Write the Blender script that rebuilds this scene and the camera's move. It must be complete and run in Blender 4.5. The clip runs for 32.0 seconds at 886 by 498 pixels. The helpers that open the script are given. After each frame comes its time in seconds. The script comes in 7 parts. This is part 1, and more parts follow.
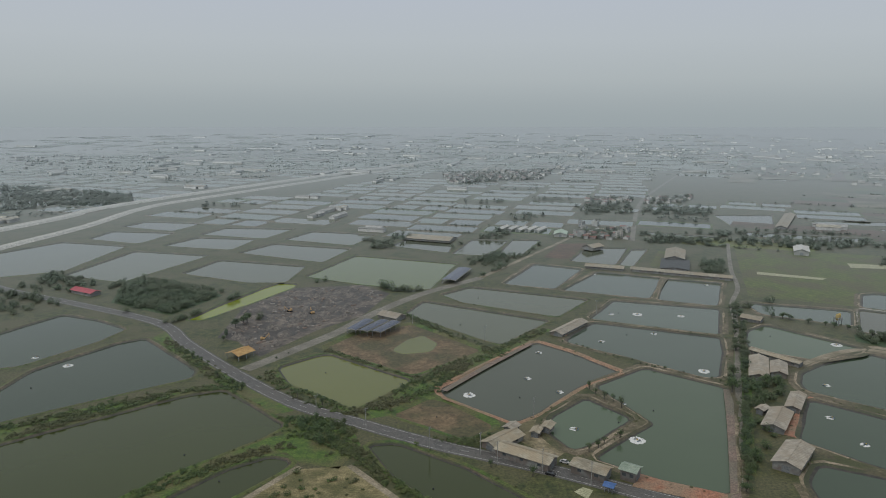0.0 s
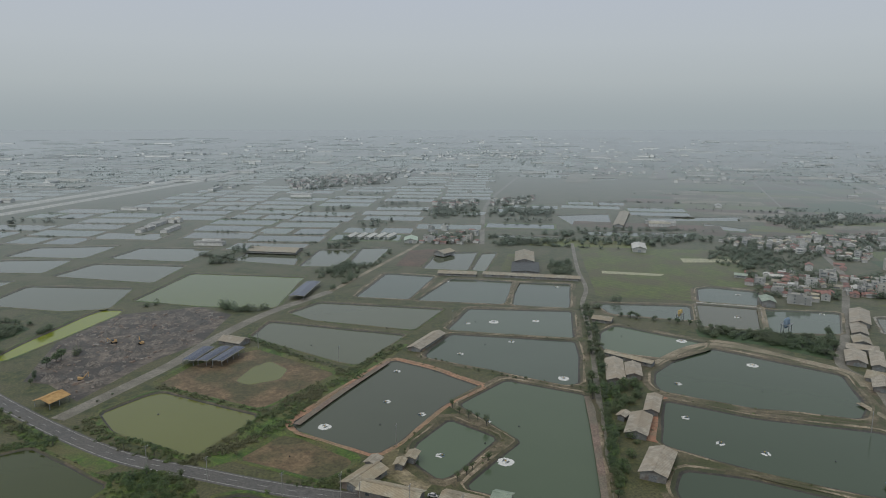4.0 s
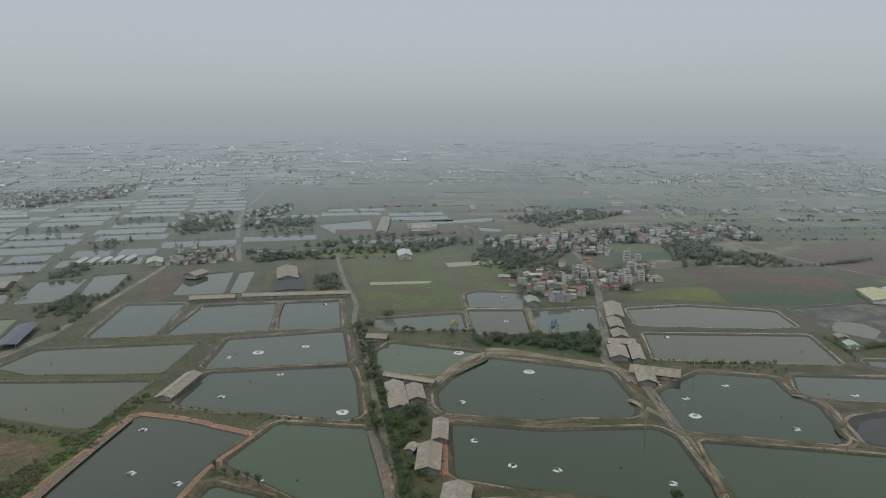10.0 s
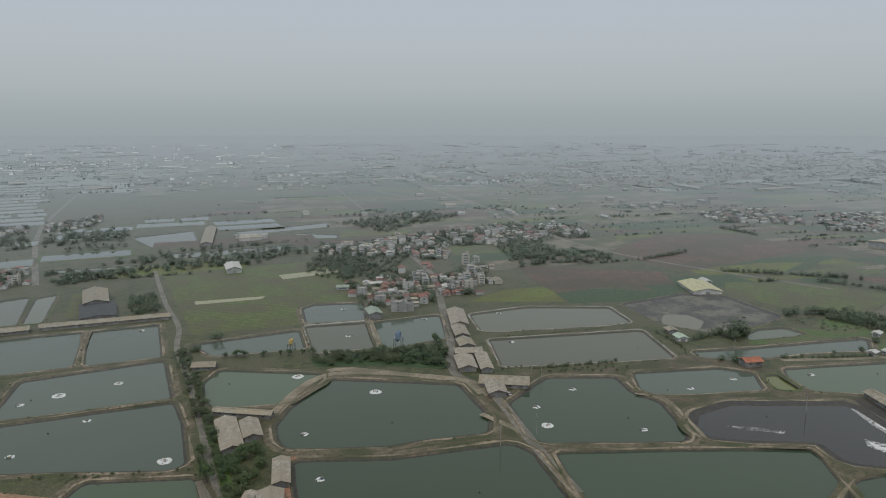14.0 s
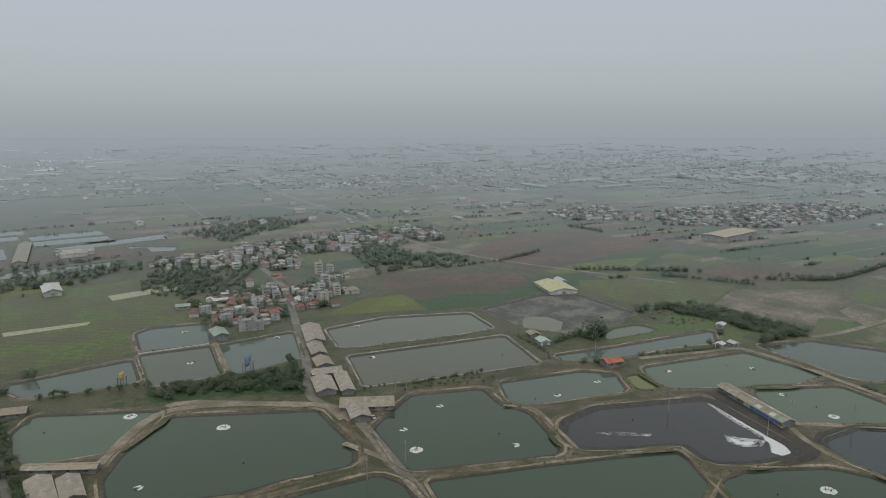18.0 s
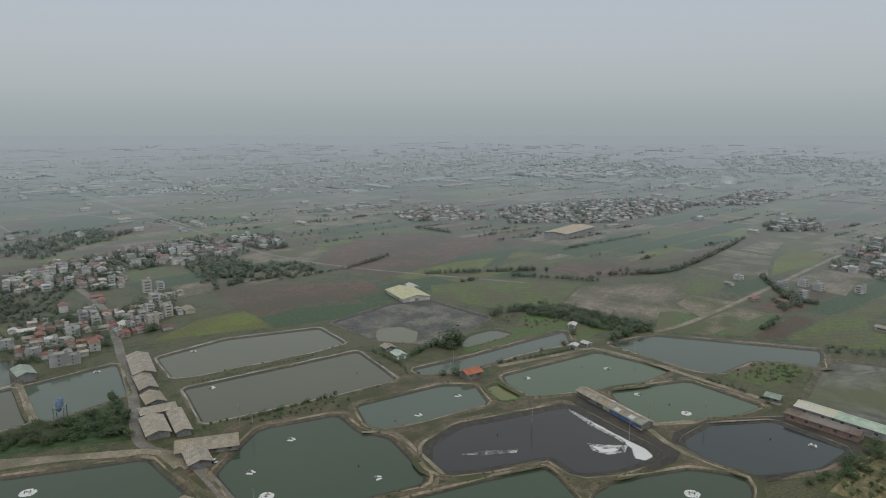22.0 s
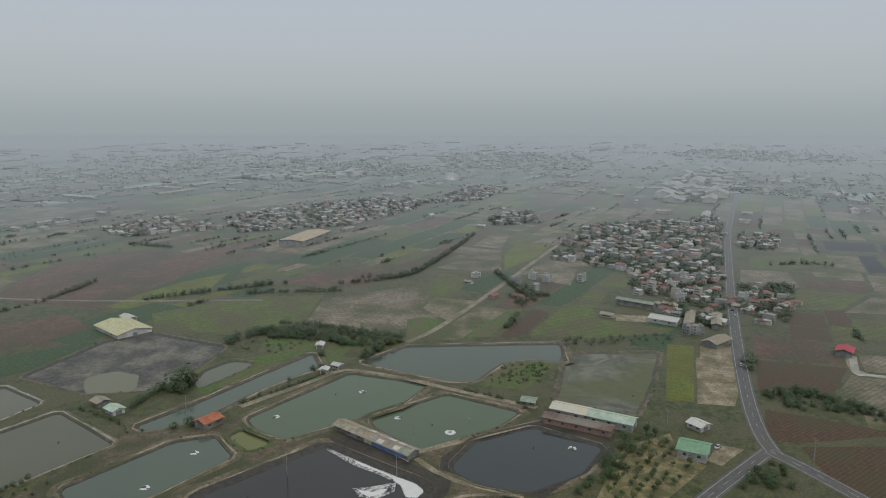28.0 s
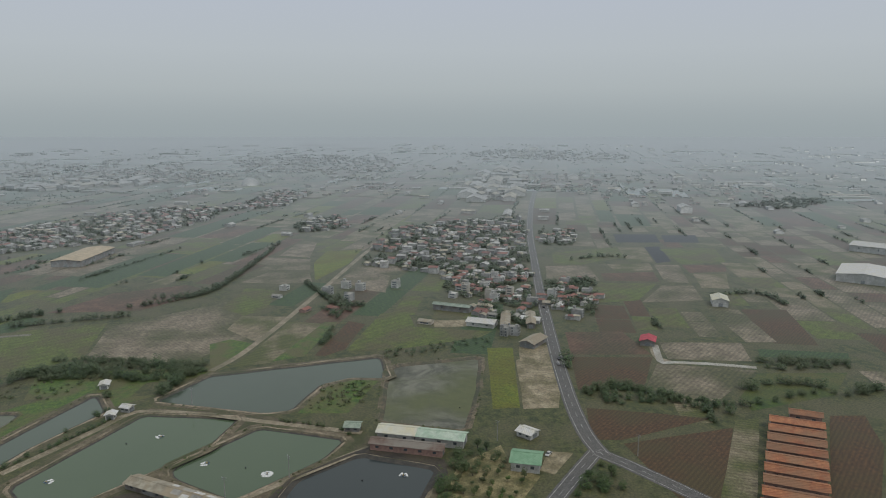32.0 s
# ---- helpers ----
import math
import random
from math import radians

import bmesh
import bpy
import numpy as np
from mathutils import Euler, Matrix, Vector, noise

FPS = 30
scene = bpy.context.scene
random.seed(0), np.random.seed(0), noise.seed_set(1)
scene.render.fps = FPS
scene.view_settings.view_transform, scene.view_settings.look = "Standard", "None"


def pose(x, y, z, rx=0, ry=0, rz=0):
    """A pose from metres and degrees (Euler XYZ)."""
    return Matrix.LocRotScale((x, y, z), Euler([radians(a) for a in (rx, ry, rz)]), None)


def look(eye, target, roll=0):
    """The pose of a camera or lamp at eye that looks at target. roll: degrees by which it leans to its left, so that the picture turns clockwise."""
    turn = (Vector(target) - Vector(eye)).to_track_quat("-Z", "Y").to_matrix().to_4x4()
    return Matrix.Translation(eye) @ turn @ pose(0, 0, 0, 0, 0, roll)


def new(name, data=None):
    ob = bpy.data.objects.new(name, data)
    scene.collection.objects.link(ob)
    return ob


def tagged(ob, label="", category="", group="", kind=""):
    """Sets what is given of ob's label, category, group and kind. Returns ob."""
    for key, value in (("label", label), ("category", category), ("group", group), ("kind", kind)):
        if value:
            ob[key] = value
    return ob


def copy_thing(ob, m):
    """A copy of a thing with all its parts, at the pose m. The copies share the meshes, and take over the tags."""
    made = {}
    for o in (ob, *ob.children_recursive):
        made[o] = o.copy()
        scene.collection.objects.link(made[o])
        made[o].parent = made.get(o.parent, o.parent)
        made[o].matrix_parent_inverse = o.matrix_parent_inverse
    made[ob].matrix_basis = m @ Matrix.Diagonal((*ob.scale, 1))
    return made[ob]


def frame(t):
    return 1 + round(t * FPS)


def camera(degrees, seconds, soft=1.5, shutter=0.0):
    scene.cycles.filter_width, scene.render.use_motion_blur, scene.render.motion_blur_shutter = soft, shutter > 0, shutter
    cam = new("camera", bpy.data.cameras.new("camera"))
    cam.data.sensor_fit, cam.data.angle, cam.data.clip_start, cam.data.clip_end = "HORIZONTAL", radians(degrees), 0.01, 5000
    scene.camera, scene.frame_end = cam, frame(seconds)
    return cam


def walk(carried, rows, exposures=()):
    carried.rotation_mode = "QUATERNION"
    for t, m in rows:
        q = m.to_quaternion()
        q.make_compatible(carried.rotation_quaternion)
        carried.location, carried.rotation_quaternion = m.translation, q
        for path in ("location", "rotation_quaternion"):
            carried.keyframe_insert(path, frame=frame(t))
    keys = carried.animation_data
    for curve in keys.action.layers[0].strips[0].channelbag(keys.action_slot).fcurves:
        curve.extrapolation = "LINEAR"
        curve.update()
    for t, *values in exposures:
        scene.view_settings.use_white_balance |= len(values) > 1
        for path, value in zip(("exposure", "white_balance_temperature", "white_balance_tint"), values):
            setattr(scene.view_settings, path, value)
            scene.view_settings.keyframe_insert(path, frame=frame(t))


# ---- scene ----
cam = camera(63.53, 32.0, soft=1.0)
# seconds, eye in metres, heading clockwise from +y and tilt in degrees
FLIGHT = [
    (0, 0.00, 0.00, 147.13, 0.000, -11.304),
    (0.5, -0.35, 3.19, 147.32, 1.599, -11.283),
    (1, -0.48, 6.47, 147.49, 3.174, -11.259),
    (1.5, -0.61, 9.87, 147.58, 4.707, -11.229),
    (2, -0.61, 13.38, 147.61, 6.140, -11.195),
    (2.5, -0.37, 16.92, 147.66, 7.585, -11.166),
    (3, -0.19, 20.54, 147.77, 9.158, -11.140),
    (3.5, -0.12, 24.32, 147.90, 10.769, -11.107),
    (5.5, 2.62, 38.58, 148.39, 17.408, -11.026),
    (6, 2.94, 42.54, 147.90, 19.068, -10.951),
    (6.5, 3.77, 46.15, 147.68, 20.471, -10.890),
    (7, 4.95, 49.38, 147.81, 21.775, -10.862),
    (7.5, 6.18, 52.47, 148.28, 23.253, -10.877),
    (8, 7.28, 55.77, 148.71, 24.938, -10.893),
    (8.5, 8.33, 59.03, 148.94, 26.689, -10.887),
    (9, 9.38, 62.04, 148.93, 28.433, -10.859),
    (9.5, 10.46, 65.03, 148.67, 30.147, -10.810),
    (10, 11.81, 68.26, 148.54, 31.801, -10.777),
    (10.5, 13.44, 71.66, 148.66, 33.437, -10.769),
    (11, 15.21, 74.83, 148.78, 35.112, -10.757),
    (11.5, 17.13, 77.79, 148.83, 36.828, -10.732),
    (12, 19.07, 80.68, 149.00, 38.557, -10.720),
    (12.5, 20.93, 83.59, 149.32, 40.267, -10.727),
    (13, 22.92, 86.71, 149.47, 41.938, -10.725),
    (13.5, 25.19, 89.77, 149.37, 43.570, -10.706),
    (14, 27.46, 92.67, 149.26, 45.201, -10.689),
    (14.5, 29.46, 95.60, 149.24, 46.921, -10.679),
    (15, 31.41, 98.39, 149.17, 48.701, -10.651),
    (15.5, 33.65, 100.83, 149.22, 50.405, -10.628),
    (17.5, 44.80, 110.64, 149.24, 55.793, -10.592),
    (18, 47.80, 112.70, 149.44, 57.163, -10.604),
    (18.5, 50.80, 114.86, 149.58, 58.607, -10.609),
    (19, 53.80, 117.09, 149.68, 60.074, -10.610),
    (19.5, 56.71, 119.19, 149.97, 61.458, -10.626),
    (20, 59.63, 121.22, 150.27, 62.907, -10.641),
    (20.5, 62.63, 123.21, 150.47, 64.593, -10.648),
    (21, 65.73, 125.14, 150.72, 66.328, -10.663),
    (21.5, 68.84, 127.04, 151.05, 68.005, -10.685),
    (22, 71.86, 128.68, 151.36, 69.735, -10.709),
    (22.5, 75.21, 130.12, 151.56, 71.506, -10.734),
    (23, 78.86, 131.58, 151.71, 73.250, -10.757),
    (23.5, 82.20, 133.02, 151.96, 74.999, -10.775),
    (24, 85.29, 134.50, 152.28, 76.816, -10.788),
    (24.5, 88.58, 136.04, 152.54, 78.578, -10.794),
    (25, 92.17, 137.40, 152.65, 80.139, -10.789),
    (25.5, 95.70, 138.46, 152.68, 81.596, -10.771),
    (27.5, 110.15, 141.31, 153.31, 89.113, -10.811),
    (28, 113.97, 142.01, 153.37, 91.307, -10.816),
    (28.5, 117.72, 142.55, 153.41, 93.479, -10.815),
    (29, 121.49, 142.80, 153.37, 95.666, -10.811),
    (29.5, 125.43, 142.93, 153.32, 97.881, -10.809),
    (30, 129.43, 143.02, 153.28, 100.043, -10.804),
    (30.5, 133.23, 142.93, 153.20, 101.984, -10.784),
    (31, 136.97, 142.65, 153.06, 103.690, -10.746),
    (31.5, 140.74, 142.35, 152.90, 105.337, -10.698),
    (32, 144.31, 142.13, 152.66, 107.031, -10.635),
]
walk(cam, [(t, pose(x, y, z, 90 + tilt, 0, -head)) for t, x, y, z, head, tilt in FLIGHT])

# ---- sky and sun: bright haze under a thin cloud cover ----
SUN_UP, SUN_ROUND = radians(52), radians(235)
world = bpy.data.worlds.new("sky")
scene.world = world
world.use_nodes = True
wn, wl = world.node_tree.nodes, world.node_tree.links
wn.clear()
w_out = wn.new("ShaderNodeOutputWorld")
w_bg = wn.new("ShaderNodeBackground")
w_sky = wn.new("ShaderNodeTexSky")
w_sky.sky_type, w_sky.sun_disc = "NISHITA", False
w_sky.sun_elevation, w_sky.sun_rotation = SUN_UP, SUN_ROUND
w_sky.air_density, w_sky.dust_density, w_sky.ozone_density = 1.0, 6.0, 1.0
w_gain = wn.new("ShaderNodeVectorMath")
w_gain.operation = "SCALE"
w_gain.inputs["Scale"].default_value = 0.07
w_co = wn.new("ShaderNodeTexCoord")
w_sep = wn.new("ShaderNodeSeparateXYZ")
w_ramp = wn.new("ShaderNodeValToRGB")
ramp = w_ramp.color_ramp
ramp.elements[0].position, ramp.elements[0].color = 0.0, (0.285, 0.335, 0.349, 1)
ramp.elements[1].position, ramp.elements[1].color = 1.0, (0.505, 0.522, 0.530, 1)
for z, colour in ((-0.034, (0.350, 0.402, 0.424, 1)), (-0.012, (0.368, 0.420, 0.440, 1)), (0.004, (0.392, 0.442, 0.462, 1)), (0.035, (0.450, 0.499, 0.518, 1)), (0.085, (0.490, 0.538, 0.574, 1)), (0.16, (0.490, 0.536, 0.612, 1)), (0.30, (0.470, 0.500, 0.520, 1)), (0.50, (0.438, 0.457, 0.466, 1))):
    e = ramp.elements.new((z + 0.05) / 1.05)
    e.color = colour
w_map = wn.new("ShaderNodeMapRange")
w_map.inputs["From Min"].default_value = -0.05
w_mix = wn.new("ShaderNodeMix")
w_mix.data_type = "RGBA"
w_mix.inputs["Factor"].default_value = 0.90
wl.new(w_co.outputs["Generated"], w_sep.inputs[0])
wl.new(w_sep.outputs["Z"], w_map.inputs["Value"])
wl.new(w_map.outputs["Result"], w_ramp.inputs["Fac"])
wl.new(w_sky.outputs[0], w_gain.inputs[0])
wl.new(w_gain.outputs[0], w_mix.inputs["A"])
wl.new(w_ramp.outputs["Color"], w_mix.inputs["B"])
wl.new(w_mix.outputs["Result"], w_bg.inputs["Color"])
w_bg.inputs["Strength"].default_value = 1.0
wl.new(w_bg.outputs[0], w_out.inputs[0])

sun_data = bpy.data.lights.new("sun", "SUN")
sun_data.energy, sun_data.angle, sun_data.color = 0.62, radians(24), (1.0, 0.95, 0.87)
sun = new("sun", sun_data)
sun.matrix_world = look((600 * math.sin(SUN_ROUND), 600 * math.cos(SUN_ROUND), 900), (0, 0, 0))
scene.view_settings.exposure = 0.0

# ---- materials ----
HAZE_GAIN = 0.100  # how fast the haze, put in as a glossy layer, grows at low angles


def haze_coat(nt, base, rough=0.32, gain=HAZE_GAIN, tone=0.72, tint=(0.92, 1.0, 1.045)):
    """Air haze put into the surface itself: a sky-coloured glossy layer that takes over at grazing angles."""
    n, l = nt.nodes, nt.links
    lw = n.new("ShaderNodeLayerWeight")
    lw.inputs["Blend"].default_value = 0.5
    # fixed upward normal: on this flat plain the view angle stands for distance
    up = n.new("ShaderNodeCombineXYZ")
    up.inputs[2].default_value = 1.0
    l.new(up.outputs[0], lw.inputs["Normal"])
    face = n.new("ShaderNodeNewGeometry")
    # normals bent upward so walls and leaves pick up the haze as well
    lean = n.new("ShaderNodeVectorMath")
    lean.operation = "MULTIPLY_ADD"
    l.new(up.outputs[0], lean.inputs[0])
    lean.inputs[1].default_value = (0.7, 0.7, 0.7)
    l.new(face.outputs["Normal"], lean.inputs[2])
    even = n.new("ShaderNodeVectorMath")
    even.operation = "NORMALIZE"
    l.new(lean.outputs[0], even.inputs[0])
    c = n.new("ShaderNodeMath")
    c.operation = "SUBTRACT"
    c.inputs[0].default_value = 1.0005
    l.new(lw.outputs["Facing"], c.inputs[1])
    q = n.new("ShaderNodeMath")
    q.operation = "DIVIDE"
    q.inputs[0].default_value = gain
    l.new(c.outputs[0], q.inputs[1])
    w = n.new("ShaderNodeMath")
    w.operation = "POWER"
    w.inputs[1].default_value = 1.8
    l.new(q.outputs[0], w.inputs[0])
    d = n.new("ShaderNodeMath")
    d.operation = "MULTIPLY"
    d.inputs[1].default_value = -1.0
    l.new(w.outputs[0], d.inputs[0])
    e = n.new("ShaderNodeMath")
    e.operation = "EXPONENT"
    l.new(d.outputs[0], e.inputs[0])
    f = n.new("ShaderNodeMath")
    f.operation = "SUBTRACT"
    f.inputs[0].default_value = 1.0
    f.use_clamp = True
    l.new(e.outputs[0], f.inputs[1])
    haze_gloss = n.new("ShaderNodeBsdfGlossy")
    haze_gloss.inputs["Roughness"].default_value = rough
    haze_gloss.inputs["Color"].default_value = (*(tone * q for q in tint), 1)
    l.new(even.outputs[0], haze_gloss.inputs["Normal"])
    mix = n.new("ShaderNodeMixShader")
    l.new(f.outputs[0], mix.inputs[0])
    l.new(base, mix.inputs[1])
    l.new(haze_gloss.outputs[0], mix.inputs[2])
    return mix.outputs[0]


def mat(name, dark, light, size=8.0, tint=None, tint_size=90.0, rough=0.9, bump=0.3, rows=0.0, turn=0.0, row_mix=0.5, metal=0.0, vary=0.0, haze_gloss=0.685, spec=0.3, grain=0.6, wear=0.55, warp=0.0):
    """Colour noise of a given size in metres, a second tint at a large scale, optional rows (furrows, ribs), and relief."""
    m = bpy.data.materials.new(name)
    m.use_nodes = True
    nt = m.node_tree
    n, l = nt.nodes, nt.links
    n.clear()
    out = n.new("ShaderNodeOutputMaterial")
    p = n.new("ShaderNodeBsdfPrincipled")
    p.inputs["Roughness"].default_value, p.inputs["Metallic"].default_value = rough, metal
    p.inputs["Specular IOR Level"].default_value = spec
    geo = n.new("ShaderNodeNewGeometry")
    tex = n.new("ShaderNodeTexNoise")
    tex.inputs["Scale"].default_value, tex.inputs["Detail"].default_value = 1.0 / size, 6
    tex.inputs["Roughness"].default_value, tex.inputs["Distortion"].default_value = grain, warp
    l.new(geo.outputs["Position"], tex.inputs["Vector"])
    cr = n.new("ShaderNodeMapRange")
    cr.inputs["From Min"].default_value, cr.inputs["From Max"].default_value = 0.40, 0.60
    l.new(tex.outputs["Fac"], cr.inputs["Value"])
    mix = n.new("ShaderNodeMix")
    mix.data_type = "RGBA"
    mix.inputs["A"].default_value, mix.inputs["B"].default_value = (*dark, 1), (*light, 1)
    l.new(cr.outputs["Result"], mix.inputs["Factor"])
    colour, height = mix.outputs["Result"], tex.outputs["Fac"]
    if tint:
        big = n.new("ShaderNodeTexNoise")
        big.inputs["Scale"].default_value, big.inputs["Detail"].default_value = 1.0 / tint_size, 4
        l.new(geo.outputs["Position"], big.inputs["Vector"])
        r2 = n.new("ShaderNodeMapRange")
        r2.inputs["From Min"].default_value, r2.inputs["From Max"].default_value = 0.42, 0.60
        l.new(big.outputs["Fac"], r2.inputs["Value"])
        m2 = n.new("ShaderNodeMix")
        m2.data_type = "RGBA"
        l.new(r2.outputs["Result"], m2.inputs["Factor"])
        l.new(colour, m2.inputs["A"])
        m2.inputs["B"].default_value = (*tint, 1)
        colour = m2.outputs["Result"]
    if rows:
        mp = n.new("ShaderNodeMapping")
        mp.inputs["Rotation"].default_value = (0, 0, radians(turn))
        l.new(geo.outputs["Position"], mp.inputs["Vector"])
        wave = n.new("ShaderNodeTexWave")
        wave.inputs["Scale"].default_value = 0.314 / rows
        wave.inputs["Distortion"].default_value, wave.inputs["Detail Scale"].default_value = 1.5, 0.35
        l.new(mp.outputs[0], wave.inputs["Vector"])
        m3 = n.new("ShaderNodeMix")
        m3.data_type, m3.blend_type = "RGBA", "MULTIPLY"
        m3.inputs["Factor"].default_value = row_mix
        l.new(colour, m3.inputs["A"])
        l.new(wave.outputs["Color"], m3.inputs["B"])
        colour, height = m3.outputs["Result"], wave.outputs["Fac"]
    if vary:
        info = n.new("ShaderNodeObjectInfo")
        hv = n.new("ShaderNodeHueSaturation")
        r3 = n.new("ShaderNodeMapRange")
        r3.inputs["To Min"].default_value, r3.inputs["To Max"].default_value = 1 - vary, 1 + vary
        l.new(info.outputs["Random"], r3.inputs["Value"])
        l.new(r3.outputs["Result"], hv.inputs["Value"])
        l.new(colour, hv.inputs["Color"])
        colour = hv.outputs["Color"]
    fine = n.new("ShaderNodeTexNoise")
    fine.inputs["Scale"].default_value, fine.inputs["Detail"].default_value = 1.0 / max(0.4, size * 0.24), 6
    fine.inputs["Roughness"].default_value = 0.7
    l.new(geo.outputs["Position"], fine.inputs["Vector"])
    fr = n.new("ShaderNodeMapRange")
    fr.inputs["From Min"].default_value, fr.inputs["From Max"].default_value = 0.3, 0.7
    fr.inputs["To Min"].default_value, fr.inputs["To Max"].default_value = 1 - wear, 1 + wear
    l.new(fine.outputs["Fac"], fr.inputs["Value"])
    worn = n.new("ShaderNodeVectorMath")
    worn.operation = "SCALE"
    l.new(colour, worn.inputs[0])
    l.new(fr.outputs["Result"], worn.inputs["Scale"])
    l.new(worn.outputs[0], p.inputs["Base Color"])
    if bump:
        b = n.new("ShaderNodeBump")
        b.inputs["Strength"].default_value, b.inputs["Distance"].default_value = bump, 0.25
        l.new(height, b.inputs["Height"])
        l.new(b.outputs[0], p.inputs["Normal"])
    # the stand-in haze goes over the material; its tone is set per material
    l.new(haze_coat(nt, p.outputs[0], 0.6 if haze_gloss < 0.7 else 0.85, tone=haze_gloss), out.inputs["Surface"])
    return m


def water_mat(name, dark, light, rough=0.06):
    """Murky pond water: a dull body colour under a rippled, mirror-like surface."""
    m = bpy.data.materials.new(name)
    m.use_nodes = True
    nt = m.node_tree
    n, l = nt.nodes, nt.links
    n.clear()
    out = n.new("ShaderNodeOutputMaterial")
    p = n.new("ShaderNodeBsdfPrincipled")
    p.inputs["IOR"].default_value, p.inputs["Roughness"].default_value = 1.33, rough
    p.inputs["Specular Tint"].default_value = (0.94, 1.0, 0.93, 1)
    geo = n.new("ShaderNodeNewGeometry")
    tex = n.new("ShaderNodeTexNoise")
    tex.inputs["Scale"].default_value, tex.inputs["Detail"].default_value = 1 / 45.0, 4
    l.new(geo.outputs["Position"], tex.inputs["Vector"])
    mix = n.new("ShaderNodeMix")
    mix.data_type = "RGBA"
    mix.inputs["A"].default_value, mix.inputs["B"].default_value = (*dark, 1), (*light, 1)
    l.new(tex.outputs["Fac"], mix.inputs["Factor"])
    info = n.new("ShaderNodeObjectInfo")
    hv = n.new("ShaderNodeHueSaturation")
    r3 = n.new("ShaderNodeMapRange")
    r3.inputs["To Min"].default_value, r3.inputs["To Max"].default_value = 0.88, 1.12
    l.new(info.outputs["Random"], r3.inputs["Value"])
    l.new(r3.outputs["Result"], hv.inputs["Value"])
    l.new(mix.outputs["Result"], hv.inputs["Color"])
    l.new(hv.outputs["Color"], p.inputs["Base Color"])
    rip = n.new("ShaderNodeTexNoise")
    rip.inputs["Scale"].default_value, rip.inputs["Detail"].default_value = 1.3, 3
    l.new(geo.outputs["Position"], rip.inputs["Vector"])
    b = n.new("ShaderNodeBump")
    b.inputs["Strength"].default_value, b.inputs["Distance"].default_value = 0.10, 0.06
    l.new(rip.outputs["Fac"], b.inputs["Height"])
    l.new(b.outputs[0], p.inputs["Normal"])
    # stand-in haze over the water, slower to build up and greener
    l.new(haze_coat(nt, p.outputs[0], rough=0.15, gain=HAZE_GAIN * 0.85, tone=0.64, tint=(0.94, 1.0, 0.98)), out.inputs["Surface"])
    return m


GROUND = mat("ground_earth", (0.036, 0.052, 0.010), (0.100, 0.106, 0.030), 5, (0.102, 0.098, 0.042), 24, wear=0.7)
WATER = {
    "deep": water_mat("water_deep", (0.039, 0.062, 0.039), (0.051, 0.076, 0.049)),
    "murk": water_mat("water_murk", (0.054, 0.083, 0.052), (0.067, 0.099, 0.062)),
    "teal": water_mat("water_teal", (0.093, 0.135, 0.084), (0.112, 0.156, 0.097)),
    "slate": water_mat("water_slate", (0.095, 0.126, 0.099), (0.116, 0.154, 0.120)),
    "pale": water_mat("water_pale", (0.116, 0.136, 0.088), (0.144, 0.166, 0.110)),
    "milk": water_mat("water_milk", (0.118, 0.124, 0.084), (0.142, 0.148, 0.102)),
    "khaki": water_mat("water_khaki", (0.150, 0.150, 0.092), (0.180, 0.178, 0.112)),
    "jade": water_mat("water_jade", (0.132, 0.178, 0.050), (0.150, 0.198, 0.060)),
    "olive": water_mat("water_olive", (0.15, 0.168, 0.046), (0.172, 0.19, 0.058)),
    "ink": water_mat("water_ink", (0.046, 0.059, 0.062), (0.059, 0.072, 0.075)),
    "moss": water_mat("water_moss", (0.042, 0.056, 0.014), (0.055, 0.070, 0.020)),
    "algae": water_mat("water_algae", (0.210, 0.260, 0.020), (0.260, 0.310, 0.032)),
    "pink": water_mat("water_grey", (0.086, 0.103, 0.076), (0.103, 0.119, 0.089)),
    "foam": water_mat("water_dark", (0.04, 0.04, 0.043), (0.058, 0.057, 0.058)),
}
BANK = mat("bank_mud", (0.070, 0.054, 0.030), (0.150, 0.116, 0.066), 3, (0.054, 0.060, 0.020), 22, haze_gloss=0.77)
DARK_BANK = mat("bank_dark", (0.034, 0.029, 0.023), (0.066, 0.056, 0.042), 3, haze_gloss=0.77)
RIM = mat("rim_grass", (0.108, 0.090, 0.050), (0.212, 0.172, 0.110), 3, (0.070, 0.078, 0.024), 22)
RIM_GREEN = mat("rim_weeds", (0.038, 0.084, 0.008), (0.094, 0.158, 0.018), 4, (0.118, 0.116, 0.036), 26, wear=0.65)
RIM_SAND = mat("rim_sand", (0.250, 0.200, 0.135), (0.430, 0.355, 0.255), 2.5, (0.098, 0.088, 0.042), 20, wear=0.6)
RIM_PINK = mat("rim_brick", (0.334, 0.179, 0.110), (0.435, 0.262, 0.165), 4, (0.275, 0.207, 0.127), 25)
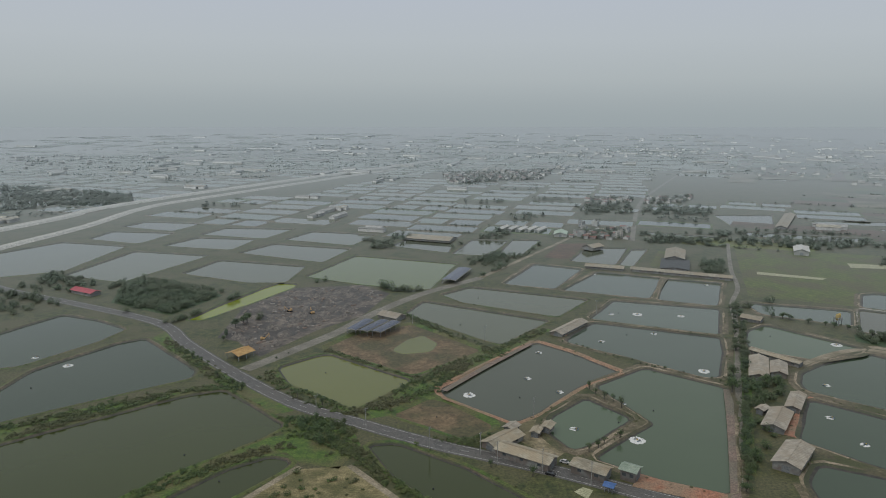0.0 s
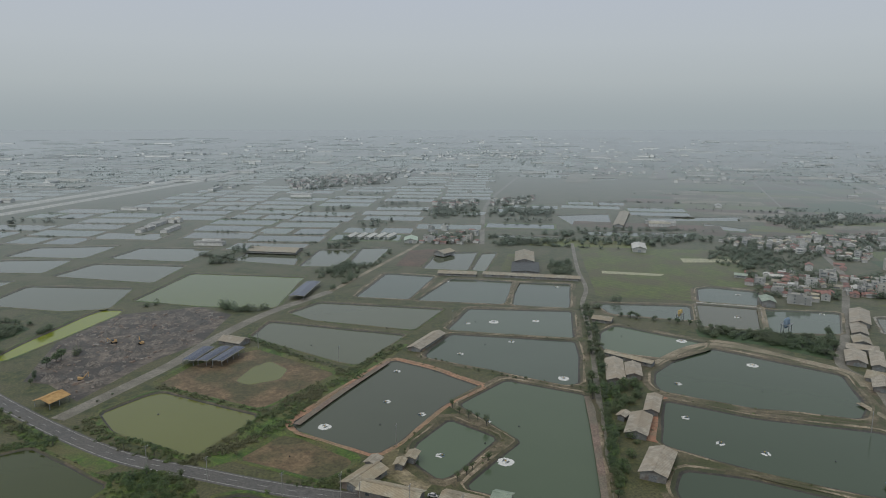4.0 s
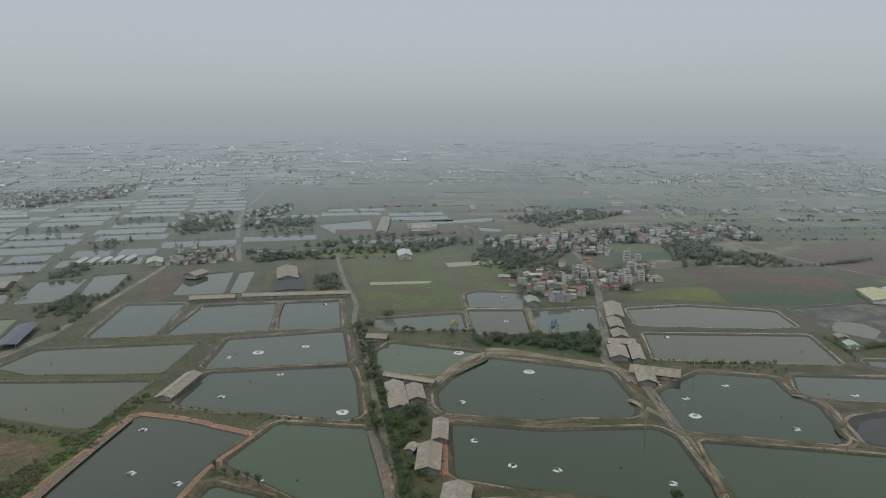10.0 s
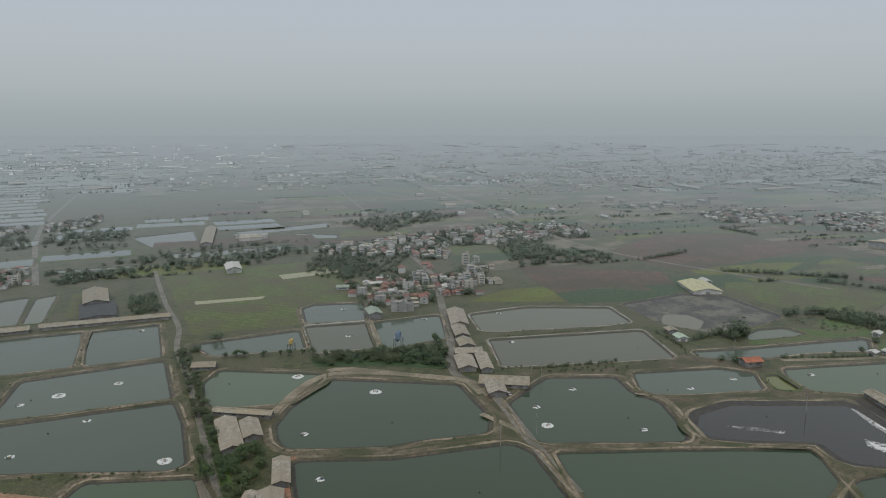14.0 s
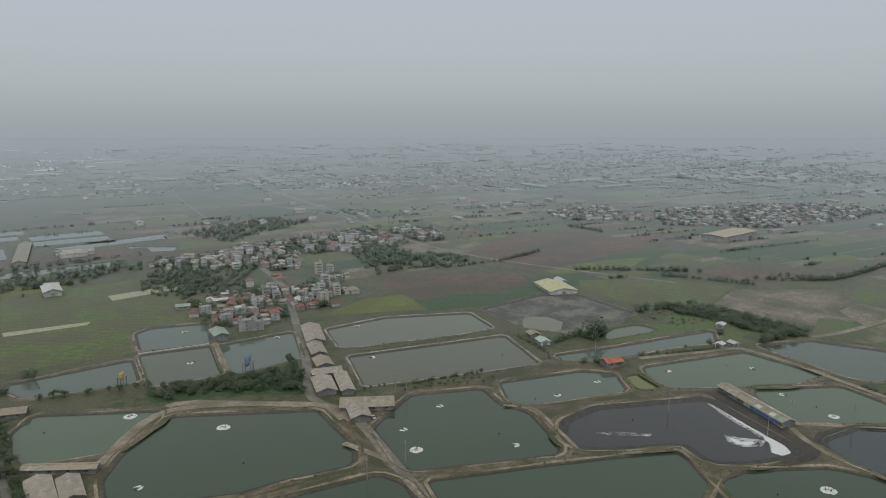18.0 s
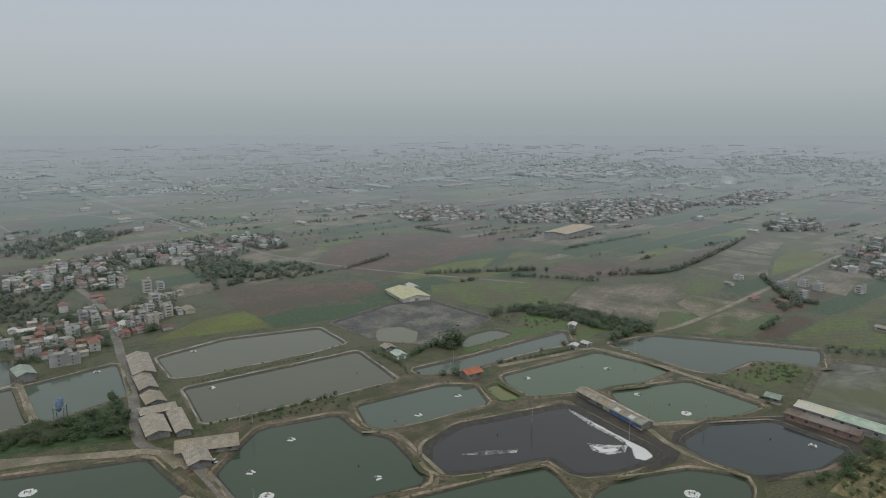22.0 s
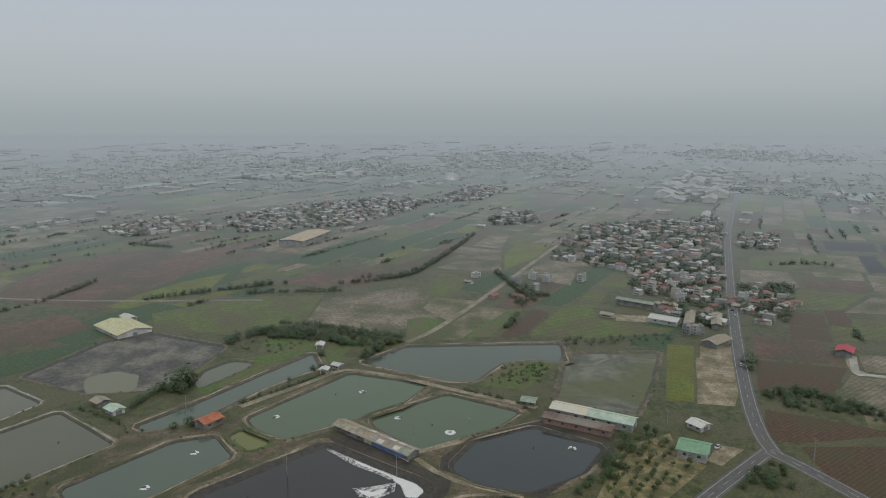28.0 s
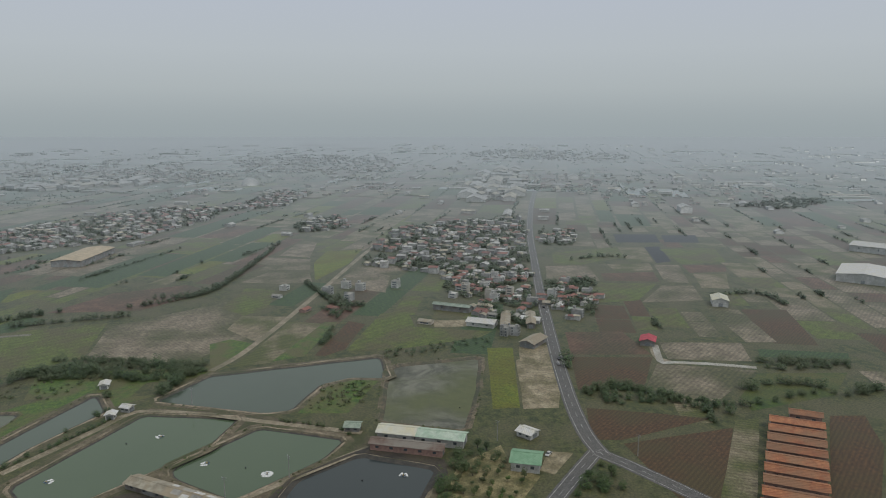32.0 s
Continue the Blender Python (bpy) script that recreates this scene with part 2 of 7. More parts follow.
FIELD = {
    "grass": mat("field_grass", (0.088, 0.124, 0.012), (0.134, 0.173, 0.024), 6, (0.112, 0.104, 0.036), 30, rows=7.0, turn=-28, row_mix=0.16, wear=0.65),
    "lime": mat("field_lime", (0.111, 0.153, 0.007), (0.163, 0.194, 0.007), 6, (0.122, 0.120, 0.007), 40, rows=5.0, turn=35, row_mix=0.05),
    "crop": mat("field_crop", (0.028, 0.07, 0.012), (0.058, 0.118, 0.022), 3, rows=2.6, turn=-33, row_mix=0.34),
    "brown": mat("field_brown", (0.120, 0.061, 0.033), (0.185, 0.102, 0.059), 10, (0.092, 0.068, 0.028), 60, rows=2.6, turn=-38, row_mix=0.24),
    "ash": mat("field_ash", (0.209, 0.172, 0.116), (0.319, 0.267, 0.188), 12, (0.101, 0.103, 0.038), 50, rows=2.8, turn=-36, row_mix=0.26),
    "dry": mat("field_dry", (0.218, 0.181, 0.110), (0.319, 0.271, 0.177), 5, (0.099, 0.114, 0.024), 30, rows=2.8, turn=36, row_mix=0.26),
    "corn": mat("field_corn", (0.070, 0.034, 0.010), (0.136, 0.068, 0.022), 2.2, (0.088, 0.062, 0.018), 30, rows=2.0, turn=-35, row_mix=0.3),
    "sand": mat("field_sand", (0.27, 0.222, 0.142), (0.42, 0.358, 0.24), 7, (0.160, 0.140, 0.066), 16),
    "bush": mat("field_bush", (0.031, 0.069, 0.006), (0.066, 0.114, 0.006), 5, (0.095, 0.101, 0.019), 40),
    "orchard": mat("field_orchard", (0.190, 0.160, 0.070), (0.330, 0.280, 0.140), 3, (0.120, 0.115, 0.040), 9),
    "scrap": mat("field_rubble", (0.078, 0.064, 0.053), (0.220, 0.182, 0.148), 9, (0.060, 0.050, 0.044), 26, bump=0.8, wear=0.6),
    "mire": mat("mud_black", (0.030, 0.025, 0.020), (0.062, 0.052, 0.040), 3, (0.074, 0.060, 0.040), 14),
    "earth": mat("dyke_earth", (0.088, 0.070, 0.040), (0.176, 0.138, 0.084), 4, (0.064, 0.070, 0.022), 16, wear=0.6),
    "verge": mat("verge_grass", (0.050, 0.108, 0.010), (0.104, 0.172, 0.020), 3, (0.120, 0.118, 0.040), 18, wear=0.65),
    "net": mat("field_shade_net", (0.010, 0.012, 0.018), (0.024, 0.028, 0.038), 5, wear=0.2),
    "paving": mat("brick_paving", (0.330, 0.143, 0.080), (0.437, 0.212, 0.137), 3, (0.317, 0.217, 0.142), 12),
    "plastic": mat("pale_netting_slab", (0.370, 0.375, 0.238), (0.485, 0.485, 0.315), 3),
}
BASIN = {
    "silt": mat("mud_silt", (0.098, 0.102, 0.076), (0.222, 0.224, 0.178), 26, (0.120, 0.135, 0.055), 60, warp=2.2, wear=0.12, bump=0.1),
    "brown": mat("mud_brown", (0.136, 0.092, 0.046), (0.220, 0.155, 0.084), 7, (0.092, 0.084, 0.034), 22),
    "ash": mat("mud_ash", (0.058, 0.054, 0.050), (0.104, 0.098, 0.086), 9, (0.190, 0.180, 0.140), 22, warp=1.2),
}
ROAD = {
    "asphalt": mat("asphalt", (0.099, 0.096, 0.093), (0.140, 0.136, 0.131), 3, (0.124, 0.118, 0.110), 20, rough=0.85),
    "lane": mat("lane_concrete", (0.198, 0.184, 0.152), (0.289, 0.269, 0.225), 3, (0.173, 0.160, 0.128), 14),
    "track": mat("track_dirt", (0.272, 0.227, 0.157), (0.396, 0.339, 0.246), 3, (0.198, 0.176, 0.109), 18),
    "brick": mat("track_brick", (0.200, 0.140, 0.110), (0.290, 0.215, 0.175), 3, (0.190, 0.170, 0.130), 20),
    "concrete": mat("lane_pale", (0.42, 0.41, 0.37), (0.54, 0.53, 0.48), 2, (0.36, 0.34, 0.29), 12),
    "levee": mat("levee_concrete", (0.48, 0.475, 0.44), (0.62, 0.61, 0.56), 8),
}
LINE = mat("road_paint", (0.55, 0.55, 0.53), (0.70, 0.70, 0.68), 2, bump=0)
ROOF = {
    "barn": mat("roof_cement", (0.351, 0.316, 0.258), (0.518, 0.471, 0.394), 3, (0.411, 0.352, 0.272), 9, rows=0.9, turn=50, row_mix=0.12, vary=0.10, wear=0.2),
    "lean": mat("roof_fibre", (0.305, 0.272, 0.204), (0.472, 0.434, 0.340), 3, (0.396, 0.330, 0.231), 8, rows=0.9, turn=-38, row_mix=0.12, vary=0.12, wear=0.2),
    "green": mat("roof_sage", (0.290, 0.367, 0.292), (0.411, 0.484, 0.394), 3, rows=0.8, turn=50, row_mix=0.15, vary=0.12, wear=0.2),
    "mint": mat("roof_mint", (0.457, 0.617, 0.476), (0.609, 0.720, 0.598), 4, rows=0.8, turn=60, row_mix=0.12, vary=0.06, wear=0.2),
    "leaf": mat("roof_leaf_green", (0.215, 0.400, 0.245), (0.285, 0.480, 0.310), 4, rows=0.8, turn=60, row_mix=0.12, wear=0.2),
    "yellow": mat("roof_straw", (0.639, 0.588, 0.326), (0.720, 0.720, 0.449), 4, rows=0.9, turn=47, row_mix=0.12, wear=0.2),
    "orange": mat("roof_orange", (0.470, 0.140, 0.060), (0.582, 0.205, 0.100), 3, rows=0.7, turn=-35, row_mix=0.2, wear=0.2),
    "tarp": mat("roof_tarp", (0.470, 0.270, 0.085), (0.605, 0.378, 0.140), 2, wear=0.2),
    "rust": mat("roof_rust", (0.168, 0.103, 0.075), (0.258, 0.194, 0.155), 3, (0.291, 0.259, 0.220), 8, rows=0.8, turn=60, row_mix=0.2, wear=0.2),
    "red": mat("roof_red", (0.504, 0.043, 0.075), (0.627, 0.081, 0.110), 3, rows=0.7, turn=-36, row_mix=0.15, wear=0.2),
    "white": mat("roof_white", (0.720, 0.704, 0.626), (0.720, 0.720, 0.720), 4, rows=1.0, turn=-50, row_mix=0.12, vary=0.08, wear=0.2),
    "tan": mat("roof_tan", (0.503, 0.397, 0.245), (0.639, 0.514, 0.340), 5, wear=0.2),
    "cream": mat("roof_cream", (0.720, 0.687, 0.503), (0.720, 0.720, 0.626), 4, rows=0.9, turn=-36, row_mix=0.12, wear=0.2),
    "black": mat("roof_netting", (0.034, 0.037, 0.040), (0.062, 0.065, 0.068), 3, wear=0.2),
    "solar": mat("roof_frame", (0.202, 0.194, 0.180), (0.291, 0.281, 0.260), 3, wear=0.2),
    "terracotta": mat("roof_terracotta", (0.370, 0.130, 0.055), (0.482, 0.205, 0.090), 3, (0.336, 0.173, 0.090), 10, rows=0.8, turn=30, row_mix=0.25, vary=0.22, wear=0.2),
    "blue": mat("roof_blue", (0.060, 0.140, 0.340), (0.090, 0.180, 0.420), 2, wear=0.2),
    "grey": mat("roof_grey", (0.275, 0.264, 0.238), (0.411, 0.397, 0.356), 4, vary=0.2, wear=0.2),
    "tile": mat("roof_tile", (0.224, 0.081, 0.055), (0.336, 0.135, 0.090), 2, vary=0.2, wear=0.2),
}
PANEL = mat("solar_cells", (0.040, 0.062, 0.135), (0.060, 0.085, 0.170), 1.5, rough=0.25, bump=0, spec=0.6, rows=1.0, turn=50, row_mix=0.25, wear=0.2)
WALL = {
    "white": mat("wall_plaster", (0.400, 0.398, 0.380), (0.580, 0.575, 0.550), 3, (0.330, 0.325, 0.300), 7, haze_gloss=0.77, vary=0.14, wear=0.2),
    "grey": mat("wall_cement", (0.300, 0.298, 0.286), (0.400, 0.395, 0.378), 3, (0.200, 0.195, 0.180), 6, haze_gloss=0.77, vary=0.15, wear=0.2),
    "brick": mat("wall_brick", (0.230, 0.130, 0.100), (0.320, 0.190, 0.150), 1.5, haze_gloss=0.77, vary=0.12, wear=0.2),
    "tan": mat("wall_tile", (0.350, 0.310, 0.250), (0.430, 0.390, 0.320), 3, haze_gloss=0.77, vary=0.12, wear=0.2),
    "shed": mat("wall_tin", (0.150, 0.150, 0.145), (0.230, 0.228, 0.215), 3, (0.130, 0.100, 0.080), 5, haze_gloss=0.77, vary=0.15, wear=0.2),
}
GLASS = mat("window_glass", (0.030, 0.036, 0.042), (0.050, 0.056, 0.062), 2, rough=0.15, bump=0, spec=0.6, haze_gloss=0.77)
DOOR = mat("door_steel", (0.110, 0.120, 0.125), (0.170, 0.175, 0.180), 2, haze_gloss=0.77)
BARK = mat("bark", (0.060, 0.048, 0.036), (0.110, 0.092, 0.070), 0.5, haze_gloss=0.77)
LEAF = mat("leaf", (0.022, 0.048, 0.010), (0.066, 0.116, 0.020), 1.6, (0.066, 0.090, 0.022), 25, bump=0, vary=0.25, haze_gloss=0.77)
LEAF_DRY = mat("leaf_pale", (0.042, 0.082, 0.012), (0.108, 0.156, 0.028), 3.0, (0.108, 0.108, 0.036), 25, bump=0, vary=0.2, haze_gloss=0.77)
FOAM = mat("foam", (0.74, 0.75, 0.74), (0.86, 0.87, 0.86), 0.6, bump=0, haze_gloss=0.77, wear=0.08)
STEEL = mat("galvanised_steel", (0.22, 0.23, 0.24), (0.32, 0.33, 0.34), 1.0, rough=0.5, metal=0.6, haze_gloss=0.77)
POLE = mat("pole_concrete", (0.24, 0.235, 0.22), (0.32, 0.31, 0.29), 1.0, haze_gloss=0.77)
BLUE = mat("tank_blue", (0.10, 0.17, 0.26), (0.15, 0.23, 0.34), 2, haze_gloss=0.77)
YELLOW = mat("paint_yellow", (0.50, 0.34, 0.06), (0.60, 0.42, 0.10), 1, haze_gloss=0.77)

FAR_SKIN = {
    "white": mat("far_roof_white", (0.34, 0.335, 0.32), (0.60, 0.595, 0.57), 14),
    "tile": mat("far_roof_tile", (0.190, 0.066, 0.048), (0.330, 0.140, 0.100), 14),
    "grey": mat("far_roof_grey", (0.200, 0.196, 0.182), (0.400, 0.392, 0.366), 14),
    "tan": mat("far_roof_tan", (0.300, 0.260, 0.185), (0.520, 0.470, 0.350), 14),
    # both wall colours picked near the haze's brightness, to soften distant houses
    "wall": mat("far_wall_haze_grey", (0.200, 0.196, 0.184), (0.320, 0.314, 0.296), 12),
    "pale_wall": mat("far_wall_haze_white", (0.280, 0.276, 0.264), (0.440, 0.434, 0.412), 12),
}
# ---- builders ----
import collections

from mathutils import geometry

rng = random.Random(7)
HOLES, KEEP_OFF, SPOTS, PLOTS, TOWNS = [], [], [], [], []


def part(name, verts, faces, material, parent=None, label="", smooth=False):
    """One mesh object out of vertices and faces; a part where a parent is given."""
    me = bpy.data.meshes.new(name)
    me.from_pydata([tuple(v) for v in verts], [], [tuple(f) for f in faces])
    me.materials.append(material)
    if smooth:
        me.polygons.foreach_set("use_smooth", [True] * len(me.polygons))
    me.update()
    ob = new(name, me)
    ob.parent = parent
    if label:
        tagged(ob, label)
    return ob


def ccw(pts):
    area = sum(a[0] * b[1] - b[0] * a[1] for a, b in zip(pts, pts[1:] + pts[:1]))
    return list(pts) if area > 0 else list(pts)[::-1]


def resample(pts, step, wobble=0.0, closed=True):
    """Points every few metres along an outline, with a little unevenness and eased corners."""
    out = []
    ring = pts[1:] + pts[:1] if closed else pts[1:]
    for a, b in zip(pts, ring):
        n = max(1, int(math.hypot(b[0] - a[0], b[1] - a[1]) / step))
        for i in range(n):
            f = i / n
            x, y = a[0] + (b[0] - a[0]) * f, a[1] + (b[1] - a[1]) * f
            v = noise.noise_vector((x * 0.07, y * 0.07, 3.1)) + noise.noise_vector((x * 0.3, y * 0.3, 9.1)) * 0.5
            out.append((x + v.x * wobble, y + v.y * wobble))
    if not closed:
        out.append(pts[-1])
    return out


def eased(pts, rounds=1):
    """Corners cut off once or twice (Chaikin)."""
    for _ in range(rounds):
        out = []
        for a, b in zip(pts, pts[1:] + pts[:1]):
            d = math.hypot(b[0] - a[0], b[1] - a[1])
            k = min(0.25, 2.2 / max(d, 0.1))
            out += [(a[0] + (b[0] - a[0]) * k, a[1] + (b[1] - a[1]) * k), (b[0] - (b[0] - a[0]) * k, b[1] - (b[1] - a[1]) * k)]
        pts = out
    return pts


def offset(pts, d):
    """A counter-clockwise outline moved outwards by d (inwards if negative)."""
    out, n = [], len(pts)
    for i in range(n):
        a, b, c = pts[i - 1], pts[i], pts[(i + 1) % n]
        u, v = Vector((b[0] - a[0], b[1] - a[1])), Vector((c[0] - b[0], c[1] - b[1]))
        if u.length < 1e-6 or v.length < 1e-6:
            out.append(b)
            continue
        u, v = u.normalized(), v.normalized()
        m = Vector((u.y + v.y, -u.x - v.x))
        s = m.length
        m = m / s if s > 1e-6 else Vector((u.y, -u.x))
        k = d / max(0.55, s / 2)
        out.append((b[0] + m.x * k, b[1] + m.y * k))
    return out


def inside(x, y, poly):
    hit = False
    for (x1, y1), (x2, y2) in zip(poly, poly[1:] + poly[:1]):
        if (y1 > y) != (y2 > y) and x < (x2 - x1) * (y - y1) / (y2 - y1) + x1:
            hit = not hit
    return hit


def band(loops, closed=True):
    """Quads between outlines given as lists of (x, y, z)."""
    verts = [v for loop in loops for v in loop]
    n, faces = len(loops[0]), []
    for k in range(len(loops) - 1):
        for i in range(n if closed else n - 1):
            j = (i + 1) % n
            faces.append((k * n + i, k * n + j, (k + 1) * n + j, (k + 1) * n + i))
    return verts, faces


def between(inner, outer, near, far):
    """A line that wanders between two outlines, from one share of the way to another."""
    out = []
    for (x0, y0), (x1, y1) in zip(inner, outer):
        f = min(1.0, max(0.0, 0.5 + 1.1 * noise.noise((x0 * 0.06, y0 * 0.06, 7.0)) + 0.5 * noise.noise((x0 * 0.3, y0 * 0.3, 2.0))))
        f = near + (far - near) * f
        out.append((x0 + (x1 - x0) * f, y0 + (y1 - y0) * f))
    return out


def ragged(pts, near, far):
    return between(offset(pts, near), offset(pts, far), 0.0, 1.0)


def lift(pts, z):
    return [(x, y, z) for x, y in pts]


def sheet(pts, z):
    """A flat face with the given outline."""
    return lift(pts, z), [tuple(t) for t in geometry.tessellate_polygon([[Vector((x, y, 0)) for x, y in pts]])]


RIMS = {
    "deep": (RIM_GREEN, BANK, 1.6, "murky dark green fish pond between weedy earth dykes"),
    "murk": (RIM, BANK, 4.0, "dark green fish pond with bare brown earth banks"),
    "teal": (RIM, BANK, 4.0, "grey-green fish pond with bare earth dykes"),
    "slate": (RIM, BANK, 3.4, "slate-grey fish pond with low earth dykes"),
    "pale": (RIM_GREEN, BANK, 1.6, "pale grey-green fish pond between grassy dykes"),
    "milk": (RIM, BANK, 2.2, "pale khaki fish pond with whitish concrete edges"),
    "jade": (RIM_GREEN, BANK, 1.6, "milky jade-green fish pond with overgrown dykes"),
    "olive": (RIM_GREEN, BANK, 1.5, "algae-covered olive green pond with green banks"),
    "pink": (RIM_PINK, RIM_PINK, 2.0, "dark grey fish pond edged with reddish brick paving"),
    "ink": (RIM, DARK_BANK, 4.0, "dark slate-blue fish pond with brown earth dykes"),
    "moss": (RIM_GREEN, BANK, 1.8, "dark mossy green fish pond with overgrown banks"),
    "algae": (RIM_GREEN, BANK, 1.4, "pond covered by bright yellow-green algae"),
    "foam": (RIM, DARK_BANK, 4.2, "half-drained black-bottomed pond with white foam"),
}
ROAD_PALE = mat("edge_concrete", (0.30, 0.285, 0.25), (0.46, 0.44, 0.39), 2, (0.22, 0.19, 0.14), 14)
LIP = {"milk": ROAD_PALE, "ink": RIM_SAND, "moss": RIM_GREEN, "algae": RIM_GREEN, "deep": RIM, "murk": RIM_SAND, "teal": RIM_SAND, "slate": RIM_SAND, "pale": RIM, "jade": RIM_GREEN, "olive": RIM_GREEN, "pink": RIM_PINK, "foam": RIM_SAND}
POND_COUNT = [0]


def pond(style, pts, bank=1.5, depth=0.9):
    material, bank_mat, rim_w, label = RIMS[style]
    far = math.hypot(pts[0][0] - 60, pts[0][1] - 90) > 900
    line = ccw(pts)
    line = eased(resample(line, 30.0 if far else 9.0, 0.0 if far else 0.55))
    top = offset(line, bank)
    HOLES.append(top)
    POND_COUNT[0] += 1
    z = 0.03 + 0.004 * (POND_COUNT[0] % 9)
    thing = tagged(new("fish_pond"), label, "pond", "fish ponds")
    wet = between(line, top, 0.25, 0.55)
    part("wet_bank", *band([lift(offset(line, -1.2), -depth - 0.6), lift(line, -depth), lift(wet, -depth * 0.6)]), DARK_BANK, thing, "dark wet foot of the bank")
    part("bank", *band([lift(wet, -depth * 0.6), lift(top, 0.0)]), bank_mat, thing, "sloping earth bank")
    part("water", *sheet(offset(line, 0.05), -depth + 0.03), WATER[style], thing, "still, lightly rippled water")
    worn = ragged(line, bank + 0.55, bank + min(1.9, rim_w * 0.8))
    part("lip", *band([lift(offset(line, bank - 0.12), -0.07), lift(offset(line, bank + 0.02), z + 0.13), lift(worn, z + 0.13)]), LIP[style], thing, "pale worn edge")
    part("dyke_edge", *band([lift(worn, z + 0.12), lift(offset(line, bank + rim_w + 0.3), z)]), material, thing)
    return line


def basin(style, pts):
    line = eased(resample(ccw(pts), 9.0, 0.7))
    top = offset(line, 2.2)
    HOLES.append(top)
    thing = tagged(new("drained_pond"), "drained pond with a cracked muddy floor and grassy banks", "pond", "drained ponds")
    part("bank", *band([lift(line, -1.0), lift(top, 0.0)]), {"brown": RIM_GREEN, "ash": DARK_BANK, "silt": BANK}[style], thing)
    part("floor", *sheet(line, -1.0), BASIN[style], thing, "bare mud floor")
    part("dyke_edge", *band([lift(top, 0.0), lift(offset(line, 2.6), 0.15), lift(offset(line, 4.2), 0.05)]), RIM_GREEN if style == "brown" else RIM, thing)


def pool(style, pts):
    line = eased(resample(ccw(pts), 5.0, 1.2), 2)
    tagged(part("puddle", *sheet(line, -0.97), WATER[style]), "shallow leftover water on the mud of a drained pond", "puddle", "puddles")


FIELD_LABEL = {
    "grass": "dry olive-green pasture", "lime": "bright yellow-green rice field", "crop": "dark green vegetable field in rows",
    "brown": "ploughed reddish-brown field", "ash": "harvested grey-brown field", "dry": "dry stubble plot", "corn": "withered brown cornfield in rows",
    "sand": "bare sandy plot with weeds", "bush": "overgrown green scrubland", "orchard": "sandy orchard ground with tufts of grass",
    "scrap": "rubble-strewn grey dump yard", "plastic": "pale strip of crop netting or concrete slab", "verge": "lush green grass verge", "net": "plot under low black shade netting", "paving": "yard of worn reddish brick paving", "mire": "dark wet mud slope above a half-drained pond", "earth": "bare brown earth of the pond dykes",
}
FIELD_COUNT = [0]


def trimmed(line, z):
    """A flat face with the outline, less the ponds that reach into it."""
    x0, x1 = min(p[0] for p in line), max(p[0] for p in line)
    y0, y1 = min(p[1] for p in line), max(p[1] for p in line)
    cut = [h for h in HOLES if min(p[0] for p in h) < x1 and max(p[0] for p in h) > x0 and min(p[1] for p in h) < y1 and max(p[1] for p in h) > y0]
    if not cut:
        return sheet(line, z)
    verts, edges = [], []
    for loop in [line] + cut:
        k = len(verts)
        verts += [Vector(p) for p in loop]
        edges += [(k + i, k + (i + 1) % len(loop)) for i in range(len(loop))]
    vs, _, fs, _, _, _ = geometry.delaunay_2d_cdt(verts, edges, [], 0, 1e-4)
    keep = []
    for t in fs:
        x, y = sum(vs[i].x for i in t) / 3, sum(vs[i].y for i in t) / 3
        if inside(x, y, line) and not any(inside(x, y, h) for h in cut):
            keep.append(tuple(t))
    used = sorted({i for t in keep for i in t})
    index = {v: i for i, v in enumerate(used)}
    return [(vs[i].x, vs[i].y, z) for i in used], [tuple(index[i] for i in t) for t in keep]


def field(style, pts):
    FIELD_COUNT[0] += 1
    line = resample(ccw(pts), 12.0, 0.5)
    ob = part("field", *trimmed(line, {"paving": 0.24, "mire": 0.22, "earth": 0.022}.get(style, 0.035 + 0.003 * (FIELD_COUNT[0] % 12))), FIELD[style])
    tagged(ob, FIELD_LABEL[style] + " beside earth tracks", "field", "fields", "structure")
    PLOTS.append(line)
    return line


def smooth_line(pts, step=8.0):
    """A rounded run through the points."""
    p = [Vector((*q, 0)) for q in pts]
    out = []
    for i in range(len(p) - 1):
        a, b, c, d = p[max(i - 1, 0)], p[i], p[i + 1], p[min(i + 2, len(p) - 1)]
        n = max(2, min(40, int((c - b).length / step)))
        for k in range(n):
            f = k / n
            v = 0.5 * ((2 * b) + (c - a) * f + (2 * a - 5 * b + 4 * c - d) * f * f + (3 * b - a - 3 * c + d) * f ** 3)
            out.append((v.x, v.y))
    out.append(tuple(pts[-1]))
    return out


def shifted(line, d):
    """An open line moved to its left by d."""
    out = []
    for i, p in enumerate(line):
        a, b = line[max(i - 1, 0)], line[min(i + 1, len(line) - 1)]
        u = Vector((b[0] - a[0], b[1] - a[1])).normalized()
        out.append((p[0] - u.y * d, p[1] + u.x * d))
    return out


ROAD_COUNT, ROADS = [0], []


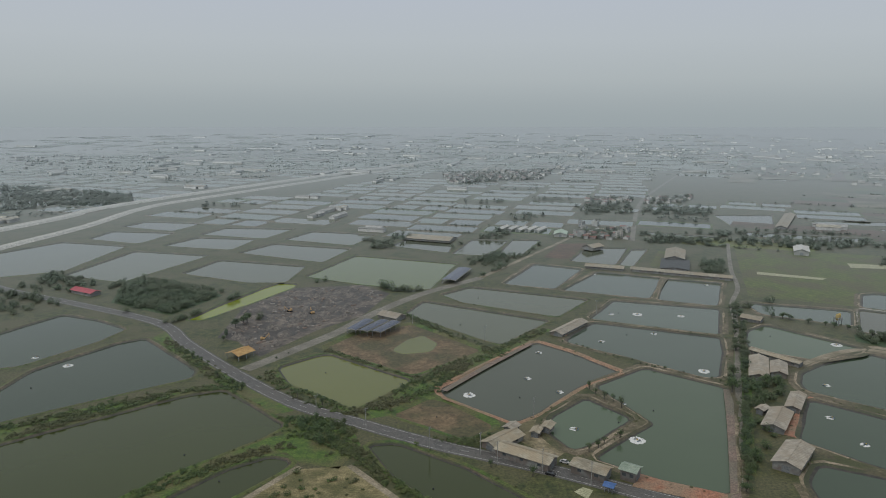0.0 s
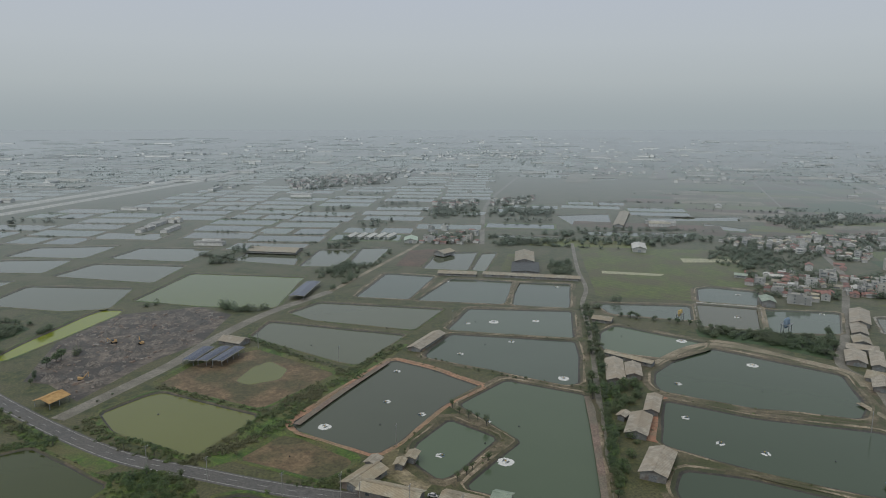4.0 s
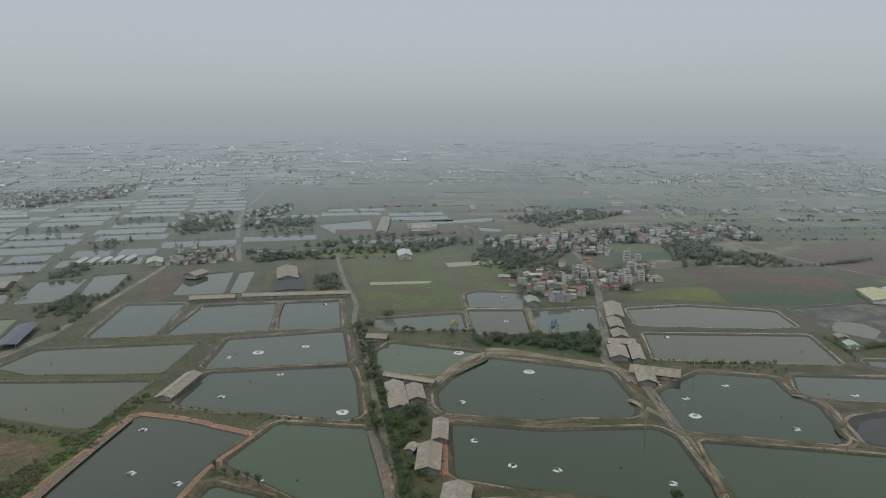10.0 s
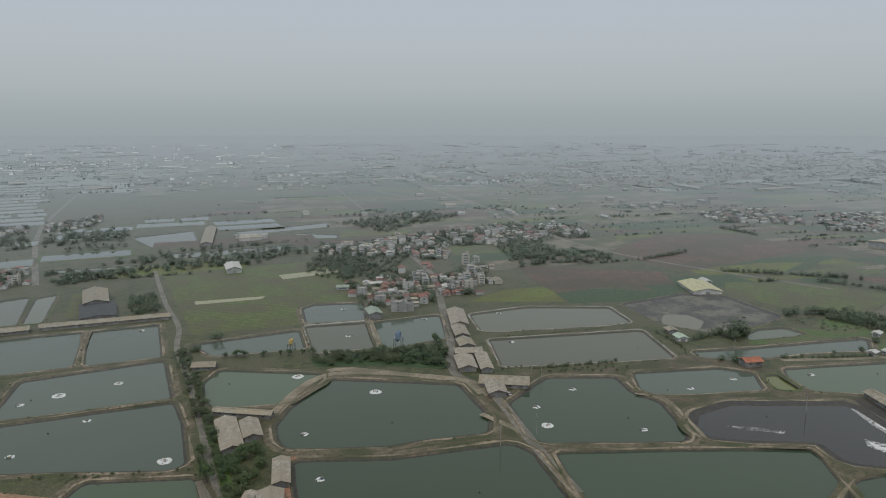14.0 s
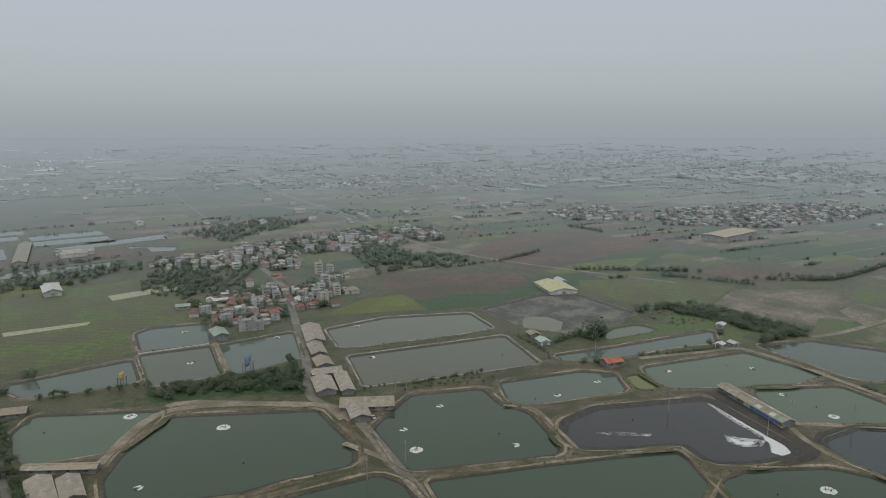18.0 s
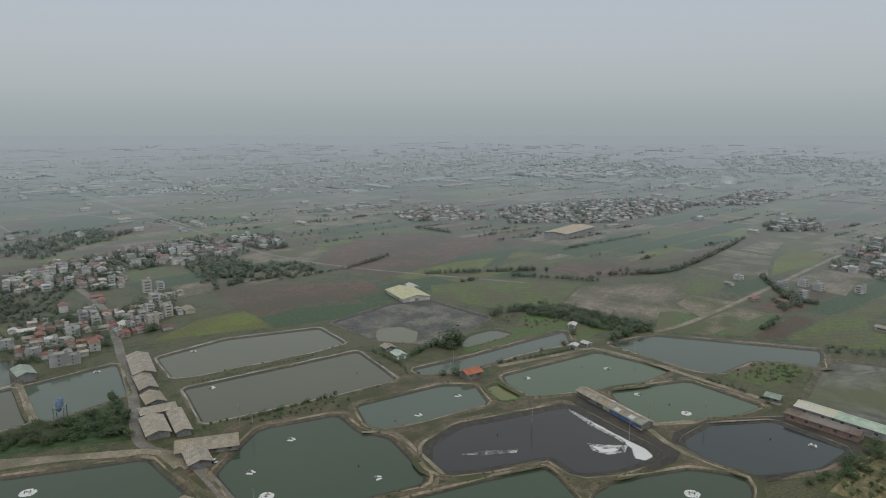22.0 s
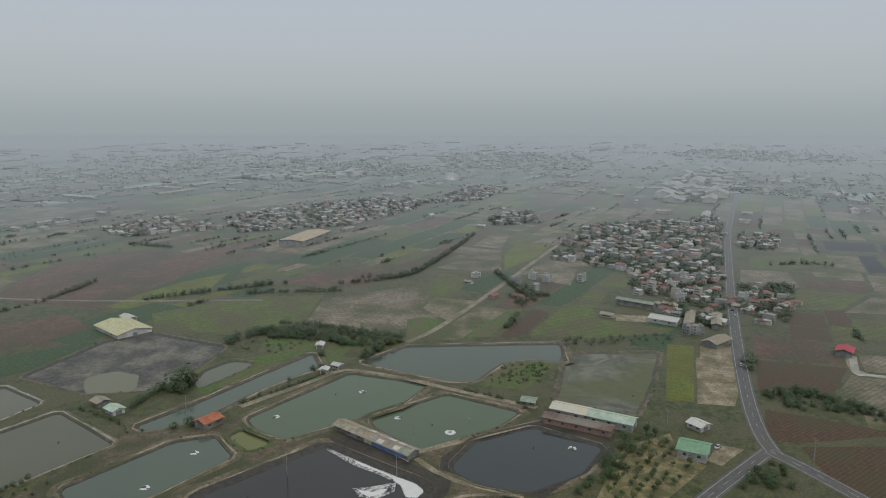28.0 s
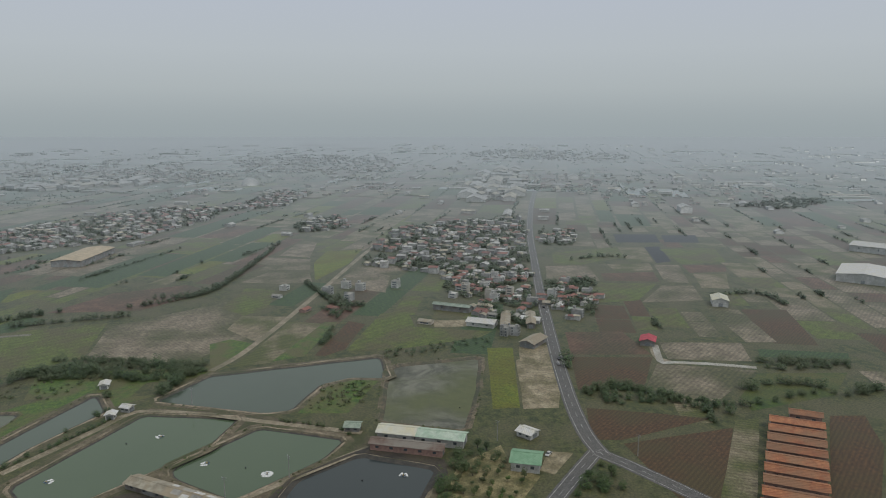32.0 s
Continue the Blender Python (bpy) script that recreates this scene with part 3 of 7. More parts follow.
def road(style, width, pts):
    ROAD_COUNT[0] += 1
    z = 0.10 + 0.006 * (ROAD_COUNT[0] % 10)
    line = smooth_line(pts)
    ROADS.append((style, width, line))
    h = width / 2
    label = {"asphalt": "two-lane grey asphalt road with white edge lines", "lane": "narrow concrete farm lane", "track": "pale dirt track along the dykes", "brick": "worn reddish track beside a pond", "concrete": "pale bare concrete lane between plots"}[style]
    edge = 0.35
    ob = part("road", *band([lift(shifted(line, h + edge), 0.0), lift(shifted(line, h), z), lift(shifted(line, -h), z), lift(shifted(line, -h - edge), 0.0)], False), ROAD[style])
    tagged(ob, label, "road", "roads", "structure")
    if style == "asphalt":
        for side in (1, -1):
            o = side * (h - 0.9)
            part("edge_line", *band([lift(shifted(line, o + 0.08), z + 0.006), lift(shifted(line, o - 0.08), z + 0.006)], False), LINE, ob, "painted white edge line")
        near = [q for q in line if math.hypot(q[0] - 60, q[1] - 90) < 900]
        fine = resample(near, 2.0, 0.0, False) if len(near) > 2 else []
        for i in range(0, len(fine) - 4, 6):
            seg = fine[i:i + 3]
            part("centre_dash", *band([lift(shifted(seg, 0.07), z + 0.008), lift(shifted(seg, -0.07), z + 0.008)], False), LINE, ob)
    return line


def canal(style, width, pts):
    line = smooth_line(pts, 40.0)
    h = width / 2
    ob = part("levee", *band([lift(shifted(line, h + 4), 0.0), lift(shifted(line, h), 2.2), lift(shifted(line, -h), 2.2), lift(shifted(line, -h - 4), 0.0)], False), ROAD["levee"])
    tagged(ob, "long pale concrete levee beside a canal", "levee", "levees", "structure")


def box(x0, y0, z0, x1, y1, z1):
    v = [(x0, y0, z0), (x1, y0, z0), (x1, y1, z0), (x0, y1, z0), (x0, y0, z1), (x1, y0, z1), (x1, y1, z1), (x0, y1, z1)]
    return v, [(0, 3, 2, 1), (4, 5, 6, 7), (0, 1, 5, 4), (1, 2, 6, 5), (2, 3, 7, 6), (3, 0, 4, 7)]


def joined(*pieces):
    verts, faces = [], []
    for v, f in pieces:
        k = len(verts)
        verts += list(v)
        faces += [tuple(i + k for i in q) for q in f]
    return verts, faces


def gable(l, w, h, rise, over=0.5, thick=0.14):
    """Two sloping roof sheets with thickness, ridge along x."""
    a, b = l / 2 + over, w / 2 + over
    drop = rise * over / (w / 2)
    pieces = []
    for s in (1, -1):
        e, r = h - drop, h + rise
        v = [(-a, s * b, e), (a, s * b, e), (a, 0, r), (-a, 0, r)]
        v += [(x, y, z + thick) for x, y, z in v]
        f = [(0, 1, 2, 3), (7, 6, 5, 4), (0, 4, 5, 1), (1, 5, 6, 2), (2, 6, 7, 3), (3, 7, 4, 0)]
        pieces.append((v, f if s > 0 else [q[::-1] for q in f]))
    return joined(*pieces)


SHED_LABEL = {
    "barn": "long weathered pale grey corrugated barn on a pond dyke", "lean": "low farm shed with a faded tan fibre-cement roof",
    "green": "farm shed with a sage green tin roof", "leaf": "grey-walled house with a fresh green metal roof", "mint": "long building with a pale mint-green metal roof", "yellow": "large warehouse with a pale yellow roof among fields",
    "orange": "small hut with a bright orange tin roof", "tarp": "open shelter under an orange tarpaulin by the dump", "rust": "long rusty brown tin shed beside a pond",
    "red": "small field hut with a vivid red tin roof", "white": "large white-roofed industrial shed among fields", "tan": "broad flat tan-roofed hall at the edge of town",
    "cream": "cream-coloured farmhouse among bare plots", "black": "building covered in dark shade netting", "solar": "open shed roofed with dark blue solar panels", "blue": "small roadside canopy with a blue roof", "terracotta": "long livestock shed with an orange-brown tiled roof",
}


def shed(style, x, y, l, w, h, turn):
    """A barn: four walls, two roof sheets, ridge cap, doors and windows, and panels on the solar ones."""
    thing = tagged(new("shed" if style in ("lean", "tarp", "rust", "solar", "terracotta") else "barn"), SHED_LABEL[style], "building", "farm buildings")
    thing.matrix_world = pose(x, y, 0, 0, 0, turn)
    rise = min(2.4, 0.16 * w) if style not in ("solar", "black", "tan") else 0.05 * w
    hh = h - rise * 0.3
    a, b = l / 2 - 0.3, w / 2 - 0.3
    wall = WALL["white"] if style in ("yellow", "mint", "leaf", "white", "cream") else WALL["brick"] if style in ("terracotta", "rust") else WALL["shed"]
    if style in ("tarp", "solar", "blue"):
        for i in range(max(2, int(l / 6)) + 1):
            px = -a + 2 * a * i / max(2, int(l / 6))
            for py in (-b, b):
                part("post", *box(px - 0.12, py - 0.12, 0, px + 0.12, py + 0.12, hh), STEEL, thing)
    else:
        t = 0.2
        for x0, y0, x1, y1 in ((-a, -b, a, -b + t), (-a, b - t, a, b)):
            part("side_wall", *box(x0, y0, 0, x1, y1, hh), wall, thing)
        for s in (-1, 1):
            x0, x1 = sorted((s * a, s * (a - t)))
            v = [(x0, -b + t, 0), (x0, b - t, 0), (x0, b - t, hh), (x0, 0, hh + rise * 0.93), (x0, -b + t, hh)]
            v += [(x1, q[1], q[2]) for q in v]
            part("gable_wall", v, [(0, 4, 3, 2, 1), (5, 6, 7, 8, 9)] + [(i, (i + 1) % 5, 5 + (i + 1) % 5, 5 + i) for i in range(5)], wall, thing)
            door = part("door", *box(s * a - 0.06, -1.6, 0, s * a + 0.06, 1.6, min(3.0, hh * 0.8)), DOOR, thing, "dark steel door")
            if math.hypot(x - 120, y - 150) < 420:
                part("handle", *box(s * (a + 0.07) - 0.03, 0.9, 0.9, s * (a + 0.07) + 0.03, 1.0, 1.2), STEEL, door, "steel door handle")
        n = max(2, int(l / (6.5 if math.hypot(x - 120, y - 150) < 420 else 16)))
        for i in range(n):
            px = -a + 2 * a * (i + 0.5) / n
            for s in (-1, 1):
                part("window", *box(px - 0.8, s * b - 0.05, hh * 0.42, px + 0.8, s * b + 0.05, hh * 0.72), GLASS, thing)
    v, f = gable(l, w, hh, rise)
    part("roof_slope", v[:8], f[:6], ROOF[style], thing)
    part("roof_slope", v[8:], [tuple(i - 8 for i in q) for q in f[6:]], ROOF[style], thing)
    part("ridge_cap", *box(-l / 2 - 0.5, -0.35, hh + rise + 0.06, l / 2 + 0.5, 0.35, hh + rise + 0.24), ROOF[style], thing)
    if style == "solar":
        n, m = max(2, int(l / 5)), 3
        for i in range(n):
            for s in (-1, 1):
                for k in range(m):
                    x0 = -l / 2 + l * i / n + 0.12
                    x1 = x0 + l / n - 0.24
                    y0, y1 = (w / 2 * k / m + 0.1) * s, (w / 2 * (k + 1) / m - 0.1) * s
                    z0, z1 = hh + rise * (1 - abs(y0) / (w / 2)) + 0.24, hh + rise * (1 - abs(y1) / (w / 2)) + 0.24
                    v = [(x0, y0, z0), (x1, y0, z0), (x1, y1, z1), (x0, y1, z1)]
                    v += [(p, q, r + 0.05) for p, q, r in v]
                    part("solar_panel", v, [(0, 1, 2, 3), (4, 5, 6, 7), (0, 1, 5, 4), (1, 2, 6, 5), (2, 3, 7, 6), (3, 0, 4, 7)], PANEL, thing, "dark blue solar panel")
    KEEP_OFF.append((x, y, max(l, w) / 2 + 2))
    return thing


# ---- houses ----
def house_proto(l, w, floors, wall, roof, style, plain=False):
    """A village house: storeys with windows on four sides, a door, and a flat roof with parapet and stair hut, or a tiled gable."""
    thing = new("house")
    h = 3.2 * floors
    t = 0.22
    part("wall", *joined(box(-l / 2, -w / 2, 0, l / 2, -w / 2 + t, h), box(-l / 2, w / 2 - t, 0, l / 2, w / 2, h),
                         box(-l / 2, -w / 2 + t, 0, -l / 2 + t, w / 2 - t, h), box(l / 2 - t, -w / 2 + t, 0, l / 2, w / 2 - t, h)), WALL[wall], thing)
    if style == "flat":
        part("roof", *box(-l / 2 + t, -w / 2 + t, h - 0.55, l / 2 - t, w / 2 - t, h - 0.35), ROOF[roof], thing, "flat roof behind a parapet")
        part("stair_hut", *joined(box(-l / 2 + 0.5, -w / 2 + 0.5, h - 0.35, -l / 2 + 3.6, -w / 2 + 3.4, h + 2.2), box(-l / 2 + 0.3, -w / 2 + 0.3, h + 2.2, -l / 2 + 3.8, -w / 2 + 3.6, h + 2.4)), WALL[wall], thing)
        if not plain:
            part("water_tank", *joined(box(l / 2 - 2.2, w / 2 - 2.2, h - 0.35, l / 2 - 0.9, w / 2 - 0.9, h + 0.6), box(l / 2 - 2.0, w / 2 - 2.0, h + 0.6, l / 2 - 1.1, w / 2 - 1.1, h + 1.8)), STEEL, thing, "steel water tank")
    else:
        v, f = gable(l, w, h, 0.2 * w)
        part("roof", v, f, ROOF[roof], thing)
        gables = []
        for s in (-1, 1):
            gables.append(([(s * l / 2, -w / 2, h), (s * l / 2, w / 2, h), (s * l / 2, 0, h + 0.2 * w), (s * (l / 2 - t), -w / 2, h), (s * (l / 2 - t), w / 2, h), (s * (l / 2 - t), 0, h + 0.2 * w)],
                           [(0, 2, 1), (3, 4, 5), (0, 1, 4, 3), (1, 2, 5, 4), (2, 0, 3, 5)]))
        part("gable_wall", *joined(*gables), WALL[wall], thing)
    for k in range(floors):
        z = 3.2 * k + 1.0
        for s in (-1, 1):
            for i in ((0,) if plain else (-0.27, 0.27)):
                half = l * 0.3 if plain else 0.8
                part("window", *box(i * l - half, s * w / 2 - 0.05, z, i * l + half, s * w / 2 + 0.05, z + 1.4), GLASS, thing)
            if plain:
                continue
            part("window", *box(s * l / 2 - 0.05, -0.7, z, s * l / 2 + 0.05, 0.7, z + 1.4), GLASS, thing)
        if k and not plain:
            part("balcony", *joined(box(-l * 0.36, -w / 2 - 1.1, 3.2 * k - 0.1, l * 0.36, -w / 2, 3.2 * k + 0.08), box(-l * 0.36, -w / 2 - 1.1, 3.2 * k + 0.08, l * 0.36, -w / 2 - 0.98, 3.2 * k + 0.95)), WALL[wall], thing)
    if not plain:
        part("door", *box(-0.6, -w / 2 - 0.06, 0, 0.6, -w / 2 + 0.05, 2.1), DOOR, thing)
    return thing


HOUSE_KINDS = (
    (9, 11, 3, "white", "grey", "flat", "three-storey white plastered house with a flat roof"), (8, 13, 3, "grey", "grey", "flat", "three-storey grey cement house with a flat roof"),
    (10, 10, 2, "white", "white", "flat", "two-storey white house with a pale flat roof"), (14, 8, 1, "brick", "tile", "gable", "single-storey brick house with a dull red tiled roof"),
    (12, 7, 1, "white", "grey", "gable", "single-storey white house with a grey gabled roof"), (16, 9, 1, "tan", "lean", "gable", "long low tan house with a faded tin roof"),
    (9, 9, 4, "tan", "grey", "flat", "four-storey tan-tiled house with a flat roof"), (11, 8, 2, "white", "tile", "gable", "two-storey white house with a red tiled roof"),
    (18, 10, 1, "grey", "white", "gable", "long workshop with a white metal roof"), (13, 8, 1, "grey", "green", "gable", "low cement house with a sage green tin roof"))
HOUSES = {}


def set_house(k, x, y, turn):
    """The first of a kind stands itself; the later ones are copies that share its meshes. Far ones have fewer parts."""
    plain = math.hypot(x - 110, y - 130) > 520
    size = 0.82
    m = pose(x, y, 0, 0, 0, turn) @ Matrix.Diagonal((size, size, size, 1))
    if (k, plain) in HOUSES:
        copy_thing(HOUSES[k, plain], m)
    else:
        ob = HOUSES[k, plain] = house_proto(*HOUSE_KINDS[k][:6], plain)
        tagged(ob, HOUSE_KINDS[k][6] + " in the village", "house", "village houses")
        ob.matrix_basis = m
    KEEP_OFF.append((x, y, 8))


def near_road(x, y, gap):
    for _, width, line in ROADS:
        for q in line:
            if (q[0] - x) ** 2 + (q[1] - y) ** 2 < (width / 2 + gap) ** 2:
                return True
    return False


FAR_BOX = {k: ([], []) for k in ("white", "tile", "grey", "tan", "wall", "pale_wall")}


def far_house(x, y, l, w, h, turn, kind):
    """One plain gabled or flat house of the distant towns: four walls, two roof slopes that overhang."""
    c, s = math.cos(radians(turn)), math.sin(radians(turn))
    rise, o = 0.18 * w if kind != "grey" else 0.0, 0.3
    walls = [(-l / 2, -w / 2, 0), (l / 2, -w / 2, 0), (l / 2, w / 2, 0), (-l / 2, w / 2, 0), (-l / 2, -w / 2, h), (l / 2, -w / 2, h), (l / 2, w / 2, h), (-l / 2, w / 2, h), (-l / 2, 0, h + rise), (l / 2, 0, h + rise)]
    a, b = l / 2 + o, w / 2 + o
    roof = [(-a, -b, h), (a, -b, h), (a, b, h), (-a, b, h), (-a, 0, h + rise + 0.15), (a, 0, h + rise + 0.15)]
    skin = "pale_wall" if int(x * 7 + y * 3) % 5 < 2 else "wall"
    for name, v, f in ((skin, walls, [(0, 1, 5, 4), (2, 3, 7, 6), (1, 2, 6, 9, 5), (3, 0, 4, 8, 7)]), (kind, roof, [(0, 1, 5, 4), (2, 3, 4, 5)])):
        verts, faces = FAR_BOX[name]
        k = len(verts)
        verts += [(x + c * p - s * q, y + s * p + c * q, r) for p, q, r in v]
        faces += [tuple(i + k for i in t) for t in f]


def town(style, pts):
    poly = ccw(pts)
    cx, cy = sum(p[0] for p in poly) / len(poly), sum(p[1] for p in poly) / len(poly)
    far = math.hypot(cx - 100, cy - 120) > 1000
    gap = {"dense": 11.5 if far else 14.5, "loose": 14.0 if far else 15.0, "works": 34.0}[style]
    turn = 52.0
    c, s = math.cos(radians(turn)), math.sin(radians(turn))
    n = int(max(math.hypot(p[0] - cx, p[1] - cy) for p in poly) / gap) + 1
    for i in range(-n, n + 1):
        for j in range(-n, n + 1):
            u, v = (i + rng.uniform(-0.3, 0.3)) * gap, (j + rng.uniform(-0.3, 0.3)) * gap
            x, y = cx + c * u - s * v, cy + s * u + c * v
            if not inside(x, y, poly) or rng.random() < (0.34 if style == "dense" else 0.22):
                continue
            if near_road(x, y, 5.0) or any((x - a) ** 2 + (y - b) ** 2 < r * r for a, b, r in KEEP_OFF):
                continue
            turned = turn + rng.choice((0, 90, 180, 270)) + rng.uniform(-4, 4)
            if style == "works":
                far_house(x, y, rng.uniform(20, 42), rng.uniform(12, 20), rng.uniform(4, 6), turned, rng.choice(("white", "white", "tan", "grey")))
            elif far:
                far_house(x, y, rng.uniform(6, 12), rng.uniform(5, 8), rng.choice((2.4, 2.8, 3, 4.8)), turned, rng.choice(("white", "tile", "grey", "tan", "white", "tile")))
            elif math.hypot(x - 110, y - 130) > 700:
                far_house(x, y, rng.uniform(7, 11), rng.uniform(5, 8), rng.choice((2.8, 3.0, 3.2, 3.4, 5.8, 6.4)), turned, rng.choice(("white", "tile", "grey", "tan", "white", "grey", "tile")))
                far_house(x + rng.uniform(-9, 9), y + rng.uniform(-9, 9), rng.uniform(4, 9), rng.uniform(4, 6), rng.uniform(2.4, 3.4), turned + 90, rng.choice(("tile", "grey", "tan", "white")))
            else:
                set_house(rng.choice((0, 1, 2, 2, 6, 1, 3, 3, 3, 4, 5, 5, 7, 8, 9, 3)), x, y, turned)
                for _ in range(3):
                    u, v = rng.uniform(-0.6, 0.6) * gap, rng.choice((-0.55, 0.55)) * gap
                    far_house(x + c * u - s * v, y + s * u + c * v, rng.uniform(4, 9), rng.uniform(3.5, 6), rng.uniform(2.4, 3.4), turned + 90, rng.choice(("tile", "tile", "grey", "tan", "white", "tile")))
    TOWNS.append(poly)
    SPOTS.append((poly, 0.040 if style == "loose" else 0.028 if style != "works" else 0.003))

# ---- the plan, in metres ----
pond("moss", [(-223, 263), (-196.5, 294), (-133, 349), (-116, 356.5), (-75, 314), (-83, 300.5), (-112, 270), (-126, 249.5), (-165.5, 212)])
pond("deep", [(-298.5, 427.5), (-292.5, 452.5), (-274, 495.5), (-243.5, 483), (-214, 462), (-221, 435), (-246, 391.5), (-271, 385.5)])
pond("deep", [(-241.5, 340), (-234, 356.5), (-232.5, 385.5), (-205.5, 433), (-193, 442), (-141, 385.5), (-139.5, 374), (-162.5, 356.5), (-205.5, 322.5), (-221.5, 309)])
pond("moss", [(-106, 248), (-89.5, 271.5), (-74, 283), (-65, 279.5), (-66.5, 272.5), (-84.5, 248)])
pond("moss", [(-32.5, 294), (-21, 295), (8.5, 274), (32.5, 248), (-2.5, 248), (-19.5, 267)])
pond("olive", [(-94, 389.5), (-75.5, 409.5), (-68.5, 412), (-18, 370), (-44, 333.5), (-83, 366.5)])
pond("pink", [(-1, 358), (59, 434.5), (76, 417.5), (99, 383), (73, 362.5), (46, 328.5), (34, 318), (2, 348.5)], bank=2.0)
pond("teal", [(49, 308.5), (53, 323), (73.5, 345.5), (90, 321.5), (62.5, 293), (56.5, 291)], bank=2.9)
pond("teal", [(82.5, 362), (116, 389), (150, 360), (145, 340), (112, 253.5), (87.5, 265.5), (65.5, 282), (100.5, 316.5)], bank=2.2)
pond("slate", [(85, 450), (104.5, 476), (179, 444), (170.5, 417), (153, 376.5), (146, 375.5), (110.5, 409.5), (79.5, 436.5)], bank=2.8)
pond("slate", [(105, 487), (132.5, 533.5), (204, 510.5), (181.5, 451.5)], bank=2.8)
pond("slate", [(167, 536), (193.5, 605), (236, 590.5), (206, 519)], bank=1.2)
pond("slate", [(97.5, 565.5), (141, 632), (191.5, 608), (160.5, 540)], bank=1.2)
pond("slate", [(52.5, 587.5), (87.5, 664), (127, 643.5), (91, 571)], bank=2.4)
pond("pale", [(-1, 552), (23, 576.5), (112, 537.5), (81, 491.5), (16.5, 528)])
pond("pale", [(-26, 499.5), (-14, 532), (73.5, 481), (36.5, 431), (25, 441)])
pond("jade", [(-120.5, 613.5), (-87, 704.5), (14, 666.5), (7.5, 649.5), (-11.5, 568), (-64.5, 583)])
pond("pale", [(-464.5, 657), (-454, 718), (-421, 777), (-339.5, 754.5), (-346, 633.5), (-389.5, 611.5), (-413.5, 581.5)])
pond("pale", [(-336, 618), (-318.5, 727), (-235, 704), (-274.5, 593)])
pond("pale", [(-400, 794.5), (-396, 846.5), (-317.5, 835), (-332.5, 767.5)])
pond("pale", [(-400.5, 879.5), (-385, 919.5), (-307, 906), (-325, 846.5)])
pond("pale", [(-301, 754.5), (-280.5, 805), (-211, 794.5), (-222, 733)])
pond("pale", [(-284.5, 823.5), (-268, 871), (-182.5, 863), (-202.5, 798)])
pond("pale", [(-233.5, 625), (-217, 682.5), (-129.5, 655), (-135, 591.5), (-165.5, 591.5)])
pond("pale", [(-209, 718), (-184.5, 767.5), (-97.5, 739), (-116.5, 672)])
pond("pale", [(-178.5, 791), (-155.5, 846.5), (-78, 823.5), (-99, 757.5)])
pond("pale", [(123.5, 677), (154, 747.5), (194.5, 743), (162.5, 661)])
pond("pale", [(167, 659.5), (198.5, 735.5), (213.5, 736), (177, 653.5)])
pond("pale", [(10, 711.5), (34, 792.5), (73, 785), (44.5, 704.5)])
pond("pale", [(55.5, 705.5), (79.5, 792), (108.5, 788.5), (77.5, 705.5)])
pond("pale", [(-54.5, 754), (-41, 792), (11.5, 771), (4.5, 718.5)])
pond("pale", [(374, 977.5), (451.5, 974.5), (413, 883), (362.5, 885.5)])
pond("pale", [(480, 929), (620, 909.5), (601.5, 870), (483, 895)])
pond("pale", [(363.5, 843.5), (489, 795.5), (453.5, 774), (353.5, 812.5)])
pond("pale", [(537, 865.5), (566.5, 815), (547, 793.5), (516.5, 822.5)])
pond("pale", [(238, 844.5), (314.5, 810), (301.5, 787.5), (251.5, 805)])
pond("slate", [(231, 527.5), (298.5, 505.5), (279, 469.5), (231, 498)], bank=2.1)
pond("slate", [(334, 551), (348, 554), (377, 531), (349.5, 494.5), (314, 516)], bank=2.4)
pond("milk", [(308, 509), (345, 486.5), (313, 438.5), (278.5, 457)])
pond("slate", [(347.5, 483.5), (396, 463.5), (360, 420), (319.5, 431.5), (319, 439)], bank=1.4)
pond("teal", [(204.5, 458.5), (221, 471), (260, 422.5), (251, 413.5), (220.5, 402.5), (191, 422), (195, 438.5)], bank=1.7)
pond("murk", [(203, 381), (221, 395), (258, 411.5), (303.5, 355.5), (282.5, 314), (270, 303.5), (245.5, 319), (227.5, 326.5), (193.5, 357), (194.5, 366.5)], bank=3.0)
pond("murk", [(187.5, 343.5), (219, 314.5), (268, 287), (267.5, 275), (240, 230.5), (218.5, 243), (194, 263), (174, 285.5), (162, 300)], bank=3.0)
pond("murk", [(146.5, 261), (158, 275.5), (180.5, 263.5), (196, 249), (211, 235.5), (210, 209.5), (141, 226.5)], bank=3.2)
pond("milk", [(414.5, 447), (461, 430.5), (505.5, 384.5), (481, 350.5), (458, 361.5), (395.5, 404.5), (389.5, 413.5)])
pond("milk", [(378, 396), (469, 334.5), (431.5, 290.5), (406, 308.5), (344.5, 356)])
pond("murk", [(304.5, 317.5), (347.5, 326), (375.5, 299), (362, 280.5), (361, 263), (333.5, 234), (327, 233), (280.5, 277.5), (281.5, 284.5)], bank=3.0)
pond("slate", [(390, 294.5), (433, 262.5), (439, 245), (418, 231), (388, 252.5), (369.5, 270), (370, 278)], bank=1.8)
pond("olive", [(438, 238.5), (446.5, 233.5), (432, 217), (423.5, 224)])
pond("foam", [(360.5, 240.5), (384.5, 234), (426.5, 190), (412.3, 172.3), (400.6, 158.2), (393.2, 147.6), (386.5, 143.2), (381, 146.6), (367, 158.5), (359, 172), (371, 187), (350.5, 210.5), (340.5, 225.5), (344.5, 233.5)], bank=5.0)
pond("murk", [(276, 267), (323, 223), (359.5, 188), (354.5, 182), (326, 161), (314.5, 145.5), (236.5, 218)], bank=1.2)
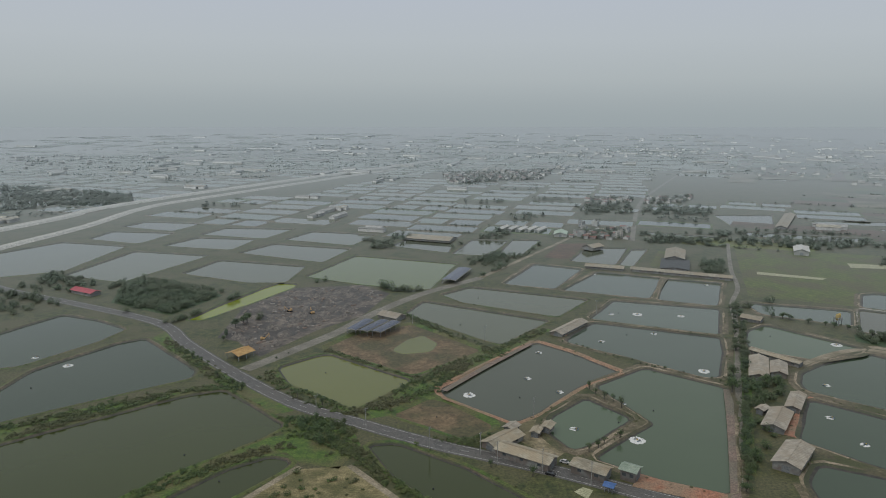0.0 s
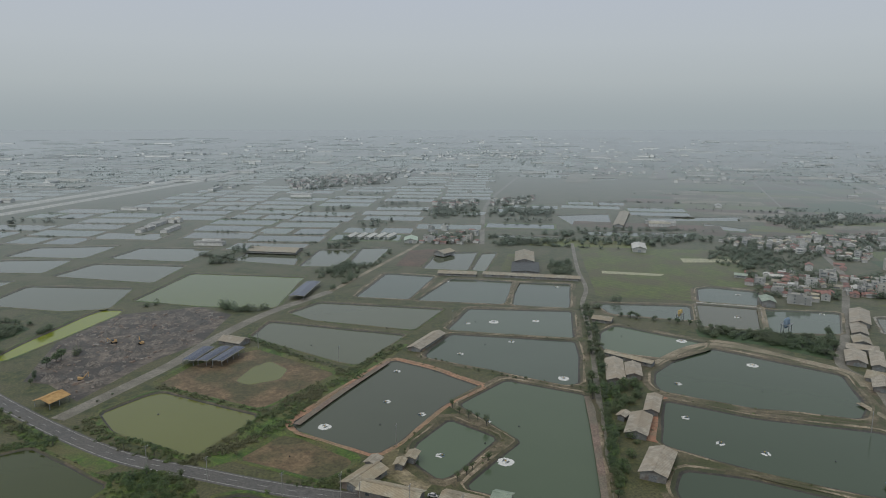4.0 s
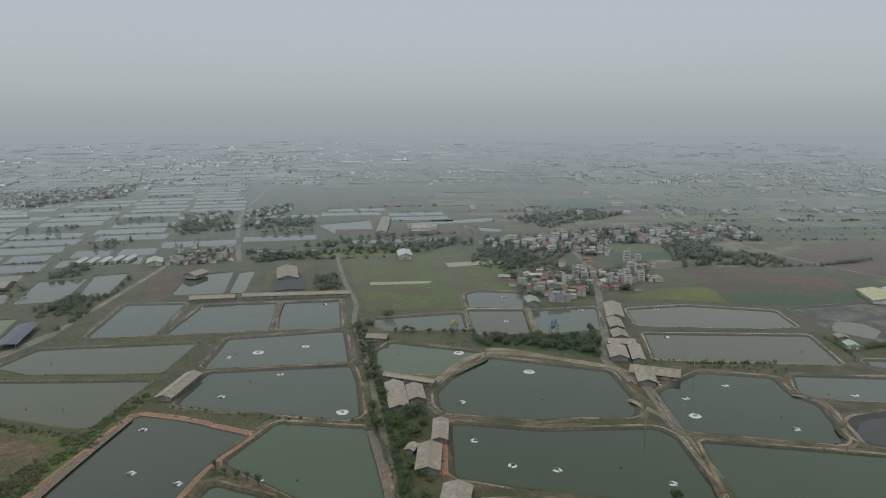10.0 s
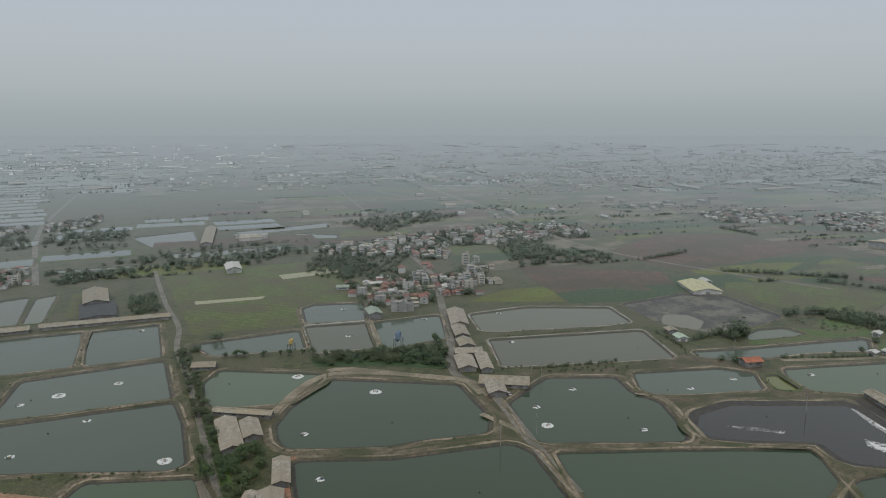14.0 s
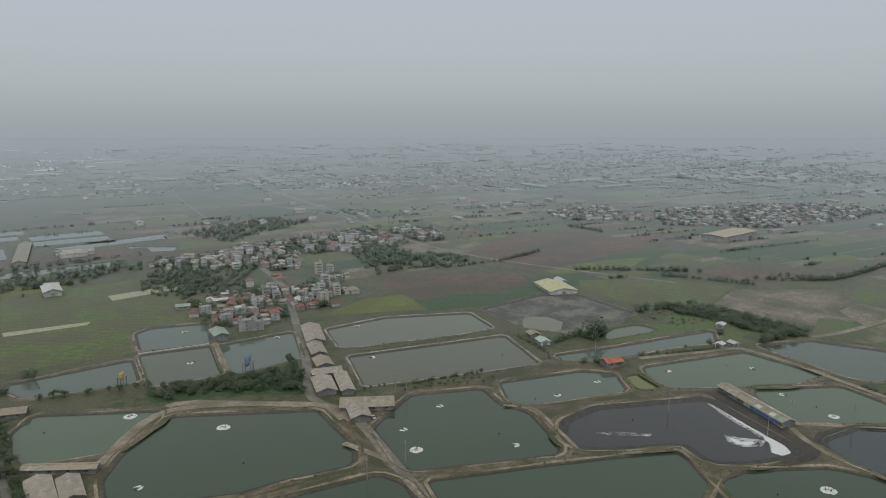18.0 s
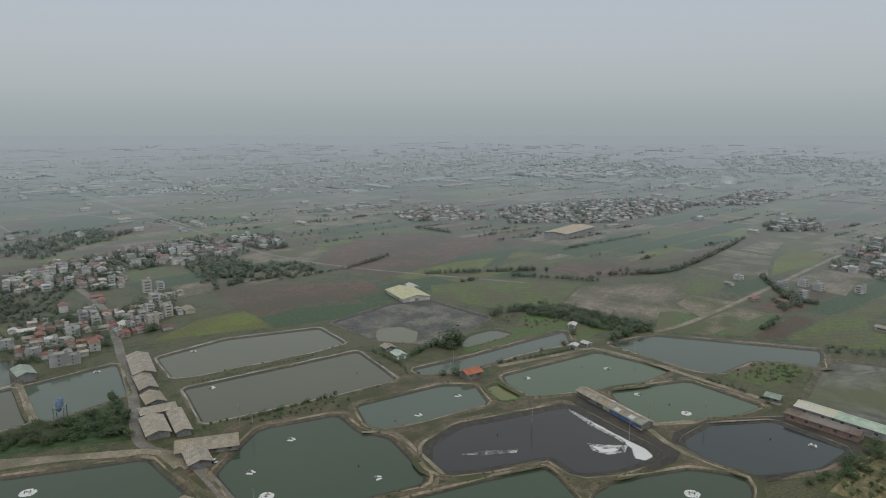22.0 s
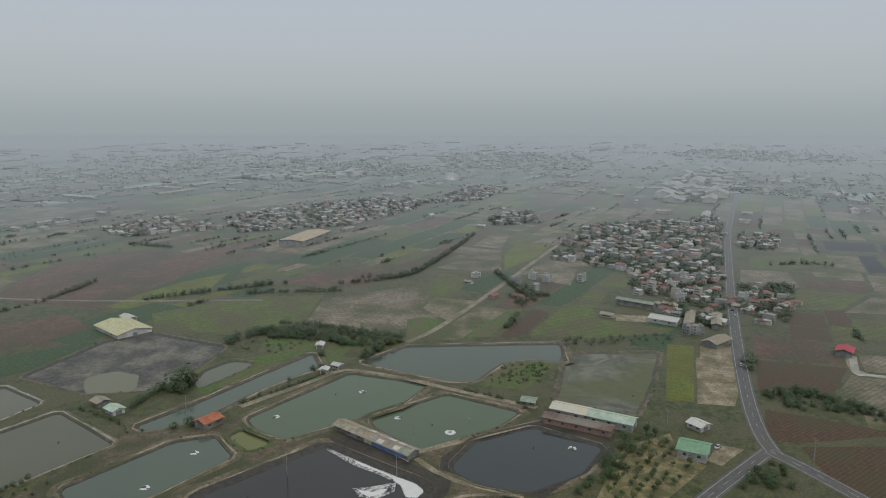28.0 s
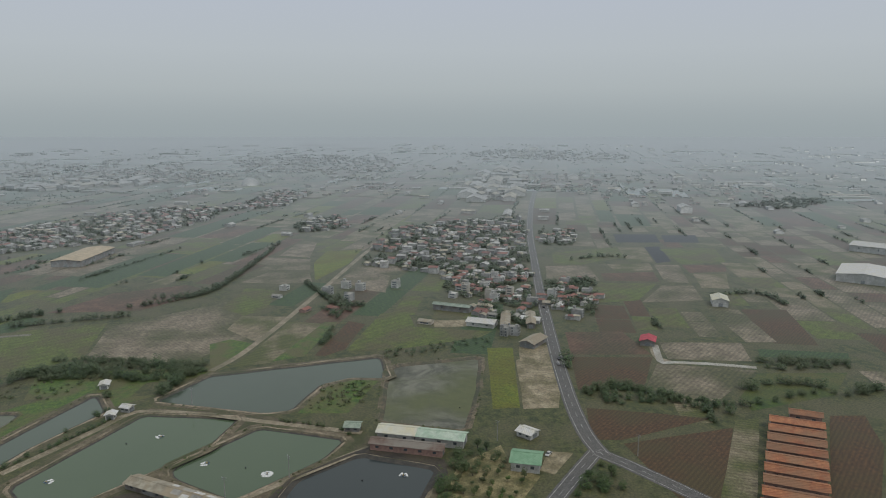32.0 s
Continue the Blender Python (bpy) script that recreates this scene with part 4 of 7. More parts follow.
pond("murk", [(343.5, 163.5), (358.5, 155), (379.5, 126.5), (380, 106.5), (368.5, 103), (351.5, 106), (323, 117), (315, 161.5)], bank=1.2)
pond("ink", [(410, 130), (431, 118.5), (445, 89.5), (423, 60.5), (399, 75.5), (383.5, 101.5), (391.5, 120), (402.5, 130.5)], bank=2.6)
pond("teal", [(457.5, 170.5), (488.5, 132), (464, 94), (448.5, 106), (423.5, 145.5), (449.5, 169)], bank=1.9)
pond("teal", [(459.5, 234), (522, 188), (503.5, 142.5), (475, 157), (435.5, 210.5), (448.5, 228)], bank=1.9)
pond("slate", [(450.5, 287), (481.5, 264.5), (558, 217), (534, 209), (497.5, 237.5), (457, 260), (446.5, 279.5)], bank=2.4)
pond("pale", [(511, 277), (530.5, 276), (547, 265.5), (543, 251), (532, 253.5), (500, 272)])
pond("slate", [(541, 182.5), (571.5, 155.5), (575, 53.5), (539, 56.5), (546, 76), (540, 95.5), (508, 115), (508, 127.5)], bank=2.4)
basin("brown", [(-72.5, 425.5), (-58, 452.5), (-21.5, 474), (15.5, 430.5), (23, 420.5), (-16.5, 380)])
basin("brown", [(-24.5, 327), (-6.5, 346.5), (1.5, 341.5), (23, 316), (22, 311), (10.5, 301)])
basin("ash", [(522, 380.5), (586.5, 360.5), (602, 334.5), (574, 278.5), (545.5, 281), (499, 296), (495, 332)])
basin("silt", [(485, 69.5), (547.5, 52.5), (556, 45), (555, -7.5), (500.5, 14.5), (459, 35), (481, 71)])
pool("olive", [(-31, 421), (-23.5, 442), (-13.5, 450.5), (-2.5, 434.5), (-7.5, 418), (-25, 413.5)])
pool("khaki", [(517.5, 343.5), (524.8, 340.2), (531.3, 331.2), (524.2, 314.2), (505.2, 308.1), (492.8, 308.8), (486.5, 312.3), (489.2, 327.3), (501.6, 336.8)])
field("grass", [(308.5, 744.5), (449, 696.5), (421, 572), (315.5, 513.5), (241, 546.5)])
field("plastic", [(385, 666), (439.5, 652), (434.5, 635.5), (378.5, 648)])
field("plastic", [(284, 631), (333.5, 605.5), (327, 599.5), (280, 621)])
field("lime", [(439, 473.5), (491.5, 478.5), (528.5, 458), (495, 417.5)])
field("crop", [(513, 442), (539.5, 439), (584, 373), (600, 336.5), (528.5, 384.5), (495.5, 411.5)])
pond("algae", [(-179.5, 483.5), (-170, 514), (-159.5, 541.5), (-146, 576.5), (-137.5, 589.5), (-123.5, 586.5), (-125, 572.5), (-140, 539.5), (-153.5, 512.5), (-169.5, 482.5)])
field("crop", [(-253.5, 527.5), (-269, 585), (-261.5, 601.5), (-179.5, 554), (-174.5, 547.5), (-195, 494), (-209.5, 500.5)])
field("scrap", [(-146, 443), (-148.5, 513), (-123, 572), (-68, 581.5), (-42.5, 554), (-58, 491), (-84.5, 458.5), (-109.5, 407), (-131, 435)])
field("orchard", [(-75, 249), (-61.5, 271.5), (-38.5, 275), (-18, 249), (-18.5, 221.5), (-67, 221.5)])
field("brown", [(576, 534), (651.5, 418.5), (614.5, 382.5), (568.5, 419), (514.5, 438.5), (527, 468.5)])
field("brown", [(704, 509.5), (834, 524.5), (917.5, 461), (874.5, 354), (682, 397), (670, 406.5)])
field("grass", [(654, 355.5), (702.5, 302), (709, 231), (630, 234), (598, 281.5), (616.5, 338.5)])
field("ash", [(627, 232.5), (698, 228), (746, 145.5), (638, 133), (592.5, 177)])
field("crop", [(698.5, 410.5), (778, 379.5), (855.5, 325.5), (755, 322.5), (673, 381.5)])
field("lime", [(677.5, 407), (760.5, 367), (797.5, 335), (735, 334), (668.5, 379.5)])
field("brown", [(588.5, -85), (578, -124.5), (528, -116.5), (543, -67)])
field("corn", [(539, -64.5), (523, -114), (480.5, -81), (487.5, -42.5)])
field("ash", [(512, -110), (483.5, -161), (450, -107), (478, -80)])
field("ash", [(548.5, -136), (531.5, -188), (498, -170), (517, -121.5)])
field("corn", [(463.5, -35), (432.5, -90), (424, -32.5), (429, -19.5)])
field("corn", [(420.5, -31.5), (420, -93), (362.5, -41.5), (367.5, -27)])
field("dry", [(426, -99), (426, -113.5), (358.5, -55), (363, -41)])
field("corn", [(417.5, -150), (412, -167.5), (382.5, -147), (344, -102.5), (350, -83.5)])
field("bush", [(452.5, -124), (479.5, -158), (464.5, -210.5), (438.5, -175), (434, -116)])
field("lime", [(572, -19.5), (567, -36), (474, -1.5), (476.5, 13)])
field("sand", [(569, -41), (565, -61.5), (490.5, -33.5), (468, -21), (472, -2.5)])
field("brown", [(805, 239.5), (819.5, 180), (790, 155), (739, 210.5), (752, 281)])
field("corn", [(602.5, -246), (591.5, -280.5), (510.5, -234.5), (523.5, -209)])
field("ash", [(614.5, -223.5), (603, -244), (525, -213), (531.5, -192.5)])
field("crop", [(517, -190), (493, -240.5), (483, -232), (503.5, -180.5)])
field("sand", [(543, -28), (558.5, -57.5), (482.5, -28.5), (478.5, -5.5)])
field("orchard", [(378, 74), (423, 50), (436, 24.5), (417, 27), (403.5, 19), (382.5, 39), (370, 52.5)])
field("earth", [(200, 400), (262, 417), (305, 332), (345, 342), (378, 312), (442, 288), (450, 246), (530, 186), (506, 132), (470, 88), (440, 52), (420, 54), (375, 96), (315, 112), (230, 212), (150, 220), (140, 262), (188, 350)])
field("mire", [(438.5, 192.5), (440, 184.5), (416.5, 158), (393, 132.5), (384, 133.5), (371, 142), (379, 151), (398.5, 156), (421.5, 180)])
field("mire", [(403, 137), (382, 107), (378, 96), (417, 56), (430, 54), (452, 84), (447, 96), (433, 122), (414, 136)])
field("sand", [(408.5, 17), (423.5, 6), (419, -5), (403, 12.5)])
field("paving", [(174, 329), (189, 347.5), (190.5, 345.5), (172.5, 318), (159.5, 300), (154.5, 304.5)])
field("paving", [(78.5, 449), (104.5, 479.5), (106.5, 474), (83, 436.5)])
field("paving", [(74.5, 258), (80.5, 269.5), (111, 256.5), (108.5, 246.5), (99.5, 246.5)])
field("sand", [(31, 300.5), (39.5, 320), (47.5, 318.5), (53, 287), (48.5, 281)])
field("verge", [(-41.5, 325.5), (-16, 364.5), (6, 385), (-1.5, 357), (-23.5, 325), (-38, 319.5)])
field("verge", [(4, 389.5), (22.5, 415), (62.5, 463), (73, 461), (59, 439), (6.5, 373.5)])
field("verge", [(-214, 297.5), (-206.5, 310.5), (-184.5, 329), (-135, 355), (-116.5, 358), (-133.5, 350.5), (-192.5, 314), (-197, 295), (-207, 287)])
field("verge", [(-126, 249), (-111.5, 268.5), (-82.5, 299), (-73, 303.5), (-64.5, 287), (-74, 285), (-92, 272.5), (-108.5, 249)])
field("verge", [(-76, 315), (-61, 322.5), (-43.5, 314), (-36, 292.5), (-43, 272.5), (-60.5, 278), (-68.5, 287)])
field("verge", [(-185, 464.5), (-164.5, 438.5), (-122, 381), (-92, 349), (-73.5, 329.5), (-83.5, 324.5), (-116, 360.5), (-139.5, 385.5), (-188, 443)])
field("verge", [(199.5, 466), (204.5, 466.5), (166, 363.5), (127.5, 267.5), (123, 269.5), (154.5, 352)])
field("verge", [(201, 477), (208, 479.5), (163, 362), (134, 294.5), (131, 296), (154.5, 356)])
field("verge", [(532.5, 284.5), (552.5, 254.5), (576, 219), (571.5, 190.5), (547.5, 199), (515, 241.5), (487.5, 263), (500.5, 274.5)])
field("verge", [(606.5, 255), (594, 197), (588, 151.5), (571.5, 155), (570, 214), (561, 252.5)])
field("verge", [(501, 112), (546.5, 88.5), (534, 62), (493.5, 87)])
field("verge", [(497.5, 247.5), (514.5, 242), (556, 221.5), (548.5, 183.5), (538.5, 205), (493, 232.5)])
field("verge", [(-97.5, 383), (-87, 400), (-76, 413), (-93.5, 389.5), (-82.5, 363), (-44, 331.5), (-46, 327.5), (-84, 360.5)])
field("crop", [(270, 450), (311.5, 431), (352, 415), (316.5, 376.5), (292.5, 409.5), (263, 435)])
field("dry", [(666, 146), (698.5, 134.5), (687, 101), (630, 127)])
field("dry", [(583, 143), (673.5, 100), (660, 77.5), (584, 120.5), (582.5, 140.5)])
field("verge", [(586, 119.5), (663, 76), (660.5, 66), (590.5, 98.5)])
field("corn", [(589, 92.5), (638, 69), (661.5, 58), (649.5, 47.5), (596, 72), (587, 86)])
field("grass", [(593, 71.5), (674.5, 30.5), (673, 9), (632, 14), (605.5, -36), (594.5, -23.5), (586, 42)])
field("grass", [(672.5, 22.5), (721, -1), (717.5, -16), (663.5, 6)])
field("ash", [(781.5, 57.5), (844, 18), (802.5, -6.5), (739, 12.5), (751, 25), (786.5, 39)])
field("ash", [(851, 22.5), (843.5, -31.5), (819.5, -25.5), (815, 12.5)])
field("lime", [(886, 56.5), (944.5, 35.5), (949, -7), (871.5, 22), (802.5, 65.5)])
field("ash", [(864.5, 113.5), (923.5, 90.5), (905.5, 57.5), (852.5, 64)])
field("ash", [(816, 131.5), (851.5, 106.5), (842, 66), (798.5, 69), (798, 97)])
field("grass", [(727, 149.5), (791.5, 128), (774, 101.5), (716.5, 114.5), (699.5, 132.5)])
field("ash", [(936.5, 88.5), (1024, 55.5), (1011, 37), (915.5, 57)])
field("grass", [(649.5, -3.5), (672.5, -14), (662.5, -41.5), (641, -31.5)])
field("sand", [(645, -3), (639, -28.5), (622, -22.5), (627.5, 1)])
field("verge", [(633.5, 157), (641, 144), (626.5, 129), (589.5, 146.5), (586, 156.5)])
field("ash", [(695.5, 158), (701, 145.5), (694, 137), (666.5, 148), (654, 157.5)])
field("brown", [(99.5, 693.5), (126.5, 764.5), (158, 767.5), (125.5, 682.5)])
field("grass", [(194.5, 657.5), (222.5, 724), (234, 724), (200.5, 638.5)])
# the white concrete slab by the road, laid in the netting style
field("plastic", [(51, 254.5), (55, 258), (58.5, 255.5), (55, 249)])
field("grass", [(863.5, -206.5), (874.5, -294), (817, -273), (796, -205.5), (804, -179.5)])
field("dry", [(871, -294), (861.5, -323.5), (787.5, -287.5), (795.5, -262)])
field("grass", [(847.5, -334.5), (837.5, -401.5), (762.5, -358.5), (767.5, -308)])
field("ash", [(799.5, -168.5), (792.5, -212.5), (724.5, -189), (727.5, -136.5)])
field("ash", [(792.5, -215), (790.5, -232), (760.5, -223), (762.5, -206)])
field("dry", [(790.5, -233.5), (780.5, -278), (749.5, -263), (758, -225)])
field("brown", [(752.5, -205.5), (743, -258), (704.5, -240.5), (724, -193.5)])
field("ash", [(773, -278.5), (763, -301.5), (692, -263), (704, -245)])
field("dry", [(725.5, -291), (716, -322), (662.5, -284), (672.5, -262)])
field("ash", [(691, -233.5), (682.5, -260), (635.5, -236.5), (644.5, -183)])
field("grass", [(718.5, -183.5), (699, -233.5), (651, -184), (656, -133)])
field("brown", [(762.5, -304.5), (753, -350.5), (724, -329.5), (728, -290)])
field("net", [(865, -325.5), (863, -344), (783, -306.5), (780, -286.5)])
field("net", [(956, -337.5), (938.5, -388.5), (885, -360.5), (901, -310.5)])
field("net", [(930.5, -392), (918.5, -435), (870.5, -405.5), (884.5, -366.5)])

road("asphalt", 9, [(-480.5, 657), (-365, 572), (-281, 525.5), (-197.5, 476), (-162, 431.5), (-114.5, 377.5), (-75.5, 339), (-38.5, 315), (-6, 295.5), (23, 281.5), (50, 268.5), (79.5, 251.5), (106.5, 237)])
road("lane", 8, [(-113, 385.5), (-91.5, 419), (-69, 456), (-50.5, 497), (-17.5, 552), (32.5, 607.5)])
road("track", 4, [(32.5, 607.5), (61.5, 657.5), (123.5, 764.5), (146, 805.5)])
road("lane", 3, [(116.5, 257), (121.5, 270.5), (154.5, 352), (199, 466), (220, 526), (243.5, 573.5), (266, 645), (310.5, 766)])
road("lane", 5, [(210.5, 783), (298, 1078.5), (393.5, 1305.5), (616, 1779)])
road("lane", 5, [(252.5, 240), (274.5, 279), (309, 335.5), (315.5, 369), (357, 413), (412.5, 475.5), (489.5, 566.5), (540.5, 652)])
road("track", 5, [(209.5, 394.5), (263, 418.5), (309.5, 361), (304.5, 331.5)])
road("asphalt", 8, [(412.5, -16.5), (436.5, -20), (490.5, -37), (608, -81), (794.5, -155), (1077, -273.5), (1498.5, -472.5), (2274, -871)])
road("asphalt", 8, [(417, -15), (402, -22.5), (368, -35.5), (347.5, -43)])
road("asphalt", 7, [(417, -15), (405, -1.5), (385.5, 20), (373, 33.5)])
road("track", 4, [(579.5, 156), (617, 132), (730.5, 79.5), (877.5, 15.5), (971.5, -27)])
road("track", 4, [(563.5, -138), (520, -116.5), (507.5, -128)])
road("track", 5, [(265, 423.5), (277, 417), (307, 359.5), (303, 336.5)])
road("track", 3, [(283, 319), (281, 289.5)])
road("concrete", 4, [(545, -130), (515.5, -115), (512, -119), (503, -139.8), (487.8, -164.5)])
road("track", 3.5, [(473.4, 241.4), (511.9, 206.9), (527.4, 192.2), (515.5, 160.9), (497, 131.4), (468.4, 84.3)])
road("track", 3.5, [(419.8, 146.5), (436.7, 113.9), (452.1, 83.9)])
road("track", 1.6, [(361.9, 277.7), (366.5, 262.3), (352.2, 244.3), (336.5, 226)])
road("track", 2.6, [(413.4, 147.2), (394.2, 131.8), (379.5, 103.1)])
road("track", 4, [(858, 785), (1185, 1396)])
road("lane", 4, [(851.5, 795), (987.5, 1441)])
road("lane", 3, [(738, 976), (974, 1386)])
road("lane", 4, [(693, 278), (712, 529.5), (857.5, 805.5), (1178.5, 1379)])
canal("levee", 14, [(-551, 823.5), (-534.5, 850.5), (-512.5, 938.5), (-448, 1165.5), (-6.5, 1986.5)])
canal("levee", 8, [(-468.5, 695.5), (-466.5, 739), (-444, 875), (-436.5, 1046), (-366.5, 1203.5), (-112.5, 1699)])
road("track", 3, [(351, 490.5), (313, 432)])
road("track", 2.5, [(-76, 248), (-61.5, 271.5), (-59.5, 273)])
road("track", 2.5, [(-39, 275), (-17, 248)])
road("brick", 3.5, [(150.5, 356.5), (138.5, 321.5), (126, 287), (112, 249)])
road("brick", 3, [(0.5, 355), (24.5, 390), (55.5, 432)])

shed("barn", 178.8, 384.2, 34.3, 9.7, 3.2, 67)
shed("barn", 189.0, 381.8, 19.9, 8.4, 3.2, 66)
shed("barn", 176.3, 335.9, 21.7, 6.8, 3.2, 57)
shed("barn", 157.9, 315.4, 23.5, 9.9, 3.2, 56)
shed("barn", 147.5, 278.4, 23.8, 11.0, 4, 51)
shed("lean", 196.6, 402.0, 30.9, 5.5, 3, -54)
shed("barn", 84.6, 460.2, 36.2, 9.0, 2.6, 52)
shed("solar", -55.4, 461.1, 24.7, 7.1, 3.4, 67)
shed("solar", -46.1, 459.1, 26.2, 6.2, 3.4, 63)
shed("solar", -37.7, 456.9, 25.5, 6.8, 3.4, 63)
shed("barn", -36.2, 486.4, 16.8, 11.2, 3.2, -36)
shed("solar", 12.3, 608.4, 48.1, 11.9, 3.6, 72)
shed("black", 214.9, 647.1, 42.5, 24.8, 4, 71)
shed("lean", 227.3, 685.8, 47.2, 18.1, 6, 71)
shed("lean", 35.1, 279.7, 25.2, 8.9, 4, -34)
shed("lean", 60.3, 267.9, 15.1, 7.7, 4, -35)
shed("green", 75.4, 264.6, 6.8, 6.5, 5, -35)
shed("lean", 26.5, 294.8, 18.8, 9.4, 3.2, 45)
shed("tarp", -120.9, 406.4, 12.4, 10.5, 4, 58)
shed("barn", 394.3, 442.1, 38.2, 12.3, 4, 49)
shed("barn", 373.2, 419.5, 24.6, 9.4, 3.2, 52)
shed("lean", 354.5, 396.9, 15.5, 9.8, 4, 54)
shed("barn", 343.8, 384.6, 17.2, 9.4, 4, -38)
shed("barn", 329.0, 373.0, 22.5, 10.9, 3.2, 51)
shed("barn", 337.8, 366.1, 28.9, 7.2, 3.2, 50)
shed("lean", 322.4, 337.0, 27.4, 13.3, 3.2, -52)
shed("barn", 311.0, 333.7, 18.3, 10.0, 3.2, 50)
shed("yellow", 611.9, 359.9, 37.5, 25.0, 3.6, 47)
shed("orange", 450.7, 251.1, 11.1, 8.5, 4, -35)
shed("cream", 457.6, 68.7, 18.6, 10.3, 5, 60)
shed("mint", 447.1, 50.2, 23.6, 10.0, 4.7, 59)
shed("rust", 443.4, 67.7, 34.7, 7.3, 4, 60)
shed("leaf", 413.9, 20.9, 13.1, 12.9, 5, 60)
shed("white", 441.6, 8.2, 8.6, 7.8, 3.2, 32)
shed("red", 548.7, -127.1, 12.9, 9.9, 4, -36)
shed("white", 660.0, -434.4, 55.9, 44.2, 8, -51)
shed("white", 766.8, -559.7, 39.6, 35.1, 8, 30)
shed("tan", 974.4, 289.0, 78.2, 31.1, 7, -17)
shed("cream", 621.1, -240.7, 19.1, 12.7, 6, -32)
shed("white", 365.1, 714.7, 27.8, 14.0, 5, 66)
shed("lean", 442.3, 912.5, 126.5, 12.8, 3.2, 60)
shed("green", 666.8, -25.5, 31.1, 6.7, 5, 50)
shed("white", 621.7, -34.3, 21.4, 11.7, 4, 52)
shed("lean", 621.6, -52.7, 35.5, 6.5, 4, -23)
shed("lean", 618.4, -71.6, 32.5, 6.6, 4, -23)
shed("lean", 570.1, -52.3, 20.5, 10.9, 4, -51)
shed("green", 358.3, 494.4, 17.2, 9.7, 5, 62)
shed("blue", 64.8, 254.7, 3.6, 3.4, 3, -32)
shed("white", 522.7, 203.7, 5.3, 4.9, 3, -8)
shed("white", 530.1, 196.8, 5.7, 4.8, 3, 57)
shed("white", 569.5, 213.1, 7.1, 5.1, 3, -2)
shed("green", 473.5, 87.7, 7.7, 7.1, 3, 68)
shed("mint", 467.5, 304.7, 9, 7, 3, 50)
shed("lean", 477.9, 316.7, 8, 7, 3, 50)
shed("white", 637.2, 366.3, 14, 7, 3.2, 47)
shed("red", -285.5, 554, 26, 9, 3.2, -30)
shed("barn", 155.9, 327.3, 6.5, 4.1, 3, 42)
shed("lean", 215.7, 480.1, 13.4, 9.0, 3, -40)
shed("lean", -13.0, 790.6, 52.8, 24.8, 3, -22)
shed("white", 73.1, 858.2, 26.8, 7.0, 3, 64)
shed("white", 83.9, 854.5, 26.8, 6.9, 3, 64)
shed("white", 94.7, 850.7, 26.9, 6.9, 3, 63)
shed("white", 106.1, 850.5, 27.2, 6.9, 3, 62)
shed("white", 116.9, 846.7, 27.2, 6.9, 3, 61)
shed("mint", 136.4, 816.6, 24.0, 14.6, 4, 78)
shed("lean", 157.2, 735.9, 18.4, 14.1, 4, 39)
shed("lean", 148.8, 642.3, 34.5, 9.7, 3, -21)
shed("lean", 210.1, 617.0, 85.5, 8.6, 3, -25)
shed("lean", 48.5, 308.1, 7.1, 4.5, 3, 62)
shed("lean", 42.4, 302.9, 5.7, 4.0, 3, 65)
shed("barn", 31.4, 305.2, 6.5, 5.1, 4, 53)

# rows of livestock sheds with orange-brown roofs
shed("terracotta", 415.5, -132.5, 15, 7, 5, 50)
for k in range(9):
    shed("terracotta", 408.5 - 8.05 * k, -120.5 + 7.55 * k, 24, 7.6, 5, 50)

# the long shed beside the foamy pond, its roof patched with pale sheets and its wall with blue ones
LONG_SHED = shed("lean", 430.4, 167.1, 50.4, 8.0, 3.2, 48)
for k, (x0, x1, side, skin) in enumerate(((-25.0, -19.5, 1, "green"), (-25.0, -20.0, -1, "grey"), (-19.0, -14.5, -1, "white"), (-18.8, -15.2, 1, "white"), (-14.0, -9.2, 1, "grey"), (-13.0, -8.4, -1, "white"),
                                          (-8.4, -4.6, 1, "white"), (-7.6, -2.2, -1, "grey"), (-3.8, 0.8, 1, "grey"), (1.2, 4.6, -1, "white"))):
    lo, hi = (0.45, 2.88) if k % 3 else (1.6, 3.9), 0.24
    v = [(x0, side * q, 2.82 + 1.28 * (1 - q / 4) + hi + dz) for dz in (0.0, 0.05) for q in lo] + [(x1, side * q, 2.82 + 1.28 * (1 - q / 4) + hi + dz) for dz in (0.0, 0.05) for q in lo]
    part("roof_patch", v, [(0, 1, 5, 4), (2, 6, 7, 3), (0, 2, 3, 1), (4, 5, 7, 6), (0, 4, 6, 2), (1, 3, 7, 5)], ROOF[skin], LONG_SHED, "newer metal sheet patched onto the roof")
for x0, x1, skin in ((-22.0, -15.0, "blue"), (-14.6, -8.0, "blue"), (-7.6, -2.0, "blue"), (-1.6, 3.2, "green")):
    for side in (-1, 1):
        y0, y1 = sorted((side * 3.72, side * 3.80))
        part("wall_panel", *box(x0, y0, 0.3, x1, y1, 2.4), ROOF[skin], LONG_SHED, "painted tarpaulin panel on the wall")

set_house(0, 520.1, 544.4, 142)
set_house(0, 502.7, 519.0, 232)
set_house(6, 547.0, 576.6, 142)
set_house(0, 559.2, 573.3, 322)
set_house(0, 468.7, 523.2, 52)
set_house(1, 381.8, 493.6, 232)
set_house(1, 387.2, 488.4, 232)
set_house(1, 459.4, 556.2, 322)
set_house(0, 430.3, 534.9, 232)
set_house(7, 412.7, 497.2, 232)
set_house(7, 475.1, 593.1, 232)
set_house(3, 418.4, 551.3, 52)
set_house(3, 433.7, 559.0, 232)
set_house(3, 410.8, 589.5, 142)
set_house(3, 507.3, 587.1, 232)
set_house(3, 514.7, 600.7, 322)
set_house(2, 521.0, 662.9, 142)
set_house(2, 529.4, 706.1, 52)
set_house(2, 539.3, 627.4, 232)
set_house(2, 622.5, 715.6, 142)
